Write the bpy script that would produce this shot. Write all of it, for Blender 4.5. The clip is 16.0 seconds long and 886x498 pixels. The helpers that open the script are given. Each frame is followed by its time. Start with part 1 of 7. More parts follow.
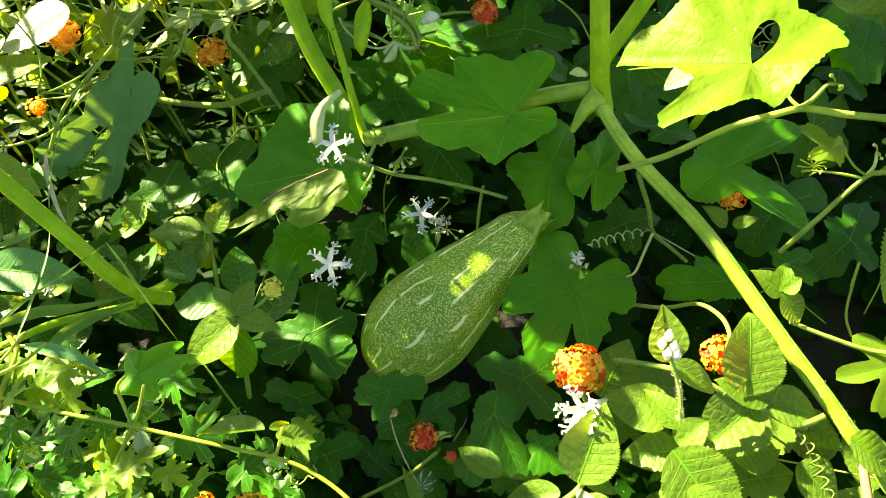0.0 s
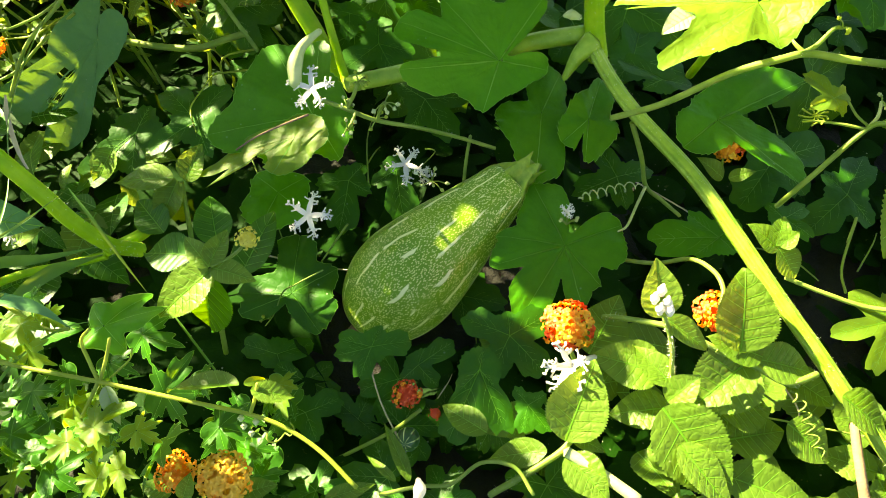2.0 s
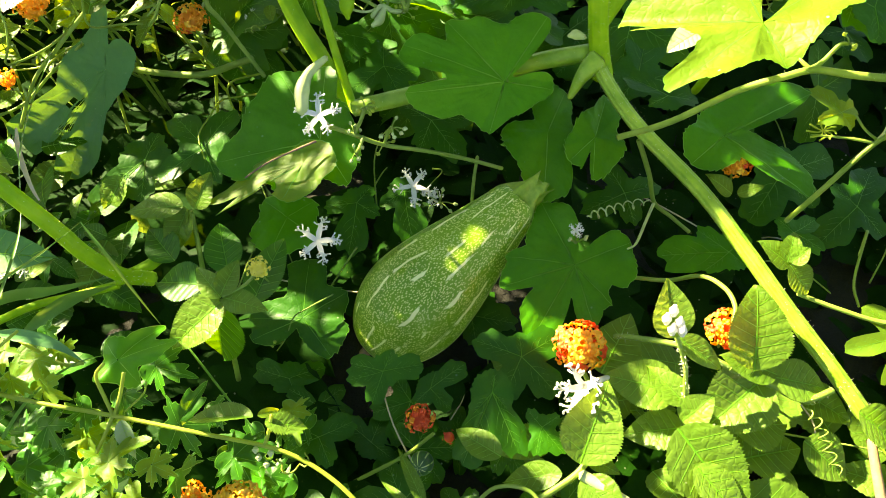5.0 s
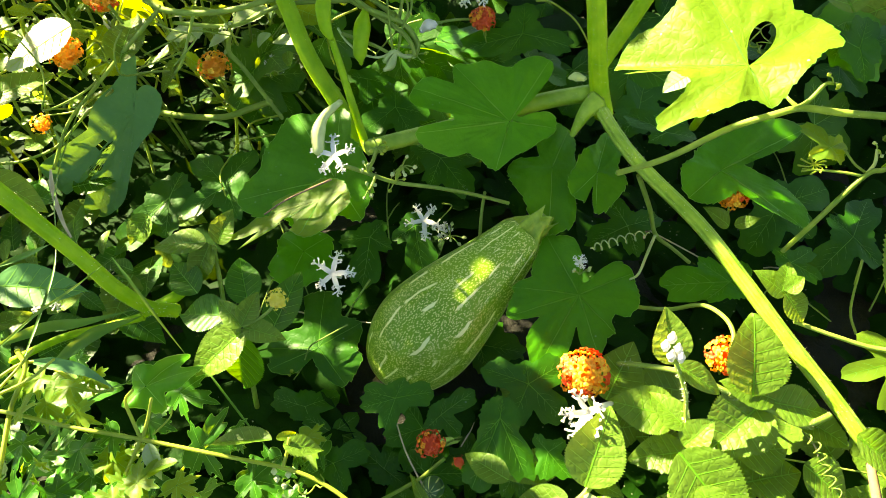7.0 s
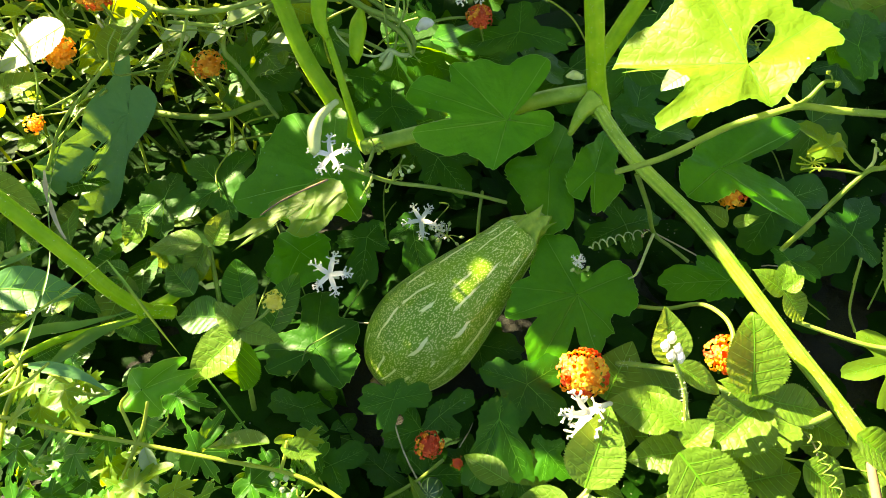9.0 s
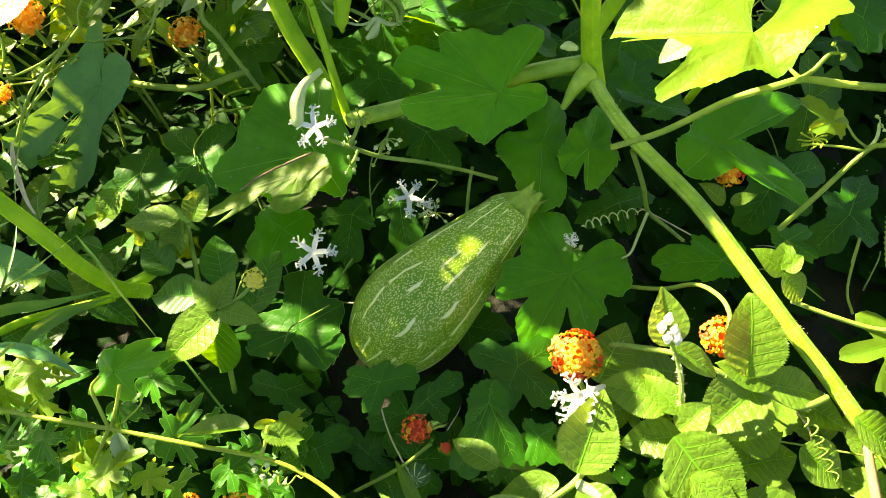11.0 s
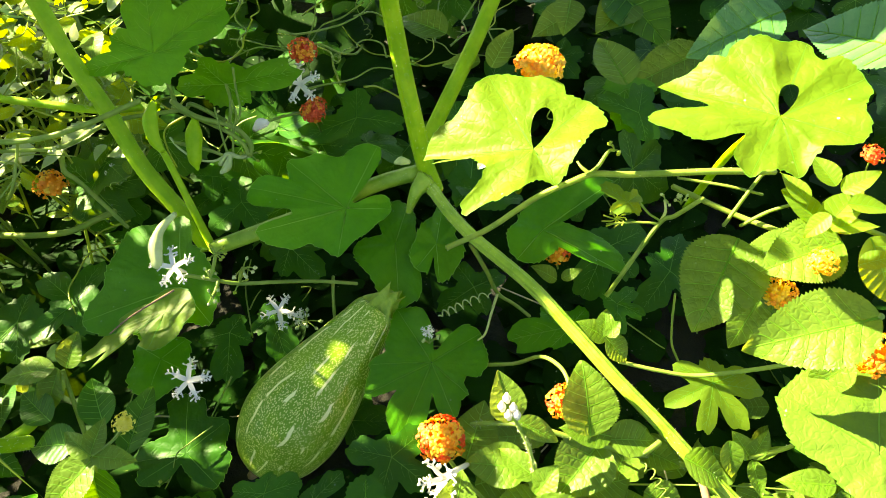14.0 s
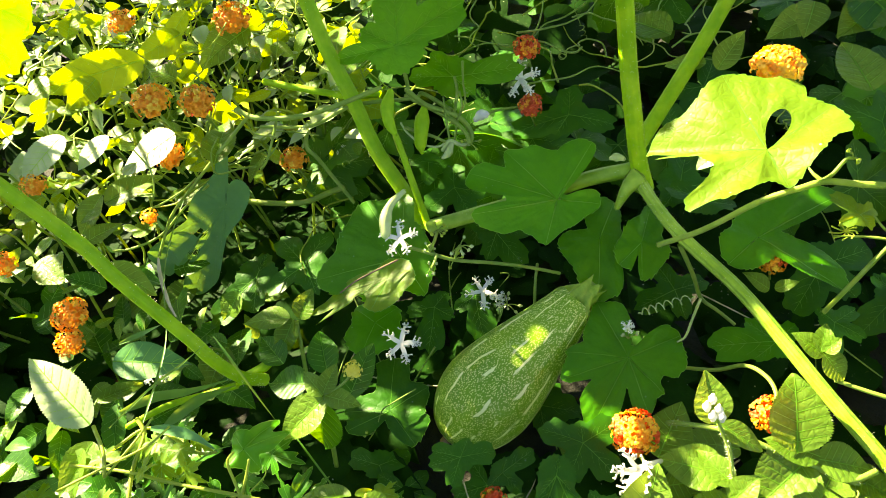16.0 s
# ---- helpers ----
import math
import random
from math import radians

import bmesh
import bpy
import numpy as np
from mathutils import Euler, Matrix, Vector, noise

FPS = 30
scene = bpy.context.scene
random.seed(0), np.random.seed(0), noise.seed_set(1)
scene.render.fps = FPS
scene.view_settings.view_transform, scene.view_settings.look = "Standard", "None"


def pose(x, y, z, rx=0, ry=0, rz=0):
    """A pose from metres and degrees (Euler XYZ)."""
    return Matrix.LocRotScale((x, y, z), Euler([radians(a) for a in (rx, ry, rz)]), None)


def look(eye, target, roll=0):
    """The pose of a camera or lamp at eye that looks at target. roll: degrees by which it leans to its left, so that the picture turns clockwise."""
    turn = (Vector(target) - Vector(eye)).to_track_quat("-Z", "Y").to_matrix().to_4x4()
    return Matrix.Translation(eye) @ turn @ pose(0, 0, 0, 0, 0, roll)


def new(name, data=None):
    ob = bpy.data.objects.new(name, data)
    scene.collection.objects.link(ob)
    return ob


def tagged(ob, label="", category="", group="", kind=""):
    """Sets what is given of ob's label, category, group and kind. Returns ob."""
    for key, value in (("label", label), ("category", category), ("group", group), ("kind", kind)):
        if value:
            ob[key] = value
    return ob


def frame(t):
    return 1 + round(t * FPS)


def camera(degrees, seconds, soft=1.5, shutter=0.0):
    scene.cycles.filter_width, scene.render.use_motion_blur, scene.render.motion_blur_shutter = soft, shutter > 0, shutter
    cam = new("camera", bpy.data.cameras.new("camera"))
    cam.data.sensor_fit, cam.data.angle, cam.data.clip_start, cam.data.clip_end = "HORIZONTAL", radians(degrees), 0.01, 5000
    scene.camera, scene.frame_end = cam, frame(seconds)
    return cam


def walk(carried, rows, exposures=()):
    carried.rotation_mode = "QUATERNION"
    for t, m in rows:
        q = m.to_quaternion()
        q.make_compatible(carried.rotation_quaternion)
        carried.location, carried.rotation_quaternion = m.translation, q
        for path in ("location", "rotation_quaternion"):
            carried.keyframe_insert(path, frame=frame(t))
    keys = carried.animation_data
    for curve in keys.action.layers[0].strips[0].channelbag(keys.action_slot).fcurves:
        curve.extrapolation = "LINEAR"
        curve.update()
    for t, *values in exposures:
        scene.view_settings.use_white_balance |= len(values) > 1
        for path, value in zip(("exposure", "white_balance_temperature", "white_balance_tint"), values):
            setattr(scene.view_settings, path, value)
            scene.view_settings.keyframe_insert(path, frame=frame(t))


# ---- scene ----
cam = camera(65.0, 16.0, soft=0.7)
METRES, EYE, TILT, LEAN, TURN = 0.4, 0.70, -55.0, 0.0, 0.0
ROWS = [
    (0.0, 0.0, 0.0, 0.0, 0.0, 0.0, -0.0),
    (0.5, -0.0039, 0.0186, -0.0095, -0.22, -0.5, -0.38),
    (1.0, 0.0102, 0.0817, -0.0033, -1.07, -2.86, 0.33),
    (1.5, 0.0043, 0.1035, -0.0226, -1.46, -4.05, -0.52),
    (2.0, 0.0009, 0.0633, -0.0214, -1.2, -3.17, -0.45),
    (2.5, -0.0002, 0.0343, -0.0198, -0.8, -2.22, -0.38),
    (3.0, -0.0035, 0.0107, -0.0182, -0.17, -1.46, -0.32),
    (3.2, -0.0063, 0.0172, -0.0171, -0.35, -1.51, -0.33),
    (5.3, -0.0029, 0.0642, 0.0088, -0.66, -2.49, 0.88),
    (5.5, -0.0006, 0.0423, 0.011, -0.09, -1.72, 1.01),
    (6.0, 0.0037, 0.013, 0.0038, 0.11, -0.75, 1.02),
    (6.5, 0.0053, 0.0036, 0.0048, 0.6, -0.37, 1.07),
    (7.0, 0.0069, -0.0076, 0.0073, 0.49, 0.29, 1.25),
    (7.5, 0.0051, 0.0018, 0.0056, 0.42, -0.3, 1.3),
    (8.0, 0.0031, 0.016, 0.0121, 0.49, -0.57, 1.5),
    (8.5, 0.0014, 0.0158, 0.0125, 0.57, -0.54, 1.35),
    (9.0, 0.0034, 0.0018, 0.0127, 0.17, 0.09, 1.51),
    (11.3, -0.0065, 0.068, 0.0025, -1.05, -2.19, 1.21),
    (11.5, -0.0266, 0.0716, 0.0009, -0.79, -2.53, 0.5),
    (12.0, -0.0214, 0.0139, 0.0132, -1.61, -0.83, 0.67),
    (12.5, 0.0465, -0.0532, 0.0702, -4.16, 1.58, 4.74),
    (13.0, 0.1226, -0.1044, 0.0709, -5.77, 3.23, 7.16),
    (13.5, 0.1512, -0.1312, 0.0754, -5.8, 3.89, 8.42),
    (14.0, 0.1612, -0.1111, 0.0874, -6.73, 2.9, 9.26),
    (14.5, 0.1516, -0.1138, 0.0954, -4.2, 3.46, 8.97),
    (15.0, 0.0926, -0.1027, 0.063, 0.6, 3.22, 5.4),
    (15.5, 0.0935, -0.1422, 0.0648, 3.28, 4.29, 5.03),
    (16.0, 0.0443, -0.1767, 0.0489, 6.27, 4.82, 2.86),
]
walk(cam, [(t, pose(0, 0, EYE, TILT, LEAN, TURN) @ pose(METRES * x, METRES * y, METRES * z, 90 + pitch, roll, yaw)) for t, x, y, z, yaw, pitch, roll in ROWS], [(0.0, 3.12, 8300, 13), (16.0, 3.12, 8300, 13)])


# ---- world and sun ----
SUN = Vector((-0.66, 0.50, 0.56)).normalized()
sun_data = bpy.data.lights.new("sun", "SUN")
sun_data.energy, sun_data.angle, sun_data.color = 5.0, radians(0.5), (1.0, 0.92, 0.72)
sun = new("sun", sun_data)
sun.matrix_world = look(SUN * 20, (0, 0, 0))
world = bpy.data.worlds.new("sky")
scene.world = world
world.use_nodes = True
sky = world.node_tree.nodes.new("ShaderNodeTexSky")
sky.sky_type, sky.sun_disc = "NISHITA", False
sky.sun_elevation = math.asin(SUN.z)
sky.sun_rotation = math.atan2(SUN.x, SUN.y)
sky.altitude, sky.air_density = 1500.0, 0.8
world.node_tree.links.new(sky.outputs[0], world.node_tree.nodes["Background"].inputs[0])
world.node_tree.nodes["Background"].inputs[1].default_value = 0.050


# ---- materials ----
def material(name):
    mat = bpy.data.materials.new(name)
    mat.use_nodes = True
    nt = mat.node_tree
    return mat, nt, nt.nodes["Principled BSDF"]


def node(nt, kind, **values):
    n = nt.nodes.new(kind)
    for key, value in values.items():
        n.inputs[key.replace("_", " ")].default_value = value
    return n


def mix_colour(nt, fac, a, b):
    n = nt.nodes.new("ShaderNodeMix")
    n.data_type = "RGBA"
    for socket, value in ((n.inputs[0], fac), (n.inputs[6], a), (n.inputs[7], b)):
        if isinstance(value, bpy.types.NodeSocket):
            nt.links.new(value, socket)
        else:
            socket.default_value = value if isinstance(value, float) else (*value, 1)
    return n.outputs[2]


def ramp(nt, value, a, b):
    n = nt.nodes.new("ShaderNodeMapRange")
    n.inputs[1].default_value, n.inputs[2].default_value = a, b
    nt.links.new(value, n.inputs[0])
    return n.outputs[0]


def spots(nt, scale, detail=3.0, rough=0.6):
    co = nt.nodes.new("ShaderNodeTexCoord")
    n = node(nt, "ShaderNodeTexNoise", Scale=scale, Detail=detail, Roughness=rough)
    nt.links.new(co.outputs["Object"], n.inputs["Vector"])
    return n.outputs[0]


def bump(nt, height, strength, distance, bsdf):
    b = node(nt, "ShaderNodeBump", Strength=strength, Distance=distance)
    nt.links.new(height, b.inputs["Height"])
    nt.links.new(b.outputs[0], bsdf.inputs["Normal"])
    return b.outputs[0]


def leaf_material(name, dark, light, through_colour, share=0.45, rough=0.45, island=False, blemish=0.3, gloss=0.4, cells=130.0, relief_depth=0.12):
    """A leaf: a waxy skin over a blade that lets part of the light through."""
    mat, nt, p = material(name)
    if island:
        rnd = nt.nodes.new("ShaderNodeNewGeometry").outputs["Random Per Island"]
    else:
        rnd = nt.nodes.new("ShaderNodeObjectInfo").outputs["Random"]
    base = mix_colour(nt, ramp(nt, spots(nt, 35.0), 0.35, 0.68), dark, light)
    tint = mix_colour(nt, rnd, tuple(c * 0.78 for c in dark), tuple(min(1, c * 1.15) for c in light))
    base = mix_colour(nt, 0.45, base, tint)
    worn = ramp(nt, spots(nt, 160.0, 2.0), 0.68, 0.78)
    m = nt.nodes.new("ShaderNodeMath")
    m.operation = "MULTIPLY"
    m.inputs[1].default_value = blemish
    nt.links.new(worn, m.inputs[0])
    base = mix_colour(nt, m.outputs[0], base, (0.26, 0.32, 0.08))
    dots = node(nt, "ShaderNodeTexVoronoi", Scale=95.0)
    nt.links.new(nt.nodes.new("ShaderNodeTexCoord").outputs["Object"], dots.inputs["Vector"])
    few = nt.nodes.new("ShaderNodeMath")
    few.operation = "MULTIPLY"
    nt.links.new(ramp(nt, dots.outputs["Distance"], 0.11, 0.06), few.inputs[0])
    nt.links.new(ramp(nt, spots(nt, 25.0), 0.52, 0.62), few.inputs[1])
    base = mix_colour(nt, few.outputs[0], base, (0.42, 0.48, 0.30))
    nt.links.new(base, p.inputs["Base Color"])
    p.inputs["Roughness"].default_value = rough
    p.inputs["Specular IOR Level"].default_value = gloss
    co = nt.nodes.new("ShaderNodeTexCoord")
    net = nt.nodes.new("ShaderNodeTexVoronoi")
    net.feature = "DISTANCE_TO_EDGE"
    net.inputs["Scale"].default_value = cells
    warp = node(nt, "ShaderNodeTexNoise", Scale=cells * 0.6, Detail=2.0)
    nt.links.new(co.outputs["Object"], warp.inputs["Vector"])
    move = nt.nodes.new("ShaderNodeVectorMath")
    move.operation = "MULTIPLY_ADD"
    move.inputs[1].default_value = (0.012, 0.012, 0.012)
    nt.links.new(warp.outputs["Color"], move.inputs[0])
    nt.links.new(co.outputs["Object"], move.inputs[2])
    nt.links.new(move.outputs[0], net.inputs["Vector"])
    relief = nt.nodes.new("ShaderNodeMath")
    relief.operation = "MULTIPLY_ADD"
    relief.inputs[1].default_value = 0.35
    nt.links.new(spots(nt, 420.0, 2.0), relief.inputs[0])
    nt.links.new(ramp(nt, net.outputs["Distance"], 0.0, 0.22), relief.inputs[2])
    skin = bump(nt, relief.outputs[0], relief_depth, 0.0011, p)
    t = nt.nodes.new("ShaderNodeBsdfTranslucent")
    glow = mix_colour(nt, ramp(nt, spots(nt, 60.0), 0.3, 0.7), through_colour, tuple(c * 0.75 for c in through_colour))
    nt.links.new(glow, t.inputs["Color"])
    nt.links.new(skin, t.inputs["Normal"])
    mix = nt.nodes.new("ShaderNodeMixShader")
    mix.inputs[0].default_value = share
    nt.links.new(p.outputs[0], mix.inputs[1])
    nt.links.new(t.outputs[0], mix.inputs[2])
    nt.links.new(mix.outputs[0], nt.nodes["Material Output"].inputs["Surface"])
    return mat


def plain_material(name, a, b, scale, rough=0.5, relief=0.3, through_colour=None, share=0.3, gloss=0.4):
    mat, nt, p = material(name)
    tone = ramp(nt, spots(nt, scale), 0.35, 0.65)
    nt.links.new(mix_colour(nt, tone, a, b), p.inputs["Base Color"])
    p.inputs["Roughness"].default_value = rough
    p.inputs["Specular IOR Level"].default_value = gloss
    bump(nt, spots(nt, scale * 8, 2.0), relief, 0.0008, p)
    if through_colour:
        t = nt.nodes.new("ShaderNodeBsdfTranslucent")
        t.inputs[0].default_value = (*through_colour, 1)
        mix = nt.nodes.new("ShaderNodeMixShader")
        mix.inputs[0].default_value = share
        nt.links.new(p.outputs[0], mix.inputs[1])
        nt.links.new(t.outputs[0], mix.inputs[2])
        nt.links.new(mix.outputs[0], nt.nodes["Material Output"].inputs["Surface"])
    return mat


M_SQUASH_LEAF = leaf_material("squash_leaf", (0.030, 0.210, 0.004), (0.062, 0.32, 0.007), (0.36, 0.70, 0.01), 0.40, 0.45, gloss=0.28, blemish=0.10, relief_depth=0.10)
# slightly paler leaf; most of its yellow is sunlight put into the colour
M_SUN_YELLOW_LEAF = leaf_material("sun_yellow_squash_leaf", (0.064, 0.148, 0.008), (0.110, 0.214, 0.016), (0.62, 0.74, 0.03), 0.40, 0.45, gloss=0.14, blemish=0.05, relief_depth=0.16)
# gourd leaf, and the shaded copy for low leaves of other plants
M_GOURD_SHADE_LEAF = leaf_material("gourd_shade_leaf", (0.012, 0.095, 0.003), (0.024, 0.155, 0.005), (0.28, 0.55, 0.008), 0.36, 0.45, gloss=0.28, blemish=0.10, relief_depth=0.12)
M_LANTANA_LEAF = leaf_material("lantana_leaf", (0.060, 0.150, 0.010), (0.120, 0.230, 0.028), (0.56, 0.73, 0.05), 0.38, 0.45, gloss=0.28, cells=150.0, relief_depth=0.26, blemish=0.1)
# sky sheen of the hanging leaf is part of this grey-green
M_GREY_LEAF = leaf_material("grey_sheen_leaf", (0.055, 0.215, 0.055), (0.085, 0.27, 0.075), (0.24, 0.45, 0.03), 0.22, 0.45, gloss=0.35)
# sunlit copy of the leaf colours: strong sun is put into the yellow
M_SUNLIT_CUT_LEAF = leaf_material("cut_leaf", (0.075, 0.19, 0.012), (0.15, 0.28, 0.02), (0.66, 0.78, 0.015), 0.55, 0.5)
# deep shade below the plants is put into this near-black green
M_SHADE_UNDER_LEAF = leaf_material("shade_under_leaf", (0.002, 0.018, 0.0008), (0.005, 0.038, 0.0012), (0.14, 0.28, 0.006), 0.10, 0.65, island=True, gloss=0.06)
M_VEIN = plain_material("leaf_vein", (0.055, 0.24, 0.012), (0.085, 0.30, 0.02), 90.0, 0.55, 0.2, (0.7, 0.95, 0.2), 0.5, gloss=0.2)
M_STEM = plain_material("squash_stem", (0.18, 0.38, 0.006), (0.28, 0.48, 0.015), 45.0, 0.55, 0.5, gloss=0.2)
for key, value in (("Subsurface Weight", 0.6), ("Subsurface Scale", 0.008), ("Subsurface Radius", (1.0, 0.9, 0.25))):
    M_STEM.node_tree.nodes["Principled BSDF"].inputs[key].default_value = value
M_RIB = plain_material("ribbed_stem", (0.14, 0.30, 0.015), (0.27, 0.44, 0.045), 45.0, 0.45, 0.5, gloss=0.4)
M_THIN = plain_material("vine_stem", (0.14, 0.26, 0.03), (0.26, 0.38, 0.06), 60.0, 0.5, 0.3, (0.4, 0.55, 0.1), 0.25)
M_PALE = plain_material("pale_stem", (0.33, 0.44, 0.13), (0.45, 0.54, 0.22), 60.0, 0.5, 0.3)
M_DRY = plain_material("dry_stalk", (0.40, 0.33, 0.20), (0.55, 0.47, 0.30), 60.0, 0.7, 0.4)
M_BROWN = plain_material("brown_twig", (0.16, 0.10, 0.05), (0.25, 0.17, 0.09), 60.0, 0.75, 0.5)
M_HAIR = plain_material("stem_hair", (0.55, 0.62, 0.40), (0.65, 0.70, 0.50), 60.0, 0.5, 0.1)
M_WHITE = plain_material("white_petal", (0.84, 0.83, 0.70), (0.88, 0.87, 0.76), 60.0, 0.5, 0.2, (0.85, 0.85, 0.7), 0.3)
M_YELLOW = plain_material("yellow_floret", (0.85, 0.48, 0.03), (0.88, 0.62, 0.08), 80.0, 0.5, 0.2, (0.9, 0.5, 0.03), 0.3)
M_ORANGE = plain_material("orange_floret", (0.86, 0.29, 0.015), (0.92, 0.44, 0.03), 80.0, 0.5, 0.2, (0.9, 0.32, 0.02), 0.3)
M_RED = plain_material("red_floret", (0.72, 0.07, 0.02), (0.84, 0.15, 0.025), 80.0, 0.5, 0.2, (0.85, 0.14, 0.02), 0.3)
M_LEMON = plain_material("lemon_floret", (0.75, 0.68, 0.06), (0.80, 0.75, 0.15), 80.0, 0.5, 0.2, (0.8, 0.7, 0.05), 0.3)
M_YSTEM = plain_material("creeper_stem", (0.26, 0.38, 0.03), (0.36, 0.48, 0.05), 60.0, 0.5, 0.3, (0.55, 0.6, 0.06), 0.3)
# pale leaf; white sun glare is painted into its colour
M_PALE_GLARE_LEAF = leaf_material("pale_glare_leaf", (0.20, 0.33, 0.12), (0.40, 0.50, 0.27), (0.6, 0.7, 0.3), 0.35, 0.45)
M_GRASS = plain_material("grass_blade", (0.055, 0.19, 0.015), (0.10, 0.27, 0.03), 40.0, 0.45, 0.2, (0.35, 0.5, 0.04), 0.3)


# ---- building helpers ----
def smooth(points, steps=6):
    """A smooth line through the points."""
    pts = [Vector(p) for p in points]
    if len(pts) == 2:
        return [pts[0].lerp(pts[1], i / steps) for i in range(steps + 1)]
    pts = [pts[0] * 2 - pts[1], *pts, pts[-1] * 2 - pts[-2]]
    out = []
    for a, b, c, d in zip(pts, pts[1:], pts[2:], pts[3:]):
        for i in range(steps):
            t = i / steps
            out.append(0.5 * (2 * b + (c - a) * t + (2 * a - 5 * b + 4 * c - d) * t * t + (3 * b - a - 3 * c + d) * t ** 3))
    return out + [pts[-2]]


def add_tube(bm, line, r0, r1, sides=7, slot=0, groove=0.0, ribs=0):
    """A tapered tube along a line, with rounded ends; groove gives it ribs."""
    line = [Vector(p) for p in line]
    n, rings = len(line), []
    side = None
    for i, p in enumerate(line):
        way = (line[min(i + 1, n - 1)] - line[max(i - 1, 0)]).normalized()
        if side is None:
            side = way.orthogonal().normalized()
        side = (side - way * side.dot(way)).normalized()
        other = way.cross(side)
        r = r0 + (r1 - r0) * i / max(n - 1, 1)
        ring = []
        for k in range(sides):
            a = 2 * math.pi * k / sides
            rr = r * (1 - groove * (0.5 - 0.5 * math.cos(ribs * a) if ribs else k % 2))
            ring.append(bm.verts.new(p + (side * math.cos(a) + other * math.sin(a)) * rr))
        rings.append(ring)
    for a, b in zip(rings, rings[1:]):
        for k in range(sides):
            f = bm.faces.new((a[k], a[(k + 1) % sides], b[(k + 1) % sides], b[k]))
            f.material_index, f.smooth = slot, True
    for ring, end, step in ((rings[0], line[0], line[0] - line[1]), (rings[-1], line[-1], line[-1] - line[-2])):
        tip = bm.verts.new(end + step.normalized() * (r0 if ring is rings[0] else r1) * 0.6)
        for k in range(sides):
            f = bm.faces.new((ring[k], ring[(k + 1) % sides], tip))
            f.material_index, f.smooth = slot, True


def mesh_of(bm, name, materials):
    me = bpy.data.meshes.new(name)
    bm.to_mesh(me)
    bm.free()
    for m in materials if isinstance(materials, (list, tuple)) else [materials]:
        me.materials.append(m)
    return me


def thing(name, base, label, category, group=""):
    ob = new(name)
    ob.location = base
    ob.empty_display_size = 0.02
    return tagged(ob, label, category, group)


def part(name, bm, materials, parent, label="", at=(0, 0, 0), turn=None):
    """Links a bmesh, or a mesh, as one part of a thing; at: its place in the world."""
    me = bm if isinstance(bm, bpy.types.Mesh) else mesh_of(bm, name, materials)
    ob = new(name, me)
    ob.parent = parent
    up = Vector((0, 0, 0))
    p = parent
    while p:
        up += p.location
        p = p.parent
    m = Matrix.Translation(Vector(at) - up)
    ob.matrix_basis = m @ turn.to_4x4() if turn else m
    if label:
        tagged(ob, label)
    return ob


def frame_of(way, normal):
    """Axes: x along way, z near normal."""
    x = Vector(way).normalized()
    z = Vector(normal)
    z = (z - x * z.dot(x)).normalized()
    y = z.cross(x)
    return Matrix((x, y, z)).transposed()


def wrap(a):
    return (a + math.pi) % (2 * math.pi) - math.pi


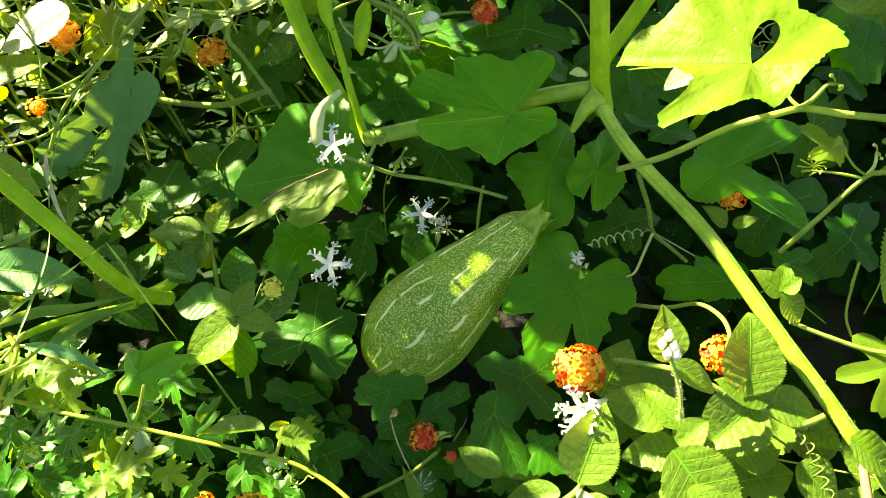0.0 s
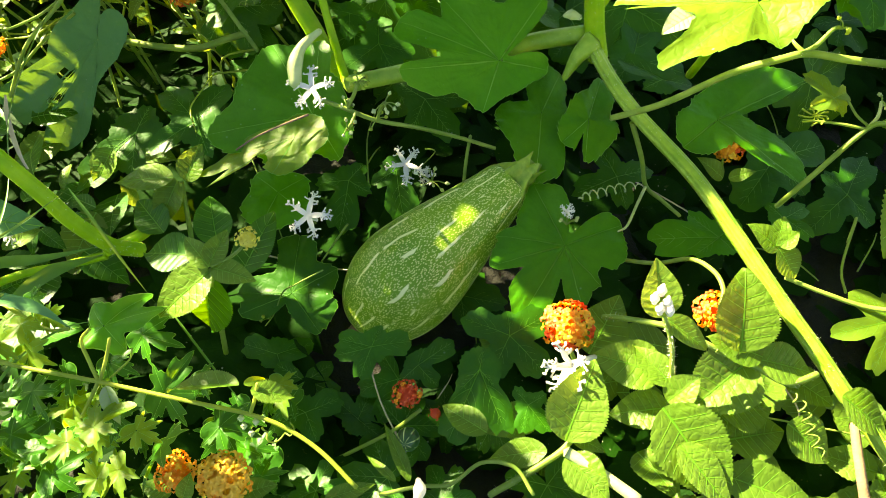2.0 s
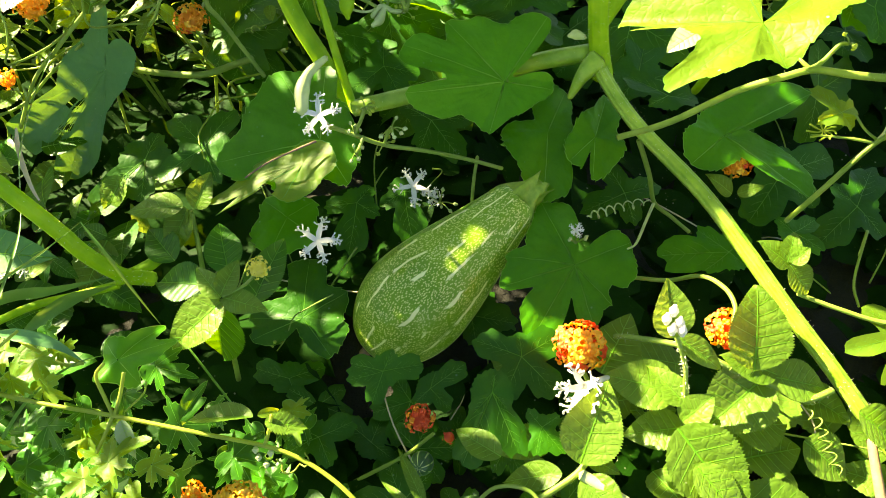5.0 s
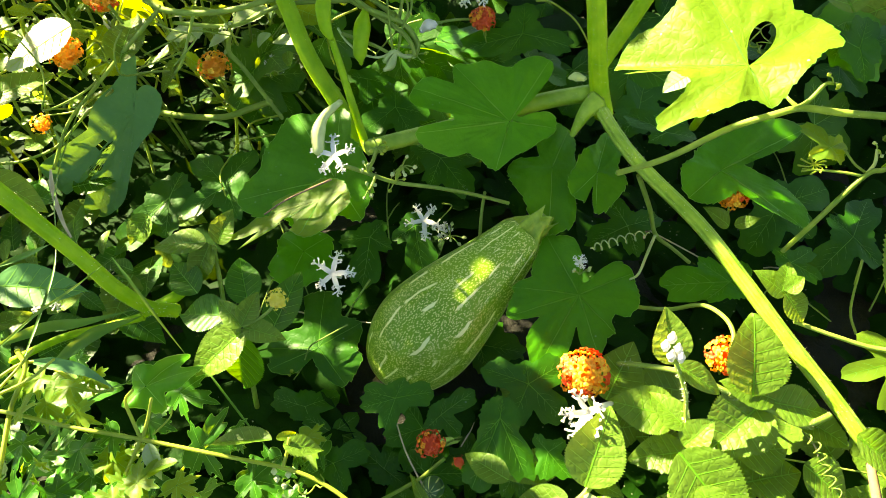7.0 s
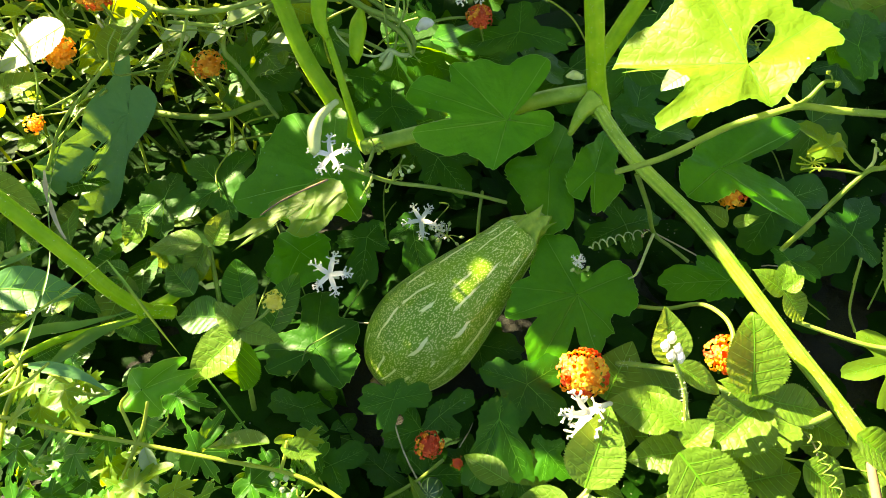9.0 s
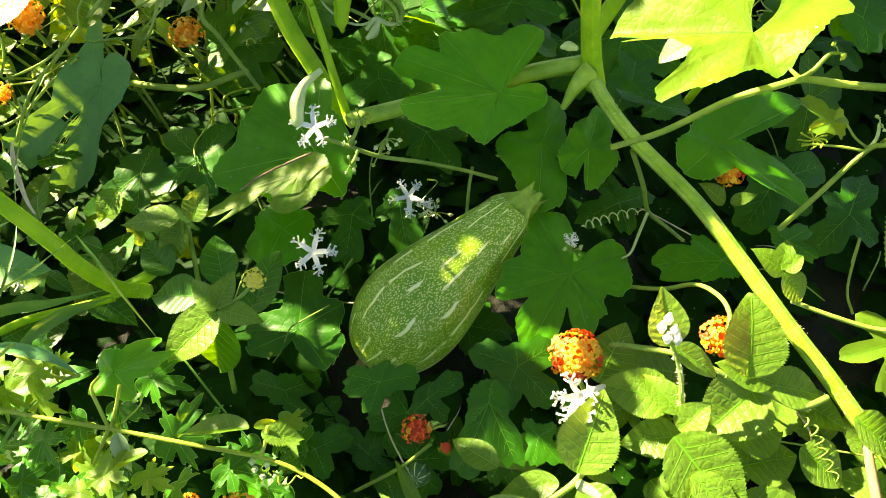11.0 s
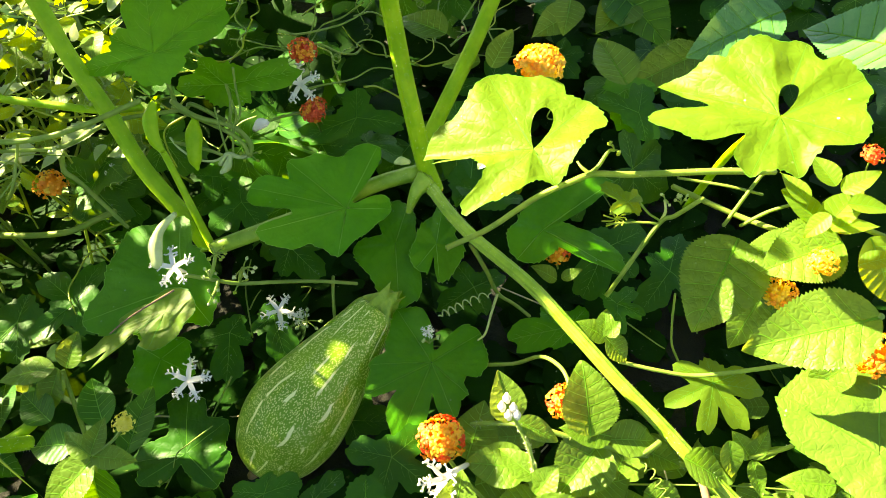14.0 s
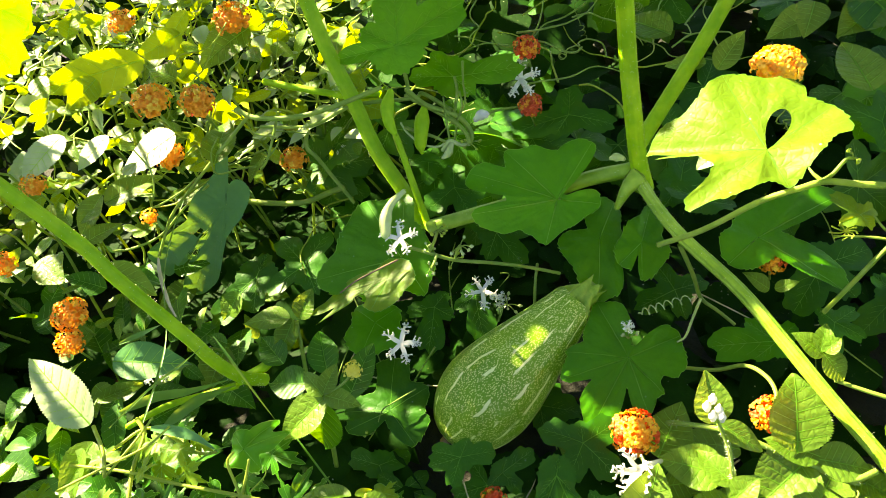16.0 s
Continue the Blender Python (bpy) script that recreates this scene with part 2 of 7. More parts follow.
def lobed_blade(bm, lobes, seed, sinus=math.pi, gap=0.35, floor=0.5, cup=0.10, wave=0.05, tooth=0.036, rings=9, turns=112, fold=0.05, veins=True, m=None):
    """A palmate leaf about its stalk's end. lobes: (angle, length, half width), degrees and metres."""
    m = m or Matrix.Identity(4)
    lobes = [(radians(a), l, radians(w)) for a, l, w in lobes]
    size = max(l for _, l, _ in lobes)
    mean = sum(l for _, l, _ in lobes) / len(lobes)
    rnd = random.Random(seed)
    ph = [rnd.uniform(0, 6.28) for _ in range(6)]

    def edge(a, teeth=True):
        total = (floor * mean) ** 8
        for la, l, w in lobes:
            s = abs(wrap(a - la)) / (w * 1.42)
            if s < 1:
                total += (l * (1 - 0.17 * s - 0.83 * s ** 2.8) ** 0.8) ** 8
        r = total ** (1 / 8)
        if gap:
            r *= 1 - 0.93 * math.exp(-(wrap(a - sinus) / gap) ** 2)
        if teeth:
            k = round(a / (2 * math.pi) * turns)
            r *= 1 + tooth * ((1.0, 0.1, -0.6, -0.3)[k % 4] * (0.7 + 0.3 * math.sin(k * 1.7)) + 1.3 * math.sin(a * 13 + ph[1]) * math.sin(a * 4 + ph[2]) + 0.8 * math.sin(a * 23 + ph[3]))
        return r

    def lift(a, r):
        x, y = r * math.cos(a), r * math.sin(a)
        near = min(abs(wrap(a - la)) / w for la, l, w in lobes)
        q = r / size
        z = -cup * size * q * q
        z += fold * size * q * (min(near, 1.0) - 0.4)
        z += wave * size * q * (math.sin(3 * a + ph[3]) * 0.8 + 0.7 * math.sin(5 * a + ph[4]) * q + 0.35 * math.sin(11 * a + ph[5]) * q * q)
        z += 0.004 * size * math.sin(x / size * 21 + ph[1]) * math.sin(y / size * 19 + ph[2])
        return m @ Vector((x, y, z))

    hub = bm.verts.new(lift(0.0, 0.0))
    last = None
    for i in range(1, rings + 1):
        q = (i / rings) ** 0.85
        ring = [bm.verts.new(lift(a, edge(a, i == rings) * q)) for a in (2 * math.pi * k / turns for k in range(turns))]
        for k in range(turns):
            j = (k + 1) % turns
            f = bm.faces.new((hub, ring[k], ring[j]) if last is None else (last[k], ring[k], ring[j], last[j]))
            f.smooth = True
        last = ring
    if not veins:
        return

    def vein(points, w0, w1):
        rows = []
        for i, (a, r) in enumerate(points):
            a2, r2 = points[min(i + 1, len(points) - 1)]
            a1, r1 = points[max(i - 1, 0)]
            dx = r2 * math.cos(a2) - r1 * math.cos(a1)
            dy = r2 * math.sin(a2) - r1 * math.sin(a1)
            d = math.hypot(dx, dy) or 1
            w = w0 + (w1 - w0) * i / (len(points) - 1)
            x, y = r * math.cos(a), r * math.sin(a)
            row = []
            for s, h in ((-1, 0.1), (0, 0.9), (1, 0.1)):
                px, py = x - dy / d * w * s, y + dx / d * w * s
                row.append(bm.verts.new(lift(math.atan2(py, px), math.hypot(px, py)) + m.to_3x3() @ Vector((0, 0, 0.0003 + h * w * 0.7))))
            rows.append(row)
        for a, b in zip(rows, rows[1:]):
            for k in (0, 1):
                f = bm.faces.new((a[k], b[k], b[k + 1], a[k + 1]))
                f.material_index, f.smooth = 1, True

    for la, l, w in lobes:
        reach = min(edge(la, False), l) * 0.95
        bend = rnd.uniform(-0.08, 0.08)
        vein([(la + bend * (1 - i / 9), reach * i / 9) for i in range(10)], 0.0065 * size, 0.0016 * size)
        for t in (0.28, 0.46, 0.64, 0.8):
            for s in (-1, 1):
                r = reach * (t + rnd.uniform(-0.04, 0.04))
                x0, y0 = r * math.cos(la), r * math.sin(la)
                line = []
                for i in range(6):
                    d = reach * 0.36 * (1.15 - t) * i / 5
                    g = la + s * (0.85 - 0.25 * i / 5)
                    x, y = x0 + d * math.cos(g), y0 + d * math.sin(g)
                    a, q = math.atan2(y, x), math.hypot(x, y)
                    if q > edge(a, False) * 0.96:
                        break
                    line.append((a, q))
                if len(line) > 2:
                    vein(line, 0.003 * size, 0.001 * size)


def lobed_leaf(plant, base, turn, lobes, sinus, gap=0.35, mat=None, name="leaf", label="", **shape):
    """turn: yaw, pitch and roll of the blade in degrees."""
    bm = bmesh.new()
    lobed_blade(bm, lobes, hash_of(base), radians(sinus), gap, **shape)
    return part(name, bm, [mat or M_SQUASH_LEAF, M_VEIN], plant, label, base, Euler([radians(a) for a in turn]).to_matrix())


def reach_of(outline):
    """A smooth periodic edge through lobe tips and sinuses, given as (degrees, millimetres)."""
    marks = sorted((a % 360, r / 1000) for a, r in outline)
    n = len(marks)

    def mark(i):
        return marks[i % n][0] + 360 * (i // n), marks[i % n][1]

    def slope(i):
        (a, r), (b, q) = mark(i), mark(i + 1)
        return (q - r) / (b - a)

    def tangent(i):
        d, e = slope(i - 1), slope(i)
        return 0.0 if d * e <= 0 else 2 * d * e / (d + e)

    def reach(a):
        a %= 360
        i = max((k for k in range(n) if marks[k][0] <= a), default=-1)
        (a0, r0), (a1, r1) = mark(i), mark(i + 1)
        h = a1 - a0
        t = (a - a0) / h
        return (2 * t ** 3 - 3 * t * t + 1) * r0 + (t ** 3 - 2 * t * t + t) * h * tangent(i) + (3 * t * t - 2 * t ** 3) * r1 + (t ** 3 - t * t) * h * tangent(i + 1)

    tips = [marks[i][0] for i in range(n) if mark(i - 1)[1] < marks[i][1] >= mark(i + 1)[1]]
    return reach, tips


def palmate_leaf(plant, base, turn, outline, mat=None, label="", eye=None, cup=0.10, wave=0.055, tooth=0.0022, pitch=0.0085, rings=11, turns=300, pleat=0.010, holes=(), vein=None):
    """A broad lobed leaf about its stalk's end, with a toothed rim and sunken main veins.
    eye: (degrees, metres, half width in degrees) of the round opening at the stalk; holes: bites, as (degrees, metres, radius)."""
    reach, tips = reach_of(outline)
    size = max(r for _, r in outline) / 1000
    rnd = random.Random(hash_of(base))
    ph = [rnd.uniform(0, 6.28) for _ in range(4)]
    shift = Vector((rnd.uniform(0, 50), rnd.uniform(0, 50), 0))
    veins = []
    for a in sorted(tips, key=lambda a: -reach(a)):
        if all(abs((a - b + 180) % 360 - 180) > 24 for b in veins) and reach(a) > size * 0.33 and len(veins) < 7:
            veins.append(a)

    # columns: even along the rim, and a narrow pair for each main vein
    samples = [i * 0.5 for i in range(720)]
    rim = [Vector((reach(a) * math.cos(radians(a)), reach(a) * math.sin(radians(a)))) for a in samples]
    walked, total = [0.0], 0.0
    for i in range(720):
        total += (rim[(i + 1) % 720] - rim[i]).length * 0.75 + size * math.pi / 360 * 0.25
        walked.append(total)
    columns, i = [], 0
    for k in range(turns):
        while walked[i + 1] < k * total / turns:
            i += 1
        a = (samples[i] + 0.5 * (k * total / turns - walked[i]) / (walked[i + 1] - walked[i])) % 360
        if all(abs((a - v + 180) % 360 - 180) > 2.6 for v in veins):
            columns.append((a, k * total / turns, None))
    for v in veins:
        w = walked[int(v * 2)]
        columns += [(v - 0.6, w, -1), (v + 0.6, w, 1)]
    columns.sort()

    def inner(a):
        if not eye:
            return 0.0
        d = abs((a - eye[0] + 180) % 360 - 180) / eye[2]
        return eye[1] * math.cos(d * math.pi / 2) ** 0.6 if d < 1 else 0.0

    def lift(a, r):
        x, y = r * math.cos(radians(a)), r * math.sin(radians(a))
        q = r / size
        near = min(abs((a - v + 180) % 360 - 180) for v in veins) if veins else 20
        z = -cup * size * q * q + pleat * size * min(1.0, q * 2) * (1 - math.exp(-(near * q / 9.0) ** 2)) * 2.2
        z += wave * size * q * (math.sin(3 * radians(a) + ph[0]) + 0.8 * math.sin(5 * radians(a) + ph[1]) * q + 0.5 * math.sin(9 * radians(a) + ph[2]) * q * q)
        z += 0.0016 * noise.noise(Vector((x, y, 0)) * 75 + shift) + 0.0007 * noise.noise(Vector((x, y, 0.3)) * 190 + shift)
        return Vector((x, y, z))

    bm = bmesh.new()
    last = None
    for i in range(rings + 1):
        q = (min(i, rings - 1) / (rings - 1)) ** 0.85
        ring = []
        for a, w, side in columns:
            r = reach(a)
            if i >= rings - 1:
                saw = (w / pitch + 0.35 * math.sin(w * 90 + ph[3])) % 1
                r += min(tooth, r * 0.1) * ((1 - saw) * (0.8 + 0.6 * math.sin(w * 170)) - 0.3)
            r0 = inner(a)
            r = max(0.0004, r0 + max(r - r0, 0.0005) * q) + (0.0006 if i == rings else 0.0)
            if side:
                a = (a + 0.6 * -side) + side * math.degrees(min(0.015 * size * (1.15 - q) / r / 2, 0.10))
            ring.append(bm.verts.new(lift(a, r)))
        if last:
            for k in range(len(columns)):
                j = (k + 1) % len(columns)
                c = (last[k].co + ring[k].co + last[j].co + ring[j].co) / 4
                if any(math.hypot(c.x - h[1] * math.cos(radians(h[0])), c.y - h[1] * math.sin(radians(h[0]))) < h[2] for h in holes):
                    continue
                f = bm.faces.new((last[k], ring[k], ring[j], last[j]))
                f.smooth = True
                f.material_index = 1 if i == rings or columns[k][2] == -1 and columns[j][2] == 1 else 0
        last = ring
    return part("leaf", bm, [mat or M_SQUASH_LEAF, vein or M_VEIN], plant, label, base, turn if isinstance(turn, Matrix) else Euler([radians(a) for a in turn]).to_matrix())


def cut_leaf(plant, base, size, mat, seed, face=None, label=""):
    """A small leaf cut into five lobes, each lobed again."""
    rnd = random.Random(seed)
    edge = []
    for k, (a, r) in enumerate(((-112, 0.62), (-56, 0.86), (0, 1.0), (56, 0.86), (112, 0.62))):
        a, r = a + rnd.uniform(-7, 7), r * size * 1000 * rnd.uniform(0.88, 1.1)
        edge += [(a - 15, r * 0.74), (a - 9, r * 0.66), (a - 1, r), (a + 9, r * 0.68), (a + 15, r * 0.76)]
        edge.append((a + 28, r * rnd.uniform(0.30, 0.42)) if k < 4 else (a + 34, r * 0.35))
    face = Vector(face or (-0.25 + rnd.gauss(0, 0.28), -0.2 + rnd.gauss(0, 0.28), 0.9))
    way = Vector((rnd.gauss(0, 1), rnd.gauss(-0.5, 0.8), rnd.gauss(0, 0.2)))
    return palmate_leaf(plant, base, frame_of(way, face), edge, mat, label, cup=0.18, wave=0.10, tooth=0.0005, pitch=0.004, rings=5, turns=110, pleat=0.03)


def hash_of(p):
    return int(abs(p[0]) * 91733 + abs(p[1]) * 37813 + abs(p[2]) * 12347)


def ovate_blade(bm, length, width, seed, fold=0.25, droop=0.15, quilt=0.015, teeth=0.032, along=60, across=7, pairs=7, m=None, belly=0.7, veins=True):
    """A toothed, quilted leaf from its stalk along x."""
    m = m or Matrix.Identity(4)
    rnd = random.Random(seed)
    ph = rnd.uniform(0, 6.28)
    twist = rnd.uniform(-0.25, 0.25)

    def half(s):
        return width * 0.5 * math.sin(math.pi * min(1, s) ** belly) ** 0.85

    def place(s, v):
        """v from -1 to 1 across."""
        w = half(s)
        y = v * w
        z = abs(v) * w * fold - droop * length * s * s
        k = s * pairs * 1.15 - abs(v) * 1.1
        z += quilt * width * (abs(math.sin(math.pi * k)) - 0.5) * min(1, 3.5 * (1 - s)) * min(1, s * 6) * (0.35 + 0.65 * min(1, abs(v) * 1.6))
        z += 0.05 * length * math.sin(s * 4 + ph) * v * s + twist * y * s
        return m @ Vector((s * length, y, z))

    rows = []
    for i in range(along + 1):
        s = 0.004 + 0.992 * i / along
        row = []
        for k in range(-across, across + 1):
            v = k / across
            if abs(k) == across:
                v *= 1 + teeth * (1.6 if i % 2 else -0.6)
            row.append(bm.verts.new(place(s, v)))
        rows.append(row)
    for a, b in zip(rows, rows[1:]):
        for k in range(2 * across):
            f = bm.faces.new((a[k], b[k], b[k + 1], a[k + 1]))
            f.smooth = True
    if not veins:
        return
    up = m.to_3x3() @ Vector((0, 0, 1))
    lines = [[(s / 12, 0.0) for s in range(13)]]
    for i in range(1, pairs):
        for sg in (-1, 1):
            s0 = (i + 0.05) / (pairs * 1.15)
            lines.append([(s0 + t * 0.9 / (pairs * 1.15) * 1.15, sg * t * 0.9) for t in (0.02, 0.25, 0.5, 0.75, 0.98)])
    for n, line in enumerate(lines):
        w0 = 0.016 * width if n == 0 else 0.007 * width
        prev = None
        for i, (s, v) in enumerate(line):
            s = min(s, 0.985)
            c = place(s, v)
            s2, v2 = line[min(i + 1, len(line) - 1)]
            s1, v1 = line[max(i - 1, 0)]
            d = place(min(s2, 0.99), v2) - place(min(s1, 0.985), v1)
            side = up.cross(d).normalized() * w0 * (1 - 0.7 * i / len(line))
            row = [bm.verts.new(c - side + up * 0.0003), bm.verts.new(c + up * (0.0003 + w0 * 0.5)), bm.verts.new(c + side + up * 0.0003)]
            if prev:
                for k in (0, 1):
                    f = bm.faces.new((prev[k], row[k], row[k + 1], prev[k + 1]))
                    f.material_index, f.smooth = 1, True
            prev = row


def ovate_leaf(plant, base, tip, normal, ratio, mat=None, name="leaf", label="", **shape):
    base, tip = Vector(base), Vector(tip)
    bm = bmesh.new()
    d = (tip - base).length
    ovate_blade(bm, d, d * ratio, hash_of(base + tip), **shape)
    return part(name, bm, [mat or M_LANTANA_LEAF, M_VEIN], plant, label, base, frame_of(tip - base, normal))


def stem(plant, name, points, r0, r1, mat=None, label="", sides=8, groove=0.0, steps=6, hairs=0, ribs=0):
    """A stalk through the points; hairs: bristles along it."""
    base = Vector(points[0])
    bm = bmesh.new()
    line = [p - base for p in smooth(points, steps)]
    add_tube(bm, line, r0, r1, sides, 0, groove, ribs)
    rnd = random.Random(hash_of(base))
    for _ in range(hairs):
        t = rnd.random()
        i = min(int(t * (len(line) - 1)), len(line) - 2)
        p = line[i].lerp(line[i + 1], t * (len(line) - 1) - i)
        way = (line[i + 1] - line[i]).normalized()
        out = Vector((rnd.gauss(0, 1), rnd.gauss(0, 1), rnd.gauss(0, 1)))
        out = (out - way * out.dot(way)).normalized()
        r = r0 + (r1 - r0) * t
        e = p + out * (r + rnd.uniform(0.0012, 0.003))
        s = out.cross(way) * 0.0002
        a, b = bm.verts.new(p + out * r * 0.9 - s), bm.verts.new(p + out * r * 0.9 + s)
        f = bm.faces.new((a, b, bm.verts.new(e)))
        f.material_index = 1
    return part(name, bm, [mat or M_THIN, M_HAIR], plant, label, base)


def coil(plant, name, points, radius, turns, r, mat=None, loose=0.0):
    """A tendril wound round a line."""
    base = Vector(points[0])
    axis = smooth(points, 8)
    n = int(turns * 10)
    line = []
    for i in range(n + 1):
        t = i / n * (len(axis) - 1)
        k = min(int(t), len(axis) - 2)
        p = axis[k].lerp(axis[k + 1], t - k)
        way = (axis[k + 1] - axis[k]).normalized()
        a = way.orthogonal().normalized()
        b = way.cross(a)
        g = 2 * math.pi * turns * i / n
        rr = radius * min(1, i / n * 6, (1 - i / n) * 6 + 0.2) * (1 + loose * math.sin(g * 0.31))
        line.append(p + (a * math.cos(g) + b * math.sin(g)) * rr - base)
    bm = bmesh.new()
    add_tube(bm, line, r, r * 0.6, 5)
    return part(name, bm, mat or M_THIN, plant, "", base)


def blade_of_grass(plant, points, width, mat=None, label="", name="blade"):
    """A keeled ribbon through the points."""
    base = Vector(points[0])
    line = [p - base for p in smooth(points, 8)]
    bm = bmesh.new()
    prev = None
    n = len(line)
    for i, p in enumerate(line):
        way = (line[min(i + 1, n - 1)] - line[max(i - 1, 0)]).normalized()
        side = way.cross(Vector((0.1, -0.55, 0.8))).normalized()
        up = side.cross(way)
        w = width * 0.5 * max(0.08, min(1, (n - 1 - i) / n * 2.2)) * min(1, 0.4 + i / n * 3)
        row = [bm.verts.new(p - side * w + up * w * 0.5), bm.verts.new(p), bm.verts.new(p + side * w + up * w * 0.5)]
        if prev:
            for k in (0, 1):
                bm.faces.new((prev[k], row[k], row[k + 1], prev[k + 1])).smooth = True
        prev = row
    return part(name, bm, mat or M_GRASS, plant, label, base)


def floret_mesh(name, mat, size, lobes=4):
    """One small flower: a spread, lobed rim on a narrow tube."""
    bm = bmesh.new()
    n = lobes * 5
    hub = bm.verts.new((0, 0, -0.0012))
    last = None
    for q in (0.35, 0.7, 1.0):
        ring = []
        for k in range(n):
            a = 2 * math.pi * k / n
            r = size * q * (1 - 0.30 * q * (0.5 + 0.5 * math.cos(lobes * a)) ** 2)
            ring.append(bm.verts.new((r * math.cos(a), r * math.sin(a), 0.0012 * math.sin(q * 2.2) + 0.0009 * q * math.sin(lobes * a + 1))))
        for k in range(n):
            j = (k + 1) % n
            f = bm.faces.new((hub, ring[k], ring[j]) if last is None else (last[k], ring[k], ring[j], last[j]))
            f.smooth = True
        last = ring
    add_tube(bm, [Vector((0, 0, -0.001)), Vector((0, 0, -size * 1.6)), Vector((0, 0, -size * 2.6))], size * 0.16, size * 0.10, 5)
    return mesh_of(bm, name, mat)


FLORETS = [floret_mesh("floret_" + n, m, 0.0042) for n, m in (("yellow", M_YELLOW), ("orange", M_ORANGE), ("red", M_RED), ("lemon", M_LEMON))]


def flower_head(plant, at, facing, radius, inner, outer, count=26, label="", flat=0.75):
    """A domed cluster of small florets on a green cushion."""
    at = Vector(at)
    axis = Vector(facing).normalized()
    turn = axis.to_track_quat("Z", "Y").to_matrix()
    bm = bmesh.new()
    bmesh.ops.create_icosphere(bm, subdivisions=2, radius=radius * 0.74)
    for v in bm.verts:
        v.co = turn @ Vector((v.co.x, v.co.y, v.co.z * flat - radius * 0.1))
    for f in bm.faces:
        f.smooth = True
    add_tube(bm, [Vector((0, 0, -radius * 0.4)), Vector((0.1 * radius, 0, -radius * 1.0)), Vector((0.4 * radius, 0, -radius * 2.2))], radius * 0.09, radius * 0.07, 6, 1)
    head = part("flower_head", bm, [(M_YELLOW, M_ORANGE, M_RED, M_LEMON)[outer[0]], M_THIN], plant, label, at)
    rnd = random.Random(hash_of(at))
    count = int(count * 1.7)
    for i in range(count):
        t = (i + 0.5) / count
        g = i * 2.39996
        polar = math.acos(1 - t * 1.05) + rnd.uniform(-0.08, 0.08)
        d = Vector((math.sin(polar) * math.cos(g), math.sin(polar) * math.sin(g), math.cos(polar)))
        p = turn @ Vector((d.x * radius, d.y * radius, d.z * radius * flat)) * rnd.uniform(0.88, 1.06)
        kind = rnd.choice(inner) if rnd.random() > t * 1.25 - 0.15 else rnd.choice(outer)
        tilt = (turn @ d).to_track_quat("Z", "Y").to_matrix() @ Euler((rnd.uniform(-0.3, 0.3), rnd.uniform(-0.3, 0.3), rnd.uniform(0, 6))).to_matrix()
        f = part("floret", FLORETS[kind], None, head, "", at + p, tilt)
        f.scale = (radius / 0.018 * rnd.uniform(0.82, 1.10),) * 3
    return head


def fringed_petal(seed, length):
    """A narrow white petal that ends in branching threads."""
    rnd = random.Random(seed)
    bm = bmesh.new()
    n, prev = 6, None
    for i in range(n + 1):
        s = i / n
        w = length * (0.055 + 0.055 * math.sin(math.pi * s ** 0.8))
        x, z = length * 0.72 * s, length * 0.10 * math.sin(s * 2.6)
        row = [bm.verts.new((x, -w, z + w * 0.3)), bm.verts.new((x, 0, z)), bm.verts.new((x, w, z + w * 0.3))]
        if prev:
            for k in (0, 1):
                bm.faces.new((prev[k], row[k], row[k + 1], prev[k + 1])).smooth = True
        prev = row
    for i in range(6):
        s = 1.0 if i < 3 else rnd.uniform(0.6, 0.9)
        p = Vector((length * 0.70 * s, 0, length * 0.07))
        g = (i - 1) * 0.7 if i < 3 else rnd.choice((-1.1, 1.1))
        line = [p]
        for k in range(3):
            g += rnd.uniform(-0.4, 0.4)
            p = p + Vector((math.cos(g), math.sin(g), rnd.uniform(-0.4, 0.3))) * length * 0.085
            line.append(p)
        add_tube(bm, line, length * 0.034, length * 0.026, 5)
        for _ in range(2):
            q = line[rnd.randint(2, 3)]
            e = q + Vector((rnd.uniform(-0.2, 1), rnd.uniform(-1, 1), rnd.uniform(-0.4, 0.5))).normalized() * length * 0.075
            add_tube(bm, [q, (q + e) * 0.5, e], length * 0.026, length * 0.040, 5)
    return mesh_of(bm, "fringed_petal", M_WHITE)


PETALS = [fringed_petal(s, 0.020) for s in (3, 8, 21)]


def fringed_flower(plant, at, facing, radius, spin=0.0, label="", close=0.0):
    """Five fringed petals spread from a pale tube; close folds them forward."""
    at = Vector(at)
    turn = Vector(facing).normalized().to_track_quat("Z", "Y").to_matrix()
    bm = bmesh.new()
    u = radius
    add_tube(bm, [turn @ Vector(p) * u for p in ((0, 0, 0.06), (0, 0, -0.1), (0.05, 0.02, -0.6), (0.15, 0.05, -1.3))], u * 0.13, u * 0.07, 7)
    flower = part("flower", bm, M_WHITE, plant, label, at)
    rnd = random.Random(hash_of(at))
    for i in range(5):
        r = turn @ Euler((0, 0, spin + i * 2 * math.pi / 5 + rnd.uniform(-0.12, 0.12))).to_matrix() @ Euler((0, -close + rnd.uniform(-0.15, 0.1), 0)).to_matrix()
        p = part("petal", PETALS[i % 3], None, flower, "", at, r)
        p.scale = (u / 0.020 * rnd.uniform(0.9, 1.08),) * 3
    return flower


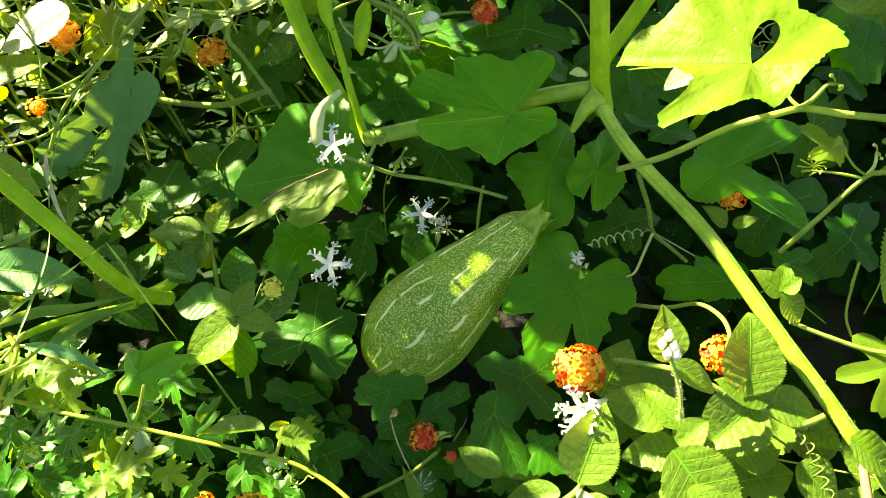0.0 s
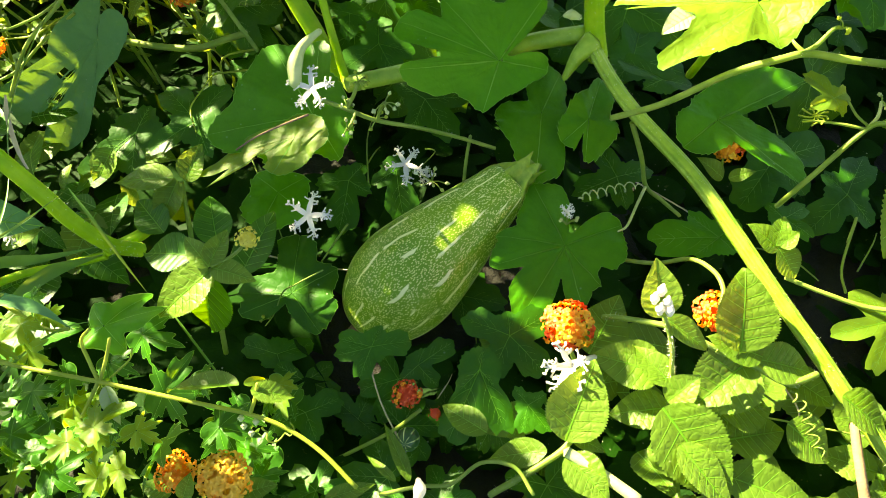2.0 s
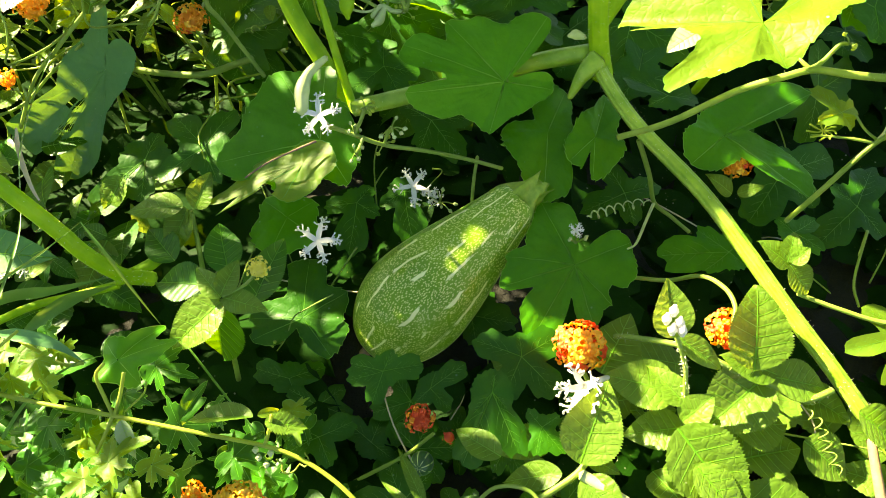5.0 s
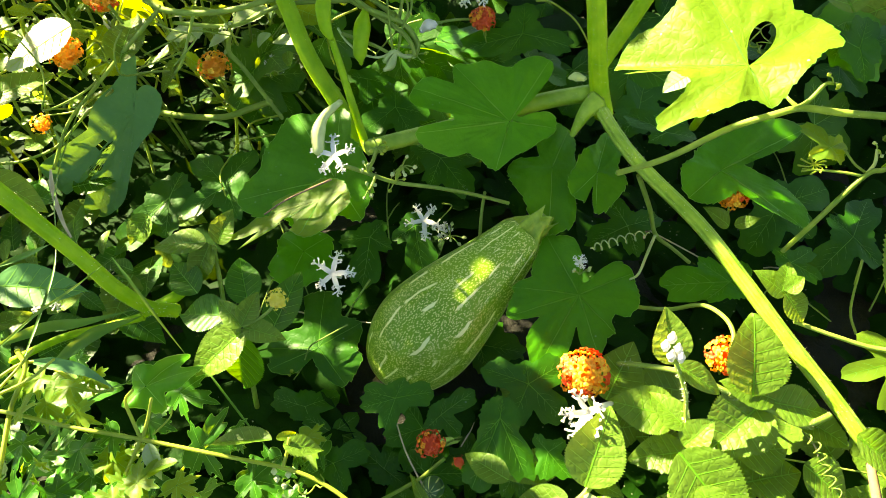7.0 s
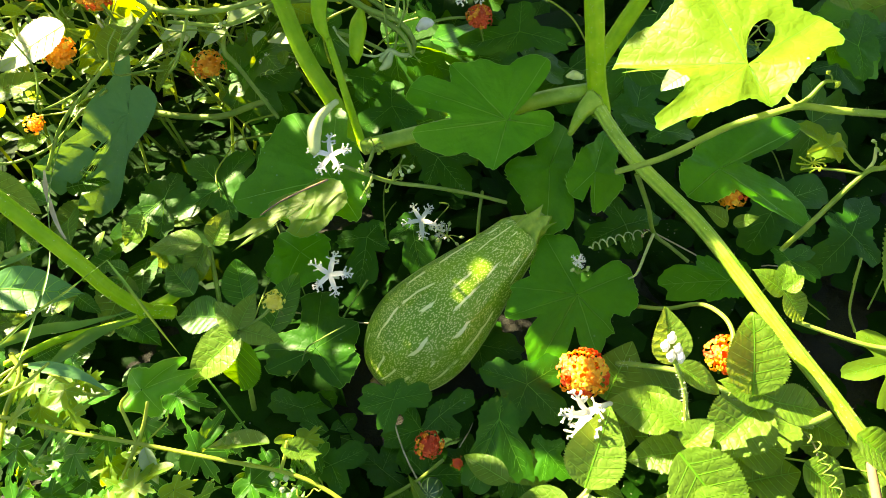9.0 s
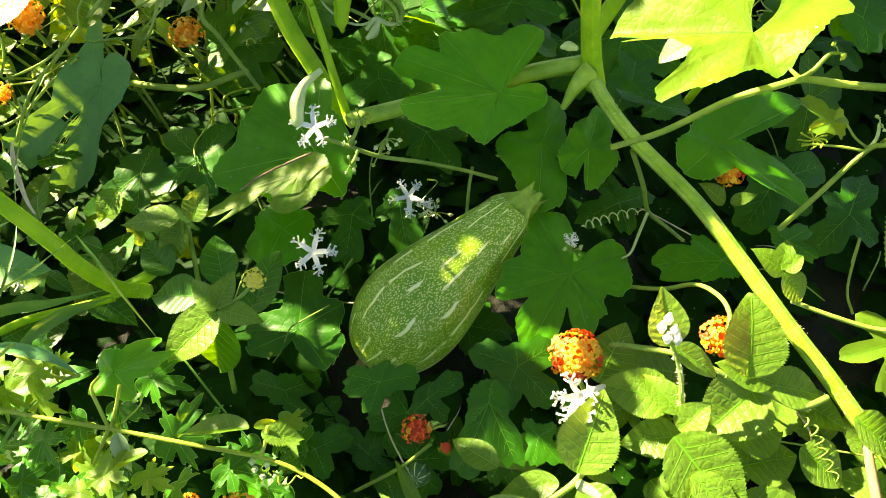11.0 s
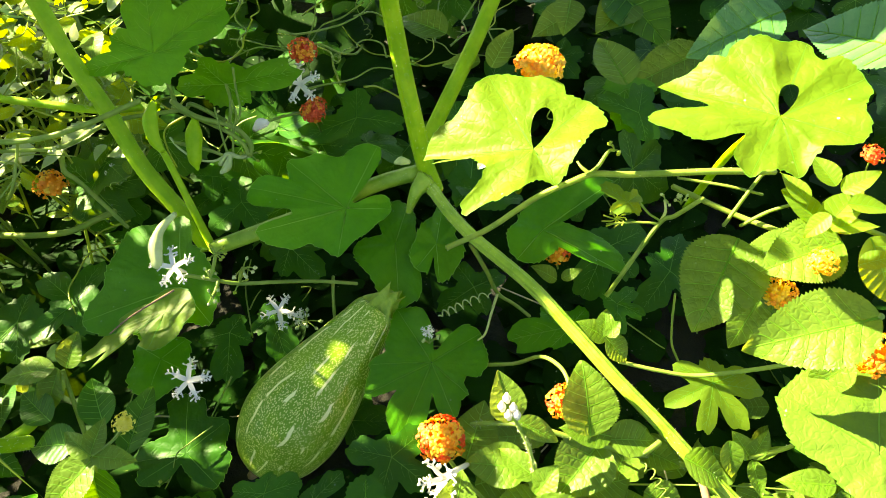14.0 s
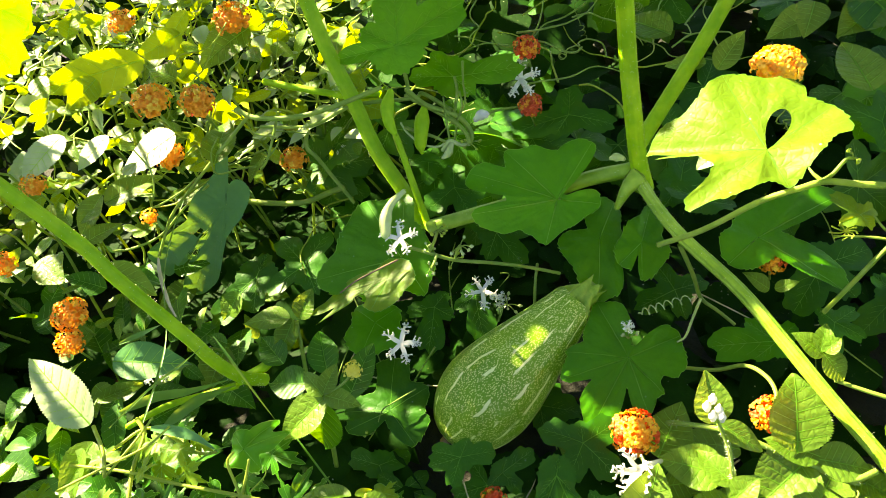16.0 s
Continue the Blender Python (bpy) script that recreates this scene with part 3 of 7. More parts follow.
def bud(plant, name, points, radii, mat, label=""):
    """A lathed bud or pod along a line, with a radius at each point."""
    base = Vector(points[0])
    line = smooth(points, 5)
    bm = bmesh.new()
    n = len(line)
    rings = []
    side = None
    for i, p in enumerate(line):
        way = (line[min(i + 1, n - 1)] - line[max(i - 1, 0)]).normalized()
        side = side or way.orthogonal().normalized()
        side = (side - way * side.dot(way)).normalized()
        other = way.cross(side)
        t = i / (n - 1) * (len(radii) - 1)
        k = min(int(t), len(radii) - 2)
        r = radii[k] + (radii[k + 1] - radii[k]) * (0.5 - 0.5 * math.cos(math.pi * (t - k)))
        rings.append([bm.verts.new(p - base + (side * math.cos(a) + other * math.sin(a)) * r) for a in (2 * math.pi * j / 10 for j in range(10))])
    for a, b in zip(rings, rings[1:]):
        for k in range(10):
            bm.faces.new((a[k], a[(k + 1) % 10], b[(k + 1) % 10], b[k])).smooth = True
    for ring, a, b, r in ((rings[0], line[0], line[1], radii[0]), (rings[-1], line[-1], line[-2], radii[-1])):
        tip = bm.verts.new(a - base + (a - b).normalized() * r * 0.8)
        for k in range(10):
            bm.faces.new((ring[k], ring[(k + 1) % 10], tip)).smooth = True
    return part(name, bm, mat, plant, label, base)


# ---- ground ----
def ground_height(x, y):
    """Gentle mounds of soil, a little higher under the fruit."""
    far = min(1.0, math.hypot(x, y - 0.4) / 3)
    h = 0.018 * noise.noise(Vector((x * 3.1, y * 3.1, 0.3))) + 0.006 * noise.noise(Vector((x * 13, y * 13, 4.0)))
    h += 0.03 * math.exp(-((x + 0.02) ** 2 + (y - 0.32) ** 2) / 0.03)
    return h * (1 - far) + far * 0.25 * noise.noise(Vector((x * 0.15, y * 0.15, 2.0)))


def soil_material():
    mat, nt, p = material("soil")
    # base far below real soil: the shade under the vines is in the colour
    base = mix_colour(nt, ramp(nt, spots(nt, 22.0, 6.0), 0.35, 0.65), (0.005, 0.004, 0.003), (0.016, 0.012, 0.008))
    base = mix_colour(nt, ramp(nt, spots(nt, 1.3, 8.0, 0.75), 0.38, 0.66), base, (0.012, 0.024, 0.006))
    nt.links.new(base, p.inputs["Base Color"])
    p.inputs["Roughness"].default_value = 0.9
    bump(nt, spots(nt, 90.0, 6.0), 0.9, 0.006, p)
    return mat


def build_ground():
    marks = [0.0]
    step = 0.05
    while marks[-1] < 60:
        marks.append(marks[-1] + step)
        if marks[-1] > 1.3:
            step *= 1.35
    xs = [-v for v in reversed(marks[1:])] + marks
    bm = bmesh.new()
    grid = [[bm.verts.new((x, y + 0.4, ground_height(x, y + 0.4))) for x in xs] for y in xs]
    for a, b in zip(grid, grid[1:]):
        for i in range(len(xs) - 1):
            bm.faces.new((a[i], a[i + 1], b[i + 1], b[i])).smooth = True
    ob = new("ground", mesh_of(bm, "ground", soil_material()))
    tagged(ob, "garden soil under the vines, near-black with painted shade", "ground", "", "structure")


build_ground()


# ---- the squash ----
def squash_material():
    mat, nt, p = material("squash_skin")
    co = nt.nodes.new("ShaderNodeTexCoord")
    sep = nt.nodes.new("ShaderNodeSeparateXYZ")
    nt.links.new(co.outputs["Object"], sep.inputs[0])

    def math_node(op, a, b=None):
        n = nt.nodes.new("ShaderNodeMath")
        n.operation = op
        for i, v in enumerate((a, b)):
            if v is None:
                continue
            if isinstance(v, (int, float)):
                n.inputs[i].default_value = v
            else:
                nt.links.new(v, n.inputs[i])
        return n.outputs[0]

    angle = math_node("ARCTAN2", sep.outputs[1], sep.outputs[2])
    wob = math_node("MULTIPLY", math_node("SUBTRACT", spots(nt, 16.0), 0.5), 0.9)
    rib = math_node("ADD", math_node("MULTIPLY", angle, 18 / (2 * math.pi)), wob)
    dist = math_node("ABSOLUTE", math_node("SUBTRACT", math_node("FRACT", math_node("ADD", rib, 20.0)), 0.5))
    line = math_node("SUBTRACT", 1.0, ramp(nt, dist, 0.055, 0.10))
    stretch = nt.nodes.new("ShaderNodeMapping")
    stretch.inputs["Scale"].default_value = (36, 80, 80)
    nt.links.new(co.outputs["Object"], stretch.inputs[0])
    dash = node(nt, "ShaderNodeTexNoise", Scale=1.0, Detail=1.0)
    nt.links.new(stretch.outputs[0], dash.inputs["Vector"])
    line = math_node("MULTIPLY", line, ramp(nt, dash.outputs[0], 0.49, 0.54))
    cell = node(nt, "ShaderNodeTexVoronoi", Scale=1.0)
    grain = nt.nodes.new("ShaderNodeMapping")
    grain.inputs["Scale"].default_value = (400, 680, 680)
    nt.links.new(co.outputs["Object"], grain.inputs[0])
    nt.links.new(grain.outputs[0], cell.inputs["Vector"])
    fleck = math_node("SUBTRACT", 1.0, ramp(nt, cell.outputs["Distance"], 0.32, 0.46))
    fleck = math_node("MULTIPLY", fleck, ramp(nt, spots(nt, 60.0), 0.26, 0.42))
    skin = mix_colour(nt, ramp(nt, spots(nt, 14.0), 0.35, 0.65), (0.105, 0.265, 0.006), (0.180, 0.365, 0.012))
    skin = mix_colour(nt, math_node("MULTIPLY", fleck, 0.72), skin, (0.70, 0.75, 0.26))
    skin = mix_colour(nt, line, skin, (0.76, 0.82, 0.38))
    nt.links.new(skin, p.inputs["Base Color"])
    p.inputs["Roughness"].default_value = 0.3
    p.inputs["Specular IOR Level"].default_value = 0.36
    bump(nt, spots(nt, 180.0, 2.0), 0.12, 0.001, p)
    return mat


def build_squash(blossom, neck):
    blossom, neck = Vector(blossom), Vector(neck)
    length = (neck - blossom).length
    turn = frame_of(neck - blossom, (0, -0.4, 0.9))
    fruit = thing("squash", blossom, "ripening dark green squash, flecked and dashed with pale green, among leaves", "squash")
    # half widths along the fruit, from the blossom end to the neck
    profile = ((0, 0.002), (0.012, 0.016), (0.05, 0.030), (0.12, 0.0425), (0.22, 0.0515), (0.34, 0.0545), (0.48, 0.0505), (0.62, 0.0435), (0.76, 0.0355), (0.9, 0.0285), (0.97, 0.0255), (1.0, 0.0215))
    bm = bmesh.new()
    last, n = None, 66
    for i in range(73):
        s = i / 72
        k = max(j for j in range(len(profile) - 1) if profile[j][0] <= s)
        a, b = profile[k], profile[k + 1]
        before, after = profile[max(k - 1, 0)], profile[min(k + 2, len(profile) - 1)]
        t = (s - a[0]) / (b[0] - a[0])
        m0 = (b[1] - before[1]) / max(b[0] - before[0], 1e-6) * (b[0] - a[0])
        m1 = (after[1] - a[1]) / max(after[0] - a[0], 1e-6) * (b[0] - a[0])
        r = (2 * t ** 3 - 3 * t * t + 1) * a[1] + (t ** 3 - 2 * t * t + t) * m0 + (3 * t * t - 2 * t ** 3) * b[1] + (t ** 3 - t * t) * m1
        bend = 0.010 * math.sin(s * 3.0) - 0.004
        ring = []
        for j in range(n):
            g = 2 * math.pi * j / n
            rr = r * 0.95 * (1 + 0.012 * math.cos(11 * g) + 0.012 * math.sin(2 * g + 1))
            ring.append(bm.verts.new((s * length, rr * math.cos(g), rr * math.sin(g) + bend)))
        if last:
            for j in range(n):
                bm.faces.new((last[j], last[(j + 1) % n], ring[(j + 1) % n], ring[j])).smooth = True
        last = ring
    bm.faces.new(last)
    part("fruit", bm, squash_material(), fruit, "", blossom, turn)
    # the flared, five-ribbed stub of the stalk
    bm = bmesh.new()
    last, n = None, 40
    for i in range(15):
        s = i / 14
        r = 0.0125 * (1 - s) ** 1.25 + 0.0092 + 0.003 * max(0, s - 0.7) / 0.3
        ring = []
        for j in range(n):
            g = 2 * math.pi * j / n
            g2 = g + 0.5 * s
            rr = r * (1 + (0.15 + 0.22 * (1 - s)) * math.cos(5 * g2) + 0.05 * math.sin(3 * g + 9 * s)) * 0.86
            ring.append(bm.verts.new((length - 0.001 - 0.007 * (1 - s) ** 3 * (0.6 + 0.4 * math.cos(5 * g)) + 0.024 * s + 0.005 * s ** 3 * math.cos(5 * g2 + 0.6) + 0.003 * s ** 3 * math.sin(2 * g), rr * math.cos(g) - 0.004 * s * s, rr * math.sin(g) + 0.010 * s * s - 0.002)))
        if last:
            for j in range(n):
                bm.faces.new((last[j], last[(j + 1) % n], ring[(j + 1) % n], ring[j])).smooth = True
        last = ring
    bm.faces.new(last)
    part("fruit_stalk", bm, M_STALK, fruit, "pale ribbed stalk stub", blossom, turn)
    bm = bmesh.new()
    add_tube(bm, [Vector((0.003, 0, 0)), Vector((-0.002, 0, 0)), Vector((-0.006, 0.001, 0))], 0.006, 0.004, 10)
    part("blossom_scar", bm, M_BROWN, fruit, "dry brown blossom scar", blossom, turn)


M_STALK = plain_material("fruit_stalk", (0.14, 0.29, 0.02), (0.32, 0.46, 0.05), 70.0, 0.5, 0.7)


def striped_fruit(plant, at, radius):
    """A young round gourd with broken pale stripes."""
    bm = bmesh.new()
    last, n = None, 48
    rnd = random.Random(4)
    cut = [[rnd.random() for _ in range(20)] for _ in range(n)]
    for i in range(21):
        t = math.pi * (0.02 + 0.96 * i / 20)
        ring = [bm.verts.new((radius * 0.85 * math.sin(t) * math.cos(2 * math.pi * j / n), radius * 0.85 * math.sin(t) * math.sin(2 * math.pi * j / n), -radius * math.cos(t))) for j in range(n)]
        if last:
            for j in range(n):
                f = bm.faces.new((last[j], last[(j + 1) % n], ring[(j + 1) % n], ring[j]))
                f.smooth = True
                f.material_index = 1 if j % 6 == 0 and cut[j][i - 1] > 0.15 else 0
        last = ring
    bm.faces.new(last)
    turn = Euler((radians(35), radians(-15), 0)).to_matrix()
    part("young_fruit", bm, [M_FRUIT, M_PALE], plant, "small round dark green gourd with pale stripes", at, turn)


M_FRUIT = plain_material("gourd_skin", (0.02, 0.08, 0.02), (0.035, 0.12, 0.03), 60.0, 0.3, 0.1)


# ---- the fruit ----
build_squash((-0.0687, 0.2944, 0.0674), (0.0791, 0.4055, 0.1568))


# ---- the squash vine ----

vine = thing("squash_vine", (0.1465, 0.4914, 0), "sprawling squash vine with thick ribbed stems and large lobed leaves", "vine")
stem(vine, "main_stem", [(0.1509, 0.4949, 0.234), (0.1643, 0.4599, 0.2287), (0.1829, 0.4251, 0.2235), (0.224, 0.3667, 0.2136), (0.2531, 0.3151, 0.2013), (0.2798, 0.268, 0.1873), (0.3092, 0.2251, 0.1701), (0.3364, 0.184, 0.153), (0.3869, 0.1134, 0.1245)], 0.0066, 0.0068, mat=M_RIB, sides=40, groove=0.16, ribs=8, hairs=700, label="thick pale-ribbed squash stem")
stem(vine, "petiole", [(0.1577, 0.4998, 0.2192), (0.1492, 0.5098, 0.2511), (0.1408, 0.5256, 0.3067), (0.1351, 0.541, 0.3497), (0.1278, 0.5521, 0.4146), (0.1174, 0.5525, 0.4899), (0.1004, 0.5407, 0.5675)], 0.0095, 0.0078, mat=M_STEM, sides=32, groove=0.09, ribs=8, hairs=400)
stem(vine, "petiole", [(-0.0868, 0.5016, 0.1814), (-0.1053, 0.5232, 0.2209), (-0.1305, 0.5508, 0.2575), (-0.1522, 0.5888, 0.3027), (-0.1746, 0.6207, 0.3495), (-0.1882, 0.6436, 0.397), (-0.2059, 0.6648, 0.4618), (-0.222, 0.674, 0.543)], 0.0092, 0.0082, mat=M_STEM, sides=32, groove=0.09, ribs=8, hairs=300)
stem(vine, "petiole", [(-0.2406, 0.3164, 0.1722), (-0.2541, 0.3054, 0.1977), (-0.2674, 0.303, 0.2329), (-0.2812, 0.3092, 0.2635), (-0.3197, 0.3255, 0.3347), (-0.3356, 0.3344, 0.3705), (-0.3702, 0.3427, 0.4346), (-0.4014, 0.3489, 0.4964), (-0.4264, 0.3508, 0.5539)], 0.0064, 0.0060, mat=M_STEM, sides=32, groove=0.09, ribs=8, hairs=300)
stem(vine, "petiole", [(0.1542, 0.5443, 0.2404), (0.1831, 0.5661, 0.2811), (0.2169, 0.5936, 0.3271), (0.2397, 0.6123, 0.3645), (0.2821, 0.6397, 0.4437), (0.3061, 0.6392, 0.5237)], 0.0085, 0.007, mat=M_STEM, sides=12, groove=0.06, hairs=120)
# darker stem colour on the next two paints the shade at the node
stem(vine, "side_stem", [(-0.0771, 0.4822, 0.2004), (-0.0249, 0.4859, 0.2123), (0.0421, 0.5008, 0.2185), (0.0988, 0.5174, 0.2236), (0.1435, 0.5123, 0.2378)], 0.0078, 0.0085, mat=M_RIB, sides=12, groove=0.08, hairs=120)
stem(vine, "side_stem", [(0.1489, 0.5011, 0.2385), (0.1362, 0.4915, 0.2318), (0.1254, 0.4825, 0.2108)], 0.0125, 0.003, mat=M_RIB, sides=10, groove=0.12, hairs=80)
stem(vine, "petiole", [(-0.0771, 0.484, 0.2017), (-0.089, 0.5108, 0.2355), (-0.0983, 0.5321, 0.2666), (-0.1028, 0.5407, 0.285)], 0.0042, 0.0032, mat=M_STEM, sides=8, hairs=60)
stem(vine, "side_stem", [(-0.2723, 0.3192, 0.1667), (-0.257, 0.324, 0.1699), (-0.2419, 0.3347, 0.1713), (-0.2388, 0.3635, 0.1549)], 0.006, 0.005, mat=M_STEM, sides=10, groove=0.08)
stem(vine, "side_stem", [(-0.2768, 0.3209, 0.1557), (-0.3081, 0.3113, 0.1554), (-0.3437, 0.2987, 0.1591), (-0.3768, 0.2729, 0.1657)], 0.004, 0.0035, mat=M_STEM, sides=10, groove=0.08)
stem(vine, "petiole", [(0.0648, 0.4775, 0.2352), (0.0705, 0.495, 0.2385), (0.076, 0.512, 0.232), (0.080, 0.522, 0.215)], 0.0018, 0.0024, mat=M_RIB)
stem(vine, "petiole", [(0.2139, 0.3811, 0.376), (0.227, 0.41, 0.34), (0.242, 0.46, 0.28), (0.25, 0.5, 0.2)], 0.0035, 0.004, mat=M_STEM)
stem(vine, "petiole", [(0.3437, 0.2956, 0.46), (0.37, 0.33, 0.42), (0.40, 0.39, 0.33), (0.42, 0.44, 0.2)], 0.0032, 0.004, mat=M_STEM)
palmate_leaf(vine, (0.0628, 0.4774, 0.2367), (-20.6, -7.8, 174.2), [(0, 88), (2, 66), (4, 54), (9, 53), (12, 68), (15, 86), (18, 91), (22, 89), (27, 83), (34, 73), (40, 66), (43, 57), (47, 49), (55, 49), (63, 47), (73, 49), (81, 50), (90, 43), (101, 36), (113, 33), (131, 33), (152, 33), (169, 41), (182, 45), (196, 45), (204, 40), (209, 26), (213, 11), (230, 9), (234, 44), (237, 64), (240, 72), (245, 75), (253, 75), (262, 70), (268, 64), (274, 57), (283, 59), (294, 65), (308, 70), (318, 79), (325, 71), (331, 65), (336, 85), (341, 93), (347, 97), (353, 97), (358, 93)], cup=0.05, wave=0.06, turns=340, tooth=0.0014, label="broad green squash leaf with rounded lobes")
palmate_leaf(vine, (0.2139, 0.3811, 0.3793), (-6.9, 17.5, 180), [(3, 39), (10, 43), (17, 53), (20, 71), (29, 75), (31, 65), (36, 57), (43, 54), (50, 47), (59, 41), (67, 33), (80, 28), (92, 32), (99, 37), (108, 36), (120, 34), (146, 37), (161, 41), (170, 47), (172, 57), (177, 59), (196, 60), (205, 61), (213, 57), (224, 56), (231, 66), (244, 70), (257, 72), (279, 82), (299, 76), (310, 78), (319, 86), (329, 93), (336, 95), (340, 85), (338, 62), (342, 51), (353, 43)], eye=(236, 0.039, 27), cup=0.06, wave=0.07, pleat=0.03, tooth=0.0018, turns=300, mat=M_SUN_YELLOW_LEAF, label="sunlit yellow-green squash leaf with a round eye at its stalk")
palmate_leaf(vine, (0.3437, 0.2956, 0.4628), (-6.9, 17.5, 180), [(2, 50), (5, 40), (8, 30), (12, 26), (16, 28), (22, 38), (27, 43), (38, 47), (44, 49), (53, 41), (67, 39), (79, 44), (95, 36), (110, 34), (116, 41), (124, 47), (131, 50), (143, 50), (155, 47), (168, 50), (178, 58), (187, 59), (199, 59), (209, 58), (215, 51), (221, 54), (229, 63), (244, 59), (255, 63), (272, 64), (279, 59), (285, 67), (297, 69), (305, 79), (310, 83), (313, 68), (316, 49), (320, 43), (324, 50), (327, 66), (331, 79), (334, 80), (340, 78), (350, 64)], eye=(228, 0.0265, 27), cup=0.06, wave=0.07, pleat=0.03, tooth=0.0015, pitch=0.007, turns=300, mat=M_SUN_YELLOW_LEAF, label="sunlit yellow-green squash leaf with a round eye at its stalk")
palmate_leaf(vine, (-0.0985, 0.4171, 0.2292), (-14.5, 6.9, -161.7), [(8, 75), (12, 63), (24, 56), (38, 59), (55, 48), (78, 36), (102, 47), (117, 40), (185, 33), (232, 42), (240, 64), (250, 77), (268, 75), (280, 84), (312, 73), (328, 72), (340, 82), (352, 90)], cup=0.08, label="broad heart-shaped squash leaf, half in shade")
# sunlit half of the heart leaf, its light painted as yellow
palmate_leaf(vine, (-0.1098, 0.3873, 0.2349), (-6, 16.9, -163.7), [(2, 60), (4, 92), (7, 44), (12, 33), (25, 35), (45, 36), (81, 28), (114, 25), (148, 30), (177, 28), (202, 26), (294, 17), (337, 49), (349, 70), (356, 90)], M_SUNLIT_CUT_LEAF, "torn squash leaf in a patch of sun, sunlit yellow in its colour", cup=0.05, wave=0.08, tooth=0.0012, holes=((14, 0.036, 0.008), (17, 0.045, 0.007)))
palmate_leaf(vine, (0.1215, 0.3343, 0.155), (0.8, -7.4, 112), [(4, 65), (15, 56), (29, 51), (44, 46), (53, 56), (60, 61), (65, 59), (76, 66), (86, 71), (91, 64), (95, 50), (98, 44), (101, 52), (107, 65), (116, 75), (126, 84), (129, 76), (136, 65), (142, 58), (145, 44), (148, 30), (154, 45), (159, 55), (169, 59), (178, 53), (186, 46), (195, 47), (204, 37), (216, 36), (220, 46), (230, 51), (238, 56), (260, 57), (273, 62), (288, 57), (295, 40), (303, 15), (318, 13), (330, 44), (337, 60), (349, 67), (357, 71)], tooth=0.0016, pitch=0.008, turns=340, cup=0.08, wave=0.05, label="ivy-shaped squash leaf with sunlit lower lobes")
palmate_leaf(vine, (0.1083, 0.4703, 0.1776), (-5.4, 9.3, -85.3), [(6, 66), (41, 23), (118, 30), (151, 54), (164, 54), (192, 38), (218, 18), (269, 45), (310, 47), (350, 69)], cup=0.1)
palmate_leaf(vine, (0.1497, 0.4537, 0.1879), (-9, 18.7, -90), [(30, 33), (75, 29), (108, 24), (133, 36), (159, 50), (178, 31), (246, 22), (313, 35), (334, 34), (338, 15), (355, 41)], cup=0.1)
palmate_leaf(vine, (0.2533, 0.4238, 0.2216), (3.4, 10.2, -36.5), [(27, 57), (38, 37), (54, 25), (61, 76), (66, 107), (71, 105), (82, 85), (98, 59), (137, 32), (188, 27), (230, 41), (257, 43), (334, 24), (348, 53), (354, 71), (358, 90), (10, 84)], cup=0.08)
palmate_leaf(vine, (-0.1395, 0.3936, 0.150), (-8, 6, 250), [(0, 40), (40, 32), (75, 36), (110, 27), (150, 31), (200, 20), (250, 30), (285, 25), (320, 36)], cup=0.14)
palmate_leaf(vine, (-0.3258, 0.5447, 0.1947), (-52, 20.1, -161.6), [(2, 126), (9, 125), (17, 123), (20, 97), (22, 85), (24, 102), (27, 127), (33, 131), (36, 129), (43, 111), (48, 93), (51, 57), (55, 41), (78, 27), (124, 23), (160, 28), (178, 35), (199, 37), (216, 32), (227, 24), (231, 55), (236, 69), (244, 58), (255, 39), (280, 33), (309, 37), (328, 42), (349, 50), (355, 80), (359, 120)], mat=M_GREY_LEAF, vein=M_GREY_LEAF, cup=0.05, pleat=0.03, tooth=0.0007, holes=((17, 0.046, 0.0042), (12, 0.052, 0.003), (23, 0.075, 0.004), (20, 0.083, 0.0035)), label="grey-green squash leaf, sky sheen in its colour, with small bites, hanging down")
lobed_leaf(vine, (-0.2297, 0.4791, 0.1508), (4.6, -7.5, 65.2), [(0, 0.0531, 26), (66, 0.0582, 26), (149, 0.0532, 22), (-132, 0.0409, 26)], 180, mat=M_GOURD_SHADE_LEAF, cup=0.1, gap=0)
lobed_leaf(vine, (-0.2952, 0.4798, 0.1336), (5, -12.6, 72.2), [(0, 0.0320, 24), (149, 0.0535, 24), (156, 0.0772, 20), (-163, 0.0460, 26)], 180, mat=M_GOURD_SHADE_LEAF, cup=0.1, gap=0)
lobed_leaf(vine, (-0.0791, 0.4306, 0.121), (6.9, 5.4, -31.2), [(-0, 0.0258, 28), (-66, 0.0549, 28), (-143, 0.0324, 30), (86, 0.0245, 30)], 180, mat=M_GOURD_SHADE_LEAF, cup=0.1, gap=0)
lobed_leaf(vine, (-0.0319, 0.4426, 0.1229), (1.5, 13.4, -79.8), [(0, 0.0564, 28), (-66, 0.0283, 28), (79, 0.0148, 30)], 180, mat=M_GOURD_SHADE_LEAF, cup=0.1, gap=0)
palmate_leaf(vine, (-0.1236, 0.3081, 0.1116), (2.3, -8.5, 81.4), [(7, 61), (27, 56), (30, 40), (47, 27), (69, 36), (82, 47), (96, 51), (105, 43), (123, 49), (135, 42), (149, 31), (161, 11), (192, 20), (226, 44), (262, 44), (276, 36), (313, 46), (337, 39), (349, 53)], mat=M_GOURD_SHADE_LEAF, cup=0.1)
lobed_leaf(vine, (-0.0457, 0.2407, 0.1456), (-12.8, -4.4, 165.3), [(-0, 0.0293, 30), (-155, 0.0334, 30), (-97, 0.0192, 30), (86, 0.0283, 28), (28, 0.0296, 25)], 180, mat=M_GOURD_SHADE_LEAF, cup=0.12, gap=0)
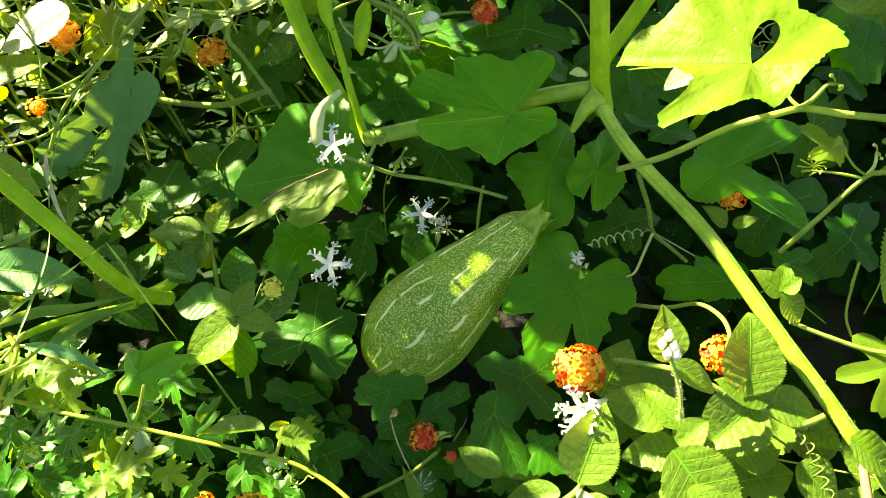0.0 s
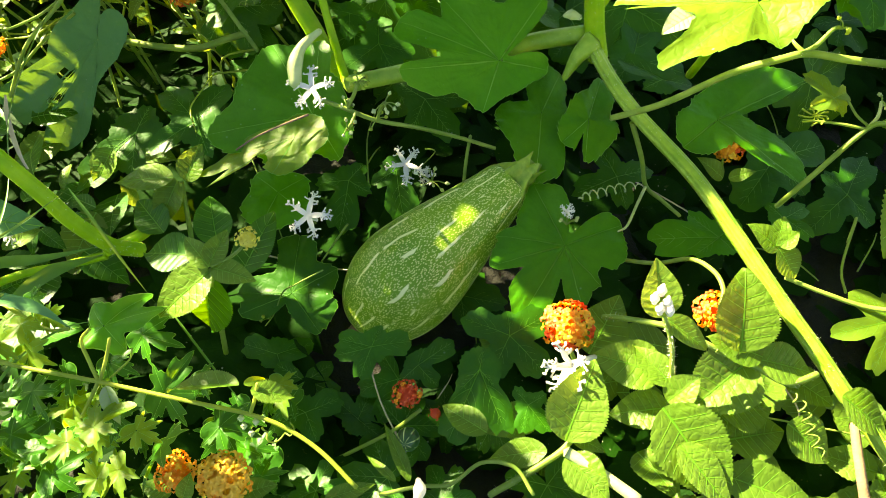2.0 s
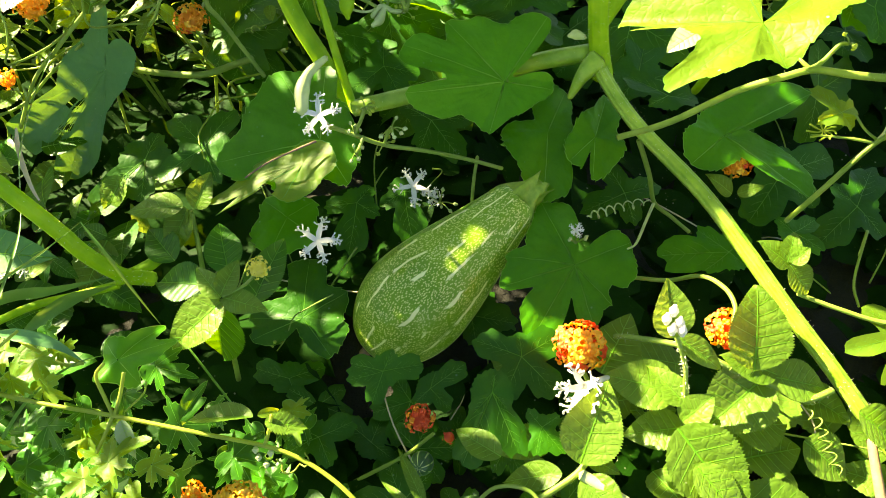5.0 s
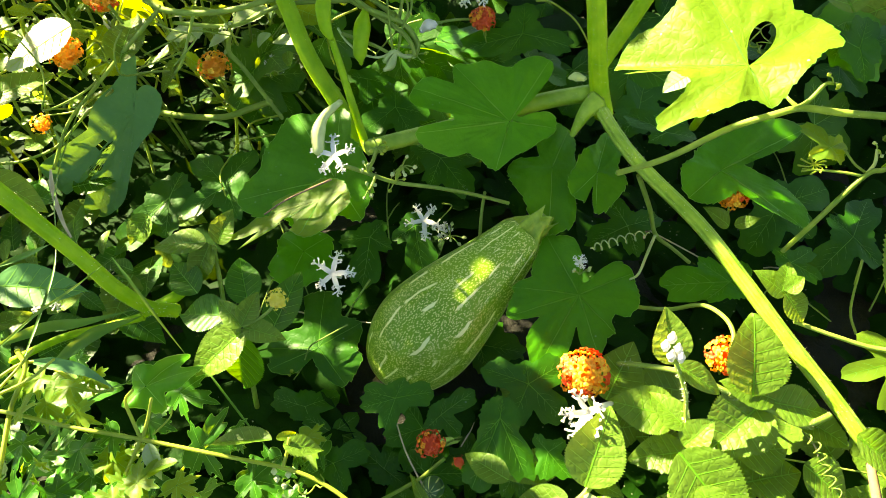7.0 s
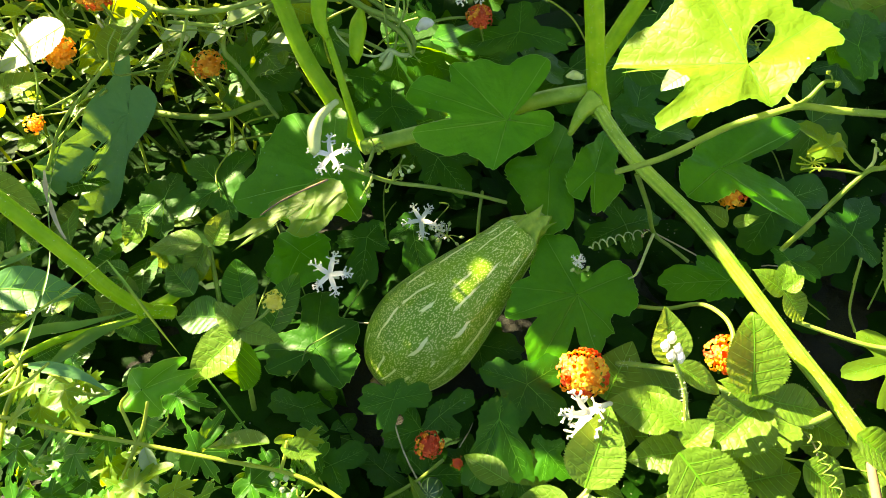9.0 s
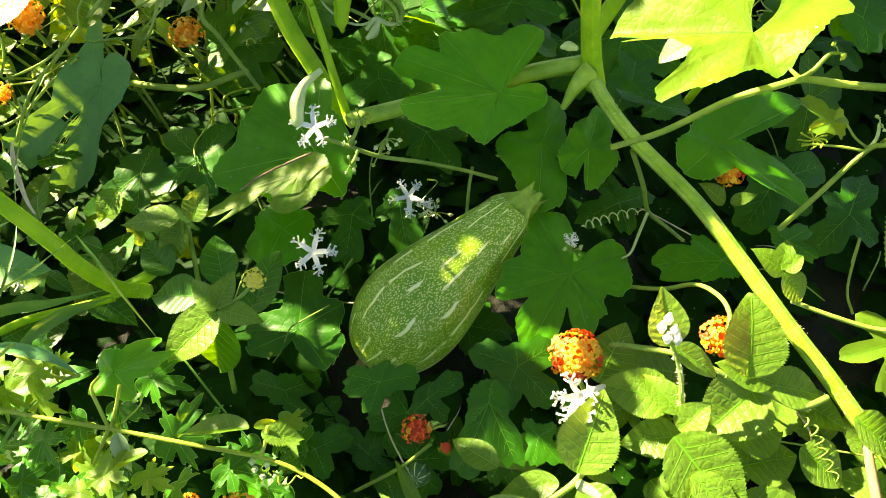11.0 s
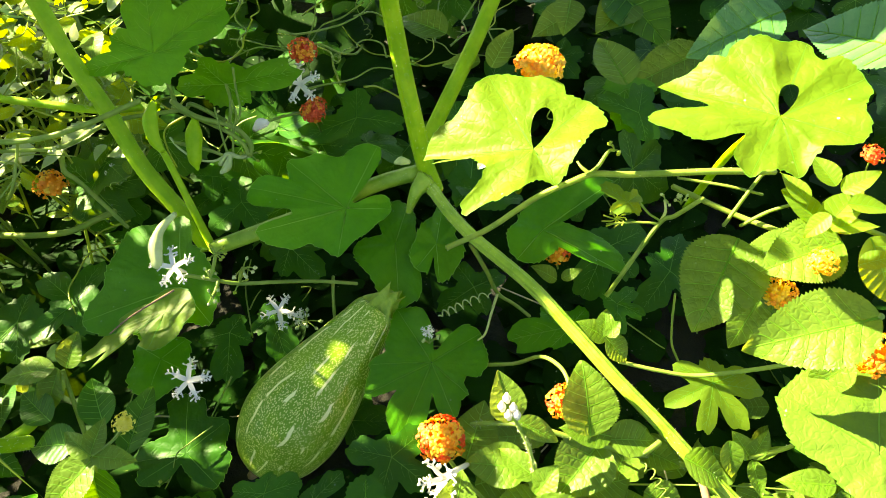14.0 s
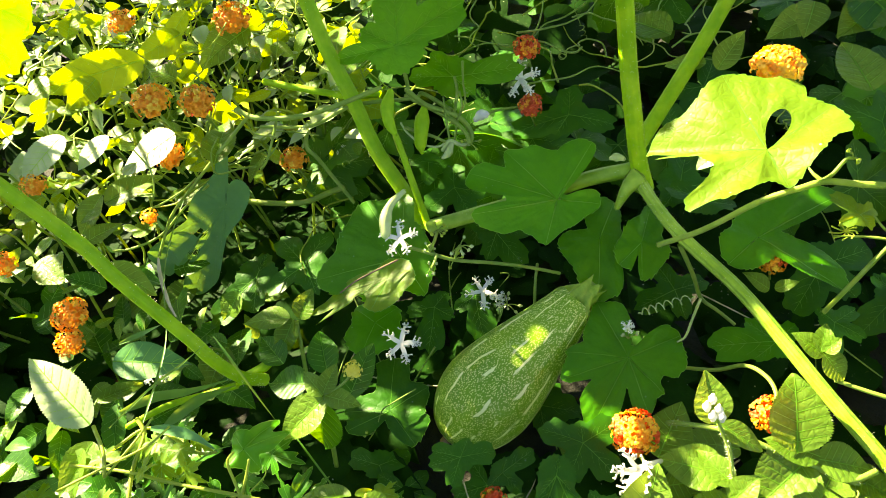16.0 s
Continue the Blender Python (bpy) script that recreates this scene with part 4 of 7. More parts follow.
lobed_leaf(vine, (-0.0074, 0.2303, 0.1317), (-10.6, 8.4, -138.2), [(0, 0.0186, 28), (-152, 0.0153, 28), (173, 0.0368, 24), (92, 0.0237, 30)], 180, mat=M_GOURD_SHADE_LEAF, cup=0.12, gap=0)
lobed_leaf(vine, (0.0687, 0.2512, 0.1457), (-6, -8.9, 158.9), [(0, 0.0417, 30), (-127, 0.0400, 34), (155, 0.0430, 30), (86, 0.0388, 30), (-65, 0.0202, 34)], 180, mat=M_GOURD_SHADE_LEAF, cup=0.08, gap=0)
lobed_leaf(vine, (0.0413, 0.2144, 0.1628), (9.8, -17.2, 78.7), [(0, 0.0160, 24), (167, 0.0611, 20), (-128, 0.0180, 24), (-146, 0.0526, 22), (147, 0.0242, 30)], 180, mat=M_GOURD_SHADE_LEAF, cup=0.02, fold=0.12, gap=0)
lobed_leaf(vine, (0.0791, 0.1897, 0.1511), (8, -3.6, 30.8), [(0, 0.0169, 28), (96, 0.0171, 28), (-137, 0.0226, 30), (-82, 0.0257, 30)], 180, mat=M_GOURD_SHADE_LEAF, cup=0.08, gap=0)
lobed_leaf(vine, (0.2788, 0.3668, 0.12), (-9.1, -5.6, -176.2), [(0, 0.0686, 24), (-44, 0.0364, 30), (133, 0.0213, 26), (-145, 0.0311, 28), (32, 0.0326, 26)], 180, cup=0.08, gap=0)
lobed_leaf(vine, (0.3198, 0.3588, 0.1641), (4.2, 9.9, -31.8), [(0, 0.0307, 24), (63, 0.0304, 26), (165, 0.0193, 26), (-76, 0.0360, 28)], 180, mat=M_GOURD_SHADE_LEAF, cup=0.08, gap=0)
lobed_leaf(vine, (0.0919, 0.6555, 0.1988), (-13.3, 2.6, -165.3), [(0, 0.0716, 26), (147, 0.0573, 30), (-112, 0.0446, 34), (42, 0.0321, 28)], 180, mat=M_GOURD_SHADE_LEAF, cup=0.08, gap=0)
lobed_leaf(vine, (0.3485, 0.5023, 0.3206), (-3, 14.6, -77), [(0, 0.0578, 30), (-75, 0.0313, 26), (86, 0.0356, 28), (-36, 0.0457, 24)], 180, cup=0.08, gap=0)
ovate_leaf(vine, (0.5102, 0.5295, 0.37), (0.4078, 0.5026, 0.36), (-0.1, -0.45, 0.9), 0.52, M_GREY_LEAF, label="broad dull blue-green leaf")
ovate_leaf(vine, (0.5967, 0.4439, 0.37), (0.5415, 0.5342, 0.355), (-0.1, -0.45, 0.9), 0.85, M_GREY_LEAF, label="broad dull blue-green leaf")
ovate_leaf(vine, (0.3703, 0.621, 0.36), (0.4064, 0.5419, 0.345), (-0.1, -0.4, 0.9), 0.75, M_GOURD_SHADE_LEAF)
lobed_leaf(vine, (0.3488, 0.4677, 0.3205), (-2.4, 17.3, -91.9), [(0, 0.0309, 26), (-122, 0.0431, 24), (156, 0.0370, 30)], 180, mat=M_GOURD_SHADE_LEAF, cup=0.08, gap=0)
lobed_leaf(vine, (-0.0948, 0.6067, 0.3513), (25.8, -20.9, 24.8), [(0, 0.0858, 24), (60, 0.0778, 30), (116, 0.0493, 22), (151, 0.0721, 14), (-21, 0.0329, 22)], 180, cup=0.1, gap=0)
lobed_leaf(vine, (-0.0409, 0.6256, 0.2916), (26.5, -6.3, 0.8), [(-0, 0.0756, 22), (166, 0.0534, 22), (124, 0.0428, 24), (-51, 0.0312, 24)], 180, cup=0.1, gap=0)
palmate_leaf(vine, (0.4323, 0.1394, 0.2457), (-5.7, 8.7, 180), [(11, 40), (358, 41), (348, 51), (339, 60), (329, 68), (317, 75), (306, 79), (287, 78), (264, 81), (240, 88), (215, 85), (180, 70), (140, 55), (90, 45), (50, 42)], cup=0.05, tooth=0.0022, pitch=0.008, wave=0.03, mat=M_LANTANA_LEAF, label="large round toothed squash leaf in the sun")
lobed_leaf(vine, (-0.2602, 0.3011, 0.6074), (52.3, 35.9, -0.3), [(-0, 0.0328, 34), (-42, 0.0434, 30), (-71, 0.0370, 34), (-126, 0.0289, 34), (101, 0.0362, 40), (47, 0.0391, 34)], 180, cup=0.03, floor=0.7, label="sunlit yellow-green squash leaf glowing in the light", gap=0)
bud(vine, "flower_bud", [(-0.1028, 0.5407, 0.285), (-0.1089, 0.55, 0.2953), (-0.1097, 0.5634, 0.3073), (-0.1051, 0.5763, 0.3163)], (0.003, 0.006, 0.0075, 0.004), M_STEM, label="pale green flower bud")
# unseen broad leaves, added only to block the sun over the hollow
def unseen_shade_vine():
    """Unseen taller squash plant, added sunward so broad leaves shade the hollow with the fruit."""
    plant = thing("squash_vine", (-1.1, 0.45, 0), "unseen tall squash vine added to shade the fruit", "vine")
    rnd = random.Random(5)
    # openings left in the added leaves for sun on chosen spots
    gaps = ((-0.011, 0.357, 0.018), (-0.235, 0.372, 0.018), (-0.185, 0.373, 0.015), (-0.258, 0.350, 0.014), (0.072, 0.290, 0.016), (-0.016, 0.352, 0.011), (0.312, 0.378, 0.010), (0.020, 0.315, 0.009), (0.042, 0.309, 0.010), (0.064, 0.300, 0.009), (-0.165, 0.352, 0.009), (-0.14, 0.350, 0.010), (-0.115, 0.358, 0.008), (-0.09, 0.353, 0.011), (-0.066, 0.348, 0.012), (-0.046, 0.345, 0.011))
    # the thick leaf stalk stands clear in the sun
    gaps += tuple((-0.2 + 0.0125 * k, 0.246 - 0.0132 * k, 0.007) for k in range(5))

    def open_to_sun(u, v, clear):
        return any(math.hypot(u - a, v - b) < c + clear for a, b, c in gaps)

    ring = [(a + math.cos(k * 0.7) * (c + 0.042), b + math.sin(k * 0.7) * (c + 0.042), rnd.uniform(0.36, 0.6), 0.033) for a, b, c in gaps[:16] for k in range(9)]
    places = [p for p in ring if not open_to_sun(p[0], p[1], 0.034)]
    places += [(-0.335, 0.565, 0.5, 0.04), (-0.375, 0.60, 0.45, 0.04)]
    places += [(-0.145, 0.13, 0.45, 0.026), (-0.10, 0.135, 0.5, 0.028), (-0.06, 0.125, 0.42, 0.026), (-0.25, 0.10, 0.5, 0.03), (-0.19, 0.095, 0.45, 0.025), (-0.30, 0.11, 0.42, 0.028), (-0.12, 0.085, 0.5, 0.02)]
    places += [(-0.08, 0.393, 0.42, 0.027), (-0.147, 0.373, 0.45, 0.016), (-0.160, 0.387, 0.5, 0.022), (-0.125, 0.393, 0.5, 0.027), (-0.165, 0.388, 0.44, 0.027), (-0.195, 0.41, 0.5, 0.03), (0.016, 0.405, 0.46, 0.024), (-0.05, 0.407, 0.52, 0.024), (-0.06, 0.378, 0.56, 0.018), (-0.14, 0.378, 0.58, 0.018)]
    while len(places) < 360:
        u, v, h, size = rnd.uniform(-0.52, 0.85), rnd.uniform(0.15, 1.05), rnd.uniform(0.36, 0.62), rnd.uniform(0.05, 0.085)
        if open_to_sun(u, v, size):
            continue
        least = 0.215 if u < -0.21 else 0.15 if u + size * 0.8 < 0.03 else 0.302 if u < 0.10 else 0.30 if u < 0.20 else 0.325 if u < 0.315 else 0.43 if u < 0.42 else 0.31
        if v - size * 0.8 < least or (u < -0.06 and v + size * 0.8 > 0.465) or (u < 0.08 and v > 0.52) or u < -0.34 or (u < -0.27 and v > 0.33):
            continue
        places.append((u, v, h, size))
    poles = [Vector((u + SUN.x / SUN.z * 0.78, v + SUN.y / SUN.z * 0.78, 0.55)) for u, v in ((-0.42, 0.26), (-0.2, 0.30), (-0.04, 0.42), (0.16, 0.46), (0.36, 0.52), (0.62, 0.50))]
    for p in poles:
        stem(plant, "main_stem", [(p.x - 0.05, p.y + 0.04, 0), (p.x + 0.02, p.y, 0.3), (p.x, p.y, 0.6), (p.x + 0.01, p.y, 0.84)], 0.012, 0.008, M_STEM, sides=9)
    for made, (u, v, h, size) in enumerate(places):
        at = Vector((u, v, 0.2)) + SUN * (h / SUN.z)
        lobes = [((j - 2) * 62 + rnd.uniform(-6, 6), size * (1 - 0.08 * abs(j - 2)) * rnd.uniform(0.9, 1.1), 34) for j in range(5)]
        face = (SUN + Vector((rnd.gauss(0, 0.3), rnd.gauss(0, 0.3), 0.5 + rnd.gauss(0, 0.2)))).normalized()
        turn = frame_of(Vector((-0.6 + rnd.gauss(0, 0.5), rnd.gauss(0, 1), -0.3)), face)
        bm = bmesh.new()
        lobed_blade(bm, lobes, made, math.pi, 0.35, rings=5, turns=48, veins=False)
        part("leaf", bm, [M_SQUASH_LEAF, M_VEIN], plant, "", at, turn)
        for foot in sorted(poles, key=lambda p: (p - at).length):
            joint = Vector((foot.x, foot.y, max(0.25, at.z - 0.12)))
            way = [joint.lerp(at, k / 24) + Vector((0, 0, 0.12 * k / 24 * (1 - k / 24))) for k in range(25)]
            if not any(open_to_sun(q.x - SUN.x / SUN.z * (q.z - 0.2), q.y - SUN.y / SUN.z * (q.z - 0.2), 0.006) for q in way):
                break
        stem(plant, "petiole", [joint, joint.lerp(at, 0.5) + Vector((0, 0, 0.03)), at], 0.005, 0.0035, M_STEM, sides=6, steps=4)


unseen_shade_vine()


# ---- the gourd vine with fringed flowers ----

gourd = thing("gourd_vine", (-0.0661, 0.4042, 0), "slender gourd vine with white fringed flowers and curling tendrils", "vine")
fringed_flower(gourd, (-0.0933, 0.4107, 0.2664), (0.01, -0.41, 0.91), 0.0203, spin=0.3, label="white flower with lacy fringed petals")
fringed_flower(gourd, (-0.0219, 0.4285, 0.1496), (0.01, -0.41, 0.91), 0.0216, spin=0.9, label="white flower with lacy fringed petals")
fringed_flower(gourd, (-0.1008, 0.3409, 0.1889), (0.01, -0.41, 0.91), 0.0211, spin=0.1, label="white flower with lacy fringed petals")
fringed_flower(gourd, (0.1109, 0.2103, 0.1837), (-0.62, -0.51, 0.6), 0.0285, close=0.7, label="white fringed flower seen from the side")
fringed_flower(gourd, (0.0345, 0.6392, 0.2696), (-0.09, -0.45, 0.89), 0.0249, spin=0.5)
fringed_flower(gourd, (-0.3463, 0.3203, 0.1989), (0.01, -0.41, 0.91), 0.0205, spin=0.5)
fringed_flower(gourd, (-0.0023, 0.4245, 0.1343), (0.01, -0.41, 0.91), 0.0127, spin=0.2, close=0.6)
fringed_flower(gourd, (0.1224, 0.3586, 0.1721), (0.01, -0.41, 0.91), 0.0104, close=0.7)
fringed_flower(gourd, (-0.1937, 0.6367, 0.1762), (0.45, -0.37, 0.81), 0.0156, close=0.5)
bud(gourd, "flower_bud", [(-0.0885, 0.456, 0.2862), (-0.1017, 0.4425, 0.2829), (-0.1073, 0.4285, 0.2767), (-0.107, 0.4139, 0.2676)], (0.0025, 0.004, 0.0062, 0.005), M_PALE, label="long pale flower bud")
stem(gourd, "vine_stem", [(-0.088, 0.4077, 0.2581), (-0.0688, 0.4036, 0.2525), (-0.0427, 0.4013, 0.2409), (-0.0085, 0.4102, 0.2223), (0.0283, 0.4236, 0.1946), (0.0621, 0.4292, 0.1737)], 0.0019, 0.0018)
stem(gourd, "flower_stalk", [(-0.0664, 0.4032, 0.2522), (-0.0608, 0.4081, 0.2618), (-0.0561, 0.4136, 0.2718)], 0.0014, 0.0018)
stem(gourd, "flower_stalk", [(-0.0591, 0.4015, 0.2509), (-0.0622, 0.3903, 0.2492), (-0.0647, 0.3831, 0.2503)], 0.0014, 0.0018)
stem(gourd, "flower_stalk", [(-0.0427, 0.4013, 0.2409), (-0.0397, 0.4052, 0.2497), (-0.0358, 0.4058, 0.2562)], 0.0012, 0.0022)
stem(gourd, "leaf_stalk", [(-0.0943, 0.322, 0.1301), (-0.1176, 0.3091, 0.1273), (-0.1298, 0.3037, 0.1212), (-0.1388, 0.2922, 0.1033), (-0.1482, 0.2848, 0.0921)], 0.0007, 0.0006, mat=M_THIN)
stem(gourd, "leaf_stalk", [(-0.0749, 0.3701, 0.1333), (-0.0863, 0.3567, 0.1239), (-0.0994, 0.341, 0.113)], 0.0011, 0.0008, mat=M_THIN)
coil(gourd, "tendril", [(0.1382, 0.3834, 0.1589), (0.1551, 0.3885, 0.1587), (0.1753, 0.395, 0.1582), (0.1995, 0.403, 0.1538)], 0.0043, 7, 0.0009, mat=M_PALE)
stem(gourd, "vine_stem", [(0.1787, 0.4236, 0.2176), (0.1943, 0.4105, 0.1836), (0.2065, 0.4055, 0.1493), (0.2213, 0.391, 0.1451), (0.2307, 0.3684, 0.1535)], 0.0024, 0.0018)
stem(gourd, "tendril", [(0.2065, 0.4055, 0.1493), (0.1935, 0.3812, 0.1506), (0.1822, 0.3603, 0.1482), (0.1727, 0.3533, 0.1495)], 0.0016, 0.001, mat=M_PALE)
stem(gourd, "vine_stem", [(0.1644, 0.3364, 0.1315), (0.202, 0.3223, 0.1456), (0.2225, 0.3101, 0.1735), (0.2323, 0.2894, 0.1894), (0.2344, 0.2705, 0.1944), (0.2307, 0.2569, 0.191)], 0.002, 0.002)
stem(gourd, "vine_stem", [(0.145, 0.262, 0.160), (0.1562, 0.2534, 0.175), (0.188, 0.2382, 0.1904), (0.2217, 0.2228, 0.1853), (0.2527, 0.2115, 0.1769), (0.2792, 0.2013, 0.1694), (0.3018, 0.2072, 0.1734)], 0.0022, 0.0026, hairs=150)
stem(gourd, "vine_stem", [(0.1492, 0.3986, 0.2492), (0.1877, 0.3986, 0.2672), (0.2303, 0.4003, 0.2986), (0.2599, 0.3981, 0.3151), (0.2796, 0.3982, 0.3211), (0.3074, 0.3912, 0.322), (0.3432, 0.3846, 0.3231), (0.3874, 0.374, 0.3273), (0.43, 0.362, 0.33)], 0.0026, 0.003, hairs=120)
stem(gourd, "side_shoot", [(0.274, 0.399, 0.3193), (0.285, 0.4031, 0.3245), (0.2948, 0.4092, 0.3348), (0.2986, 0.406, 0.3386)], 0.002, 0.0014)
stem(gourd, "side_shoot", [(0.2784, 0.3993, 0.3194), (0.2725, 0.407, 0.3213), (0.2707, 0.4156, 0.3212)], 0.002, 0.001)
stem(gourd, "vine_stem", [(0.305, 0.3589, 0.1828), (0.3179, 0.3614, 0.2211), (0.3471, 0.3768, 0.2636), (0.3599, 0.3759, 0.2726), (0.3822, 0.3758, 0.2919)], 0.0023, 0.0021)
stem(gourd, "side_shoot", [(0.3471, 0.3768, 0.2636), (0.3261, 0.3828, 0.2632), (0.299, 0.3861, 0.2633)], 0.0014, 0.001)
stem(gourd, "side_shoot", [(0.3471, 0.3768, 0.2636), (0.3532, 0.3824, 0.2724), (0.3523, 0.3884, 0.2828)], 0.0016, 0.0012, mat=M_PALE)
stem(gourd, "side_shoot", [(0.3495, 0.3783, 0.2646), (0.3395, 0.386, 0.2689), (0.333, 0.397, 0.2744)], 0.0012, 0.001)
lobed_leaf(gourd, (0.3218, 0.399, 0.2747), (-6.5, -26, 131.6), [(0, 0.0282, 28), (-103, 0.0225, 30), (-164, 0.0181, 30), (75, 0.0185, 30)], 180, mat=M_SUNLIT_CUT_LEAF, cup=0.35, fold=0.25, label="small crumpled yellow-green leaf", gap=0)
lobed_leaf(gourd, (0.3607, 0.2423, 0.1955), (-12.9, -11.8, 144.6), [(0, 0.0367, 22), (-56, 0.0222, 20), (-160, 0.0469, 20), (149, 0.0480, 20), (99, 0.0475, 18), (50, 0.0481, 16), (-133, 0.0349, 18)], 180, mat=M_SUNLIT_CUT_LEAF, cup=0.1, label="pale ivy-shaped gourd leaf in the sun", gap=0)
stem(gourd, "vine_stem", [(0.2837, 0.2772, 0.2002), (0.3132, 0.2626, 0.1999), (0.345, 0.2497, 0.2013), (0.3844, 0.2358, 0.2224), (0.4068, 0.2252, 0.2432), (0.4266, 0.2129, 0.2624), (0.4551, 0.2111, 0.2911)], 0.0018, 0.0022)
stem(gourd, "vine_stem", [(-0.2813, 0.5786, 0.3076), (-0.2554, 0.5653, 0.304), (-0.2112, 0.5595, 0.3056), (-0.1675, 0.562, 0.313), (-0.1137, 0.5718, 0.3255)], 0.003, 0.0026)
stem(gourd, "vine_stem", [(-0.0921, 0.5938, 0.3041), (-0.0713, 0.5822, 0.2896), (-0.039, 0.5749, 0.2779), (-0.0242, 0.563, 0.2632), (-0.0264, 0.5557, 0.2519)], 0.0028, 0.0026)
stem(gourd, "tendril", [(-0.0264, 0.5557, 0.2519), (-0.0376, 0.5558, 0.2521), (-0.0487, 0.5596, 0.2549), (-0.0573, 0.5515, 0.2493)], 0.002, 0.0026, mat=M_PALE)
stem(gourd, "tendril", [(-0.0487, 0.5596, 0.2549), (-0.0628, 0.5552, 0.252), (-0.0795, 0.5586, 0.2546), (-0.095, 0.5694, 0.2623), (-0.1025, 0.5795, 0.2696)], 0.0012, 0.0012, mat=M_PALE)
stem(gourd, "tendril", [(-0.0487, 0.5605, 0.2556), (-0.0502, 0.5705, 0.2749), (-0.0515, 0.5844, 0.297)], 0.0013, 0.001)
stem(gourd, "tendril", [(-0.043, 0.5605, 0.2555), (-0.038, 0.5703, 0.2747), (-0.0317, 0.5769, 0.2891), (-0.0332, 0.5842, 0.3028)], 0.0013, 0.001)
stem(gourd, "vine_stem", [(-0.0987, 0.5749, 0.2663), (-0.0681, 0.5654, 0.2592), (-0.0515, 0.5583, 0.254)], 0.002, 0.0016)
bud(gourd, "fruit_bud", [(-0.0459, 0.5582, 0.2539), (-0.0505, 0.5475, 0.2489), (-0.0571, 0.5415, 0.2471)], (0.0025, 0.0045, 0.002), M_PALE)
bud(gourd, "flower_bud", [(-0.021, 0.597, 0.2505), (-0.0133, 0.5992, 0.2556), (-0.0063, 0.5979, 0.2571)], (0.003, 0.0062, 0.004), M_WHITE, label="small white bud")
stem(gourd, "flower_stalk", [(-0.0063, 0.5988, 0.2577), (0.0112, 0.6056, 0.2563), (0.0351, 0.619, 0.2471)], 0.0016, 0.0014)
bud(gourd, "flower_bud", [(0.1313, 0.4964, 0.2696), (0.1235, 0.4982, 0.271), (0.1173, 0.4975, 0.2705)], (0.0025, 0.0045, 0.002), M_PALE)
stem(gourd, "vine_stem", [(-0.2633, 0.5688, 0.3066), (-0.3103, 0.5558, 0.2672), (-0.3517, 0.54, 0.232), (-0.3834, 0.5198, 0.2058), (-0.4045, 0.4891, 0.172)], 0.0022, 0.0018)
stem(gourd, "vine_stem", [(-0.2331, 0.5736, 0.3035), (-0.2427, 0.5602, 0.2819), (-0.2542, 0.5461, 0.2597), (-0.2649, 0.545, 0.2469)], 0.0016, 0.0014)
stem(gourd, "vine_stem", [(-0.3208, 0.5874, 0.1549), (-0.2837, 0.5796, 0.1552), (-0.2439, 0.5755, 0.1579), (-0.2106, 0.5801, 0.167), (-0.1903, 0.5812, 0.1737)], 0.0035, 0.0035)
stem(gourd, "vine_stem", [(-0.22, 0.6194, 0.25), (-0.2236, 0.5952, 0.2329), (-0.2121, 0.5884, 0.2158), (-0.1735, 0.5511, 0.1767)], 0.003, 0.0022)
stem(gourd, "tendril", [(-0.2997, 0.5682, 0.2513), (-0.2738, 0.5785, 0.2584), (-0.248, 0.5875, 0.2645), (-0.2027, 0.5891, 0.2529)], 0.0009, 0.0007)
stem(gourd, "vine_stem", [(-0.3413, 0.5552, 0.2181), (-0.3815, 0.5489, 0.1896), (-0.4179, 0.5294, 0.1638), (-0.4609, 0.5243, 0.1484), (-0.4921, 0.5289, 0.1398)], 0.0016, 0.0016)
stem(gourd, "vine_stem", [(-0.0433, 0.5773, 0.2831), (-0.0751, 0.5999, 0.2917), (-0.0873, 0.5977, 0.2881), (-0.1538, 0.5942, 0.2875), (-0.204, 0.5763, 0.2783), (-0.2604, 0.5767, 0.2824)], 0.0024, 0.002)
stem(gourd, "vine_stem", [(-0.0953, 0.6017, 0.2899), (-0.0453, 0.5722, 0.2749), (-0.0304, 0.5586, 0.2667), (-0.0265, 0.5486, 0.2596)], 0.0026, 0.0018)
stem(gourd, "vine_stem", [(-0.0912, 0.6085, 0.3495), (-0.092, 0.6074, 0.3205), (-0.0905, 0.6013, 0.2967)], 0.0026, 0.0022)
stem(gourd, "vine_stem", [(-0.2618, 0.6342, 0.3013), (-0.2201, 0.6252, 0.2946), (-0.1664, 0.6137, 0.2879), (-0.1269, 0.6097, 0.2885)], 0.004, 0.004, mat=M_STEM)
coil(gourd, "tendril", [(-0.0162, 0.6731, 0.3709), (-0.0122, 0.6496, 0.3532), (-0.014, 0.6318, 0.3391), (-0.0127, 0.6179, 0.3285)], 0.0051, 2.5, 0.0011)
stem(gourd, "tendril", [(-0.0447, 0.576, 0.2653), (-0.0376, 0.6026, 0.2871), (-0.0395, 0.6171, 0.298)], 0.0018, 0.0016)
stem(gourd, "tendril", [(-0.0292, 0.6248, 0.312), (-0.0301, 0.6105, 0.2944), (-0.0296, 0.5917, 0.2798), (-0.043, 0.5757, 0.2653)], 0.0013, 0.001)
coil(gourd, "tendril", [(0.2803, 0.1958, 0.168), (0.2895, 0.1819, 0.1618), (0.2931, 0.1658, 0.1565), (0.3009, 0.1482, 0.15)], 0.0040, 6, 0.0008, mat=M_THIN)
coil(gourd, "tendril", [(0.2681, 0.5034, 0.3221), (0.2749, 0.4854, 0.3093), (0.2852, 0.5032, 0.3218)], 0.0059, 3, 0.0008)
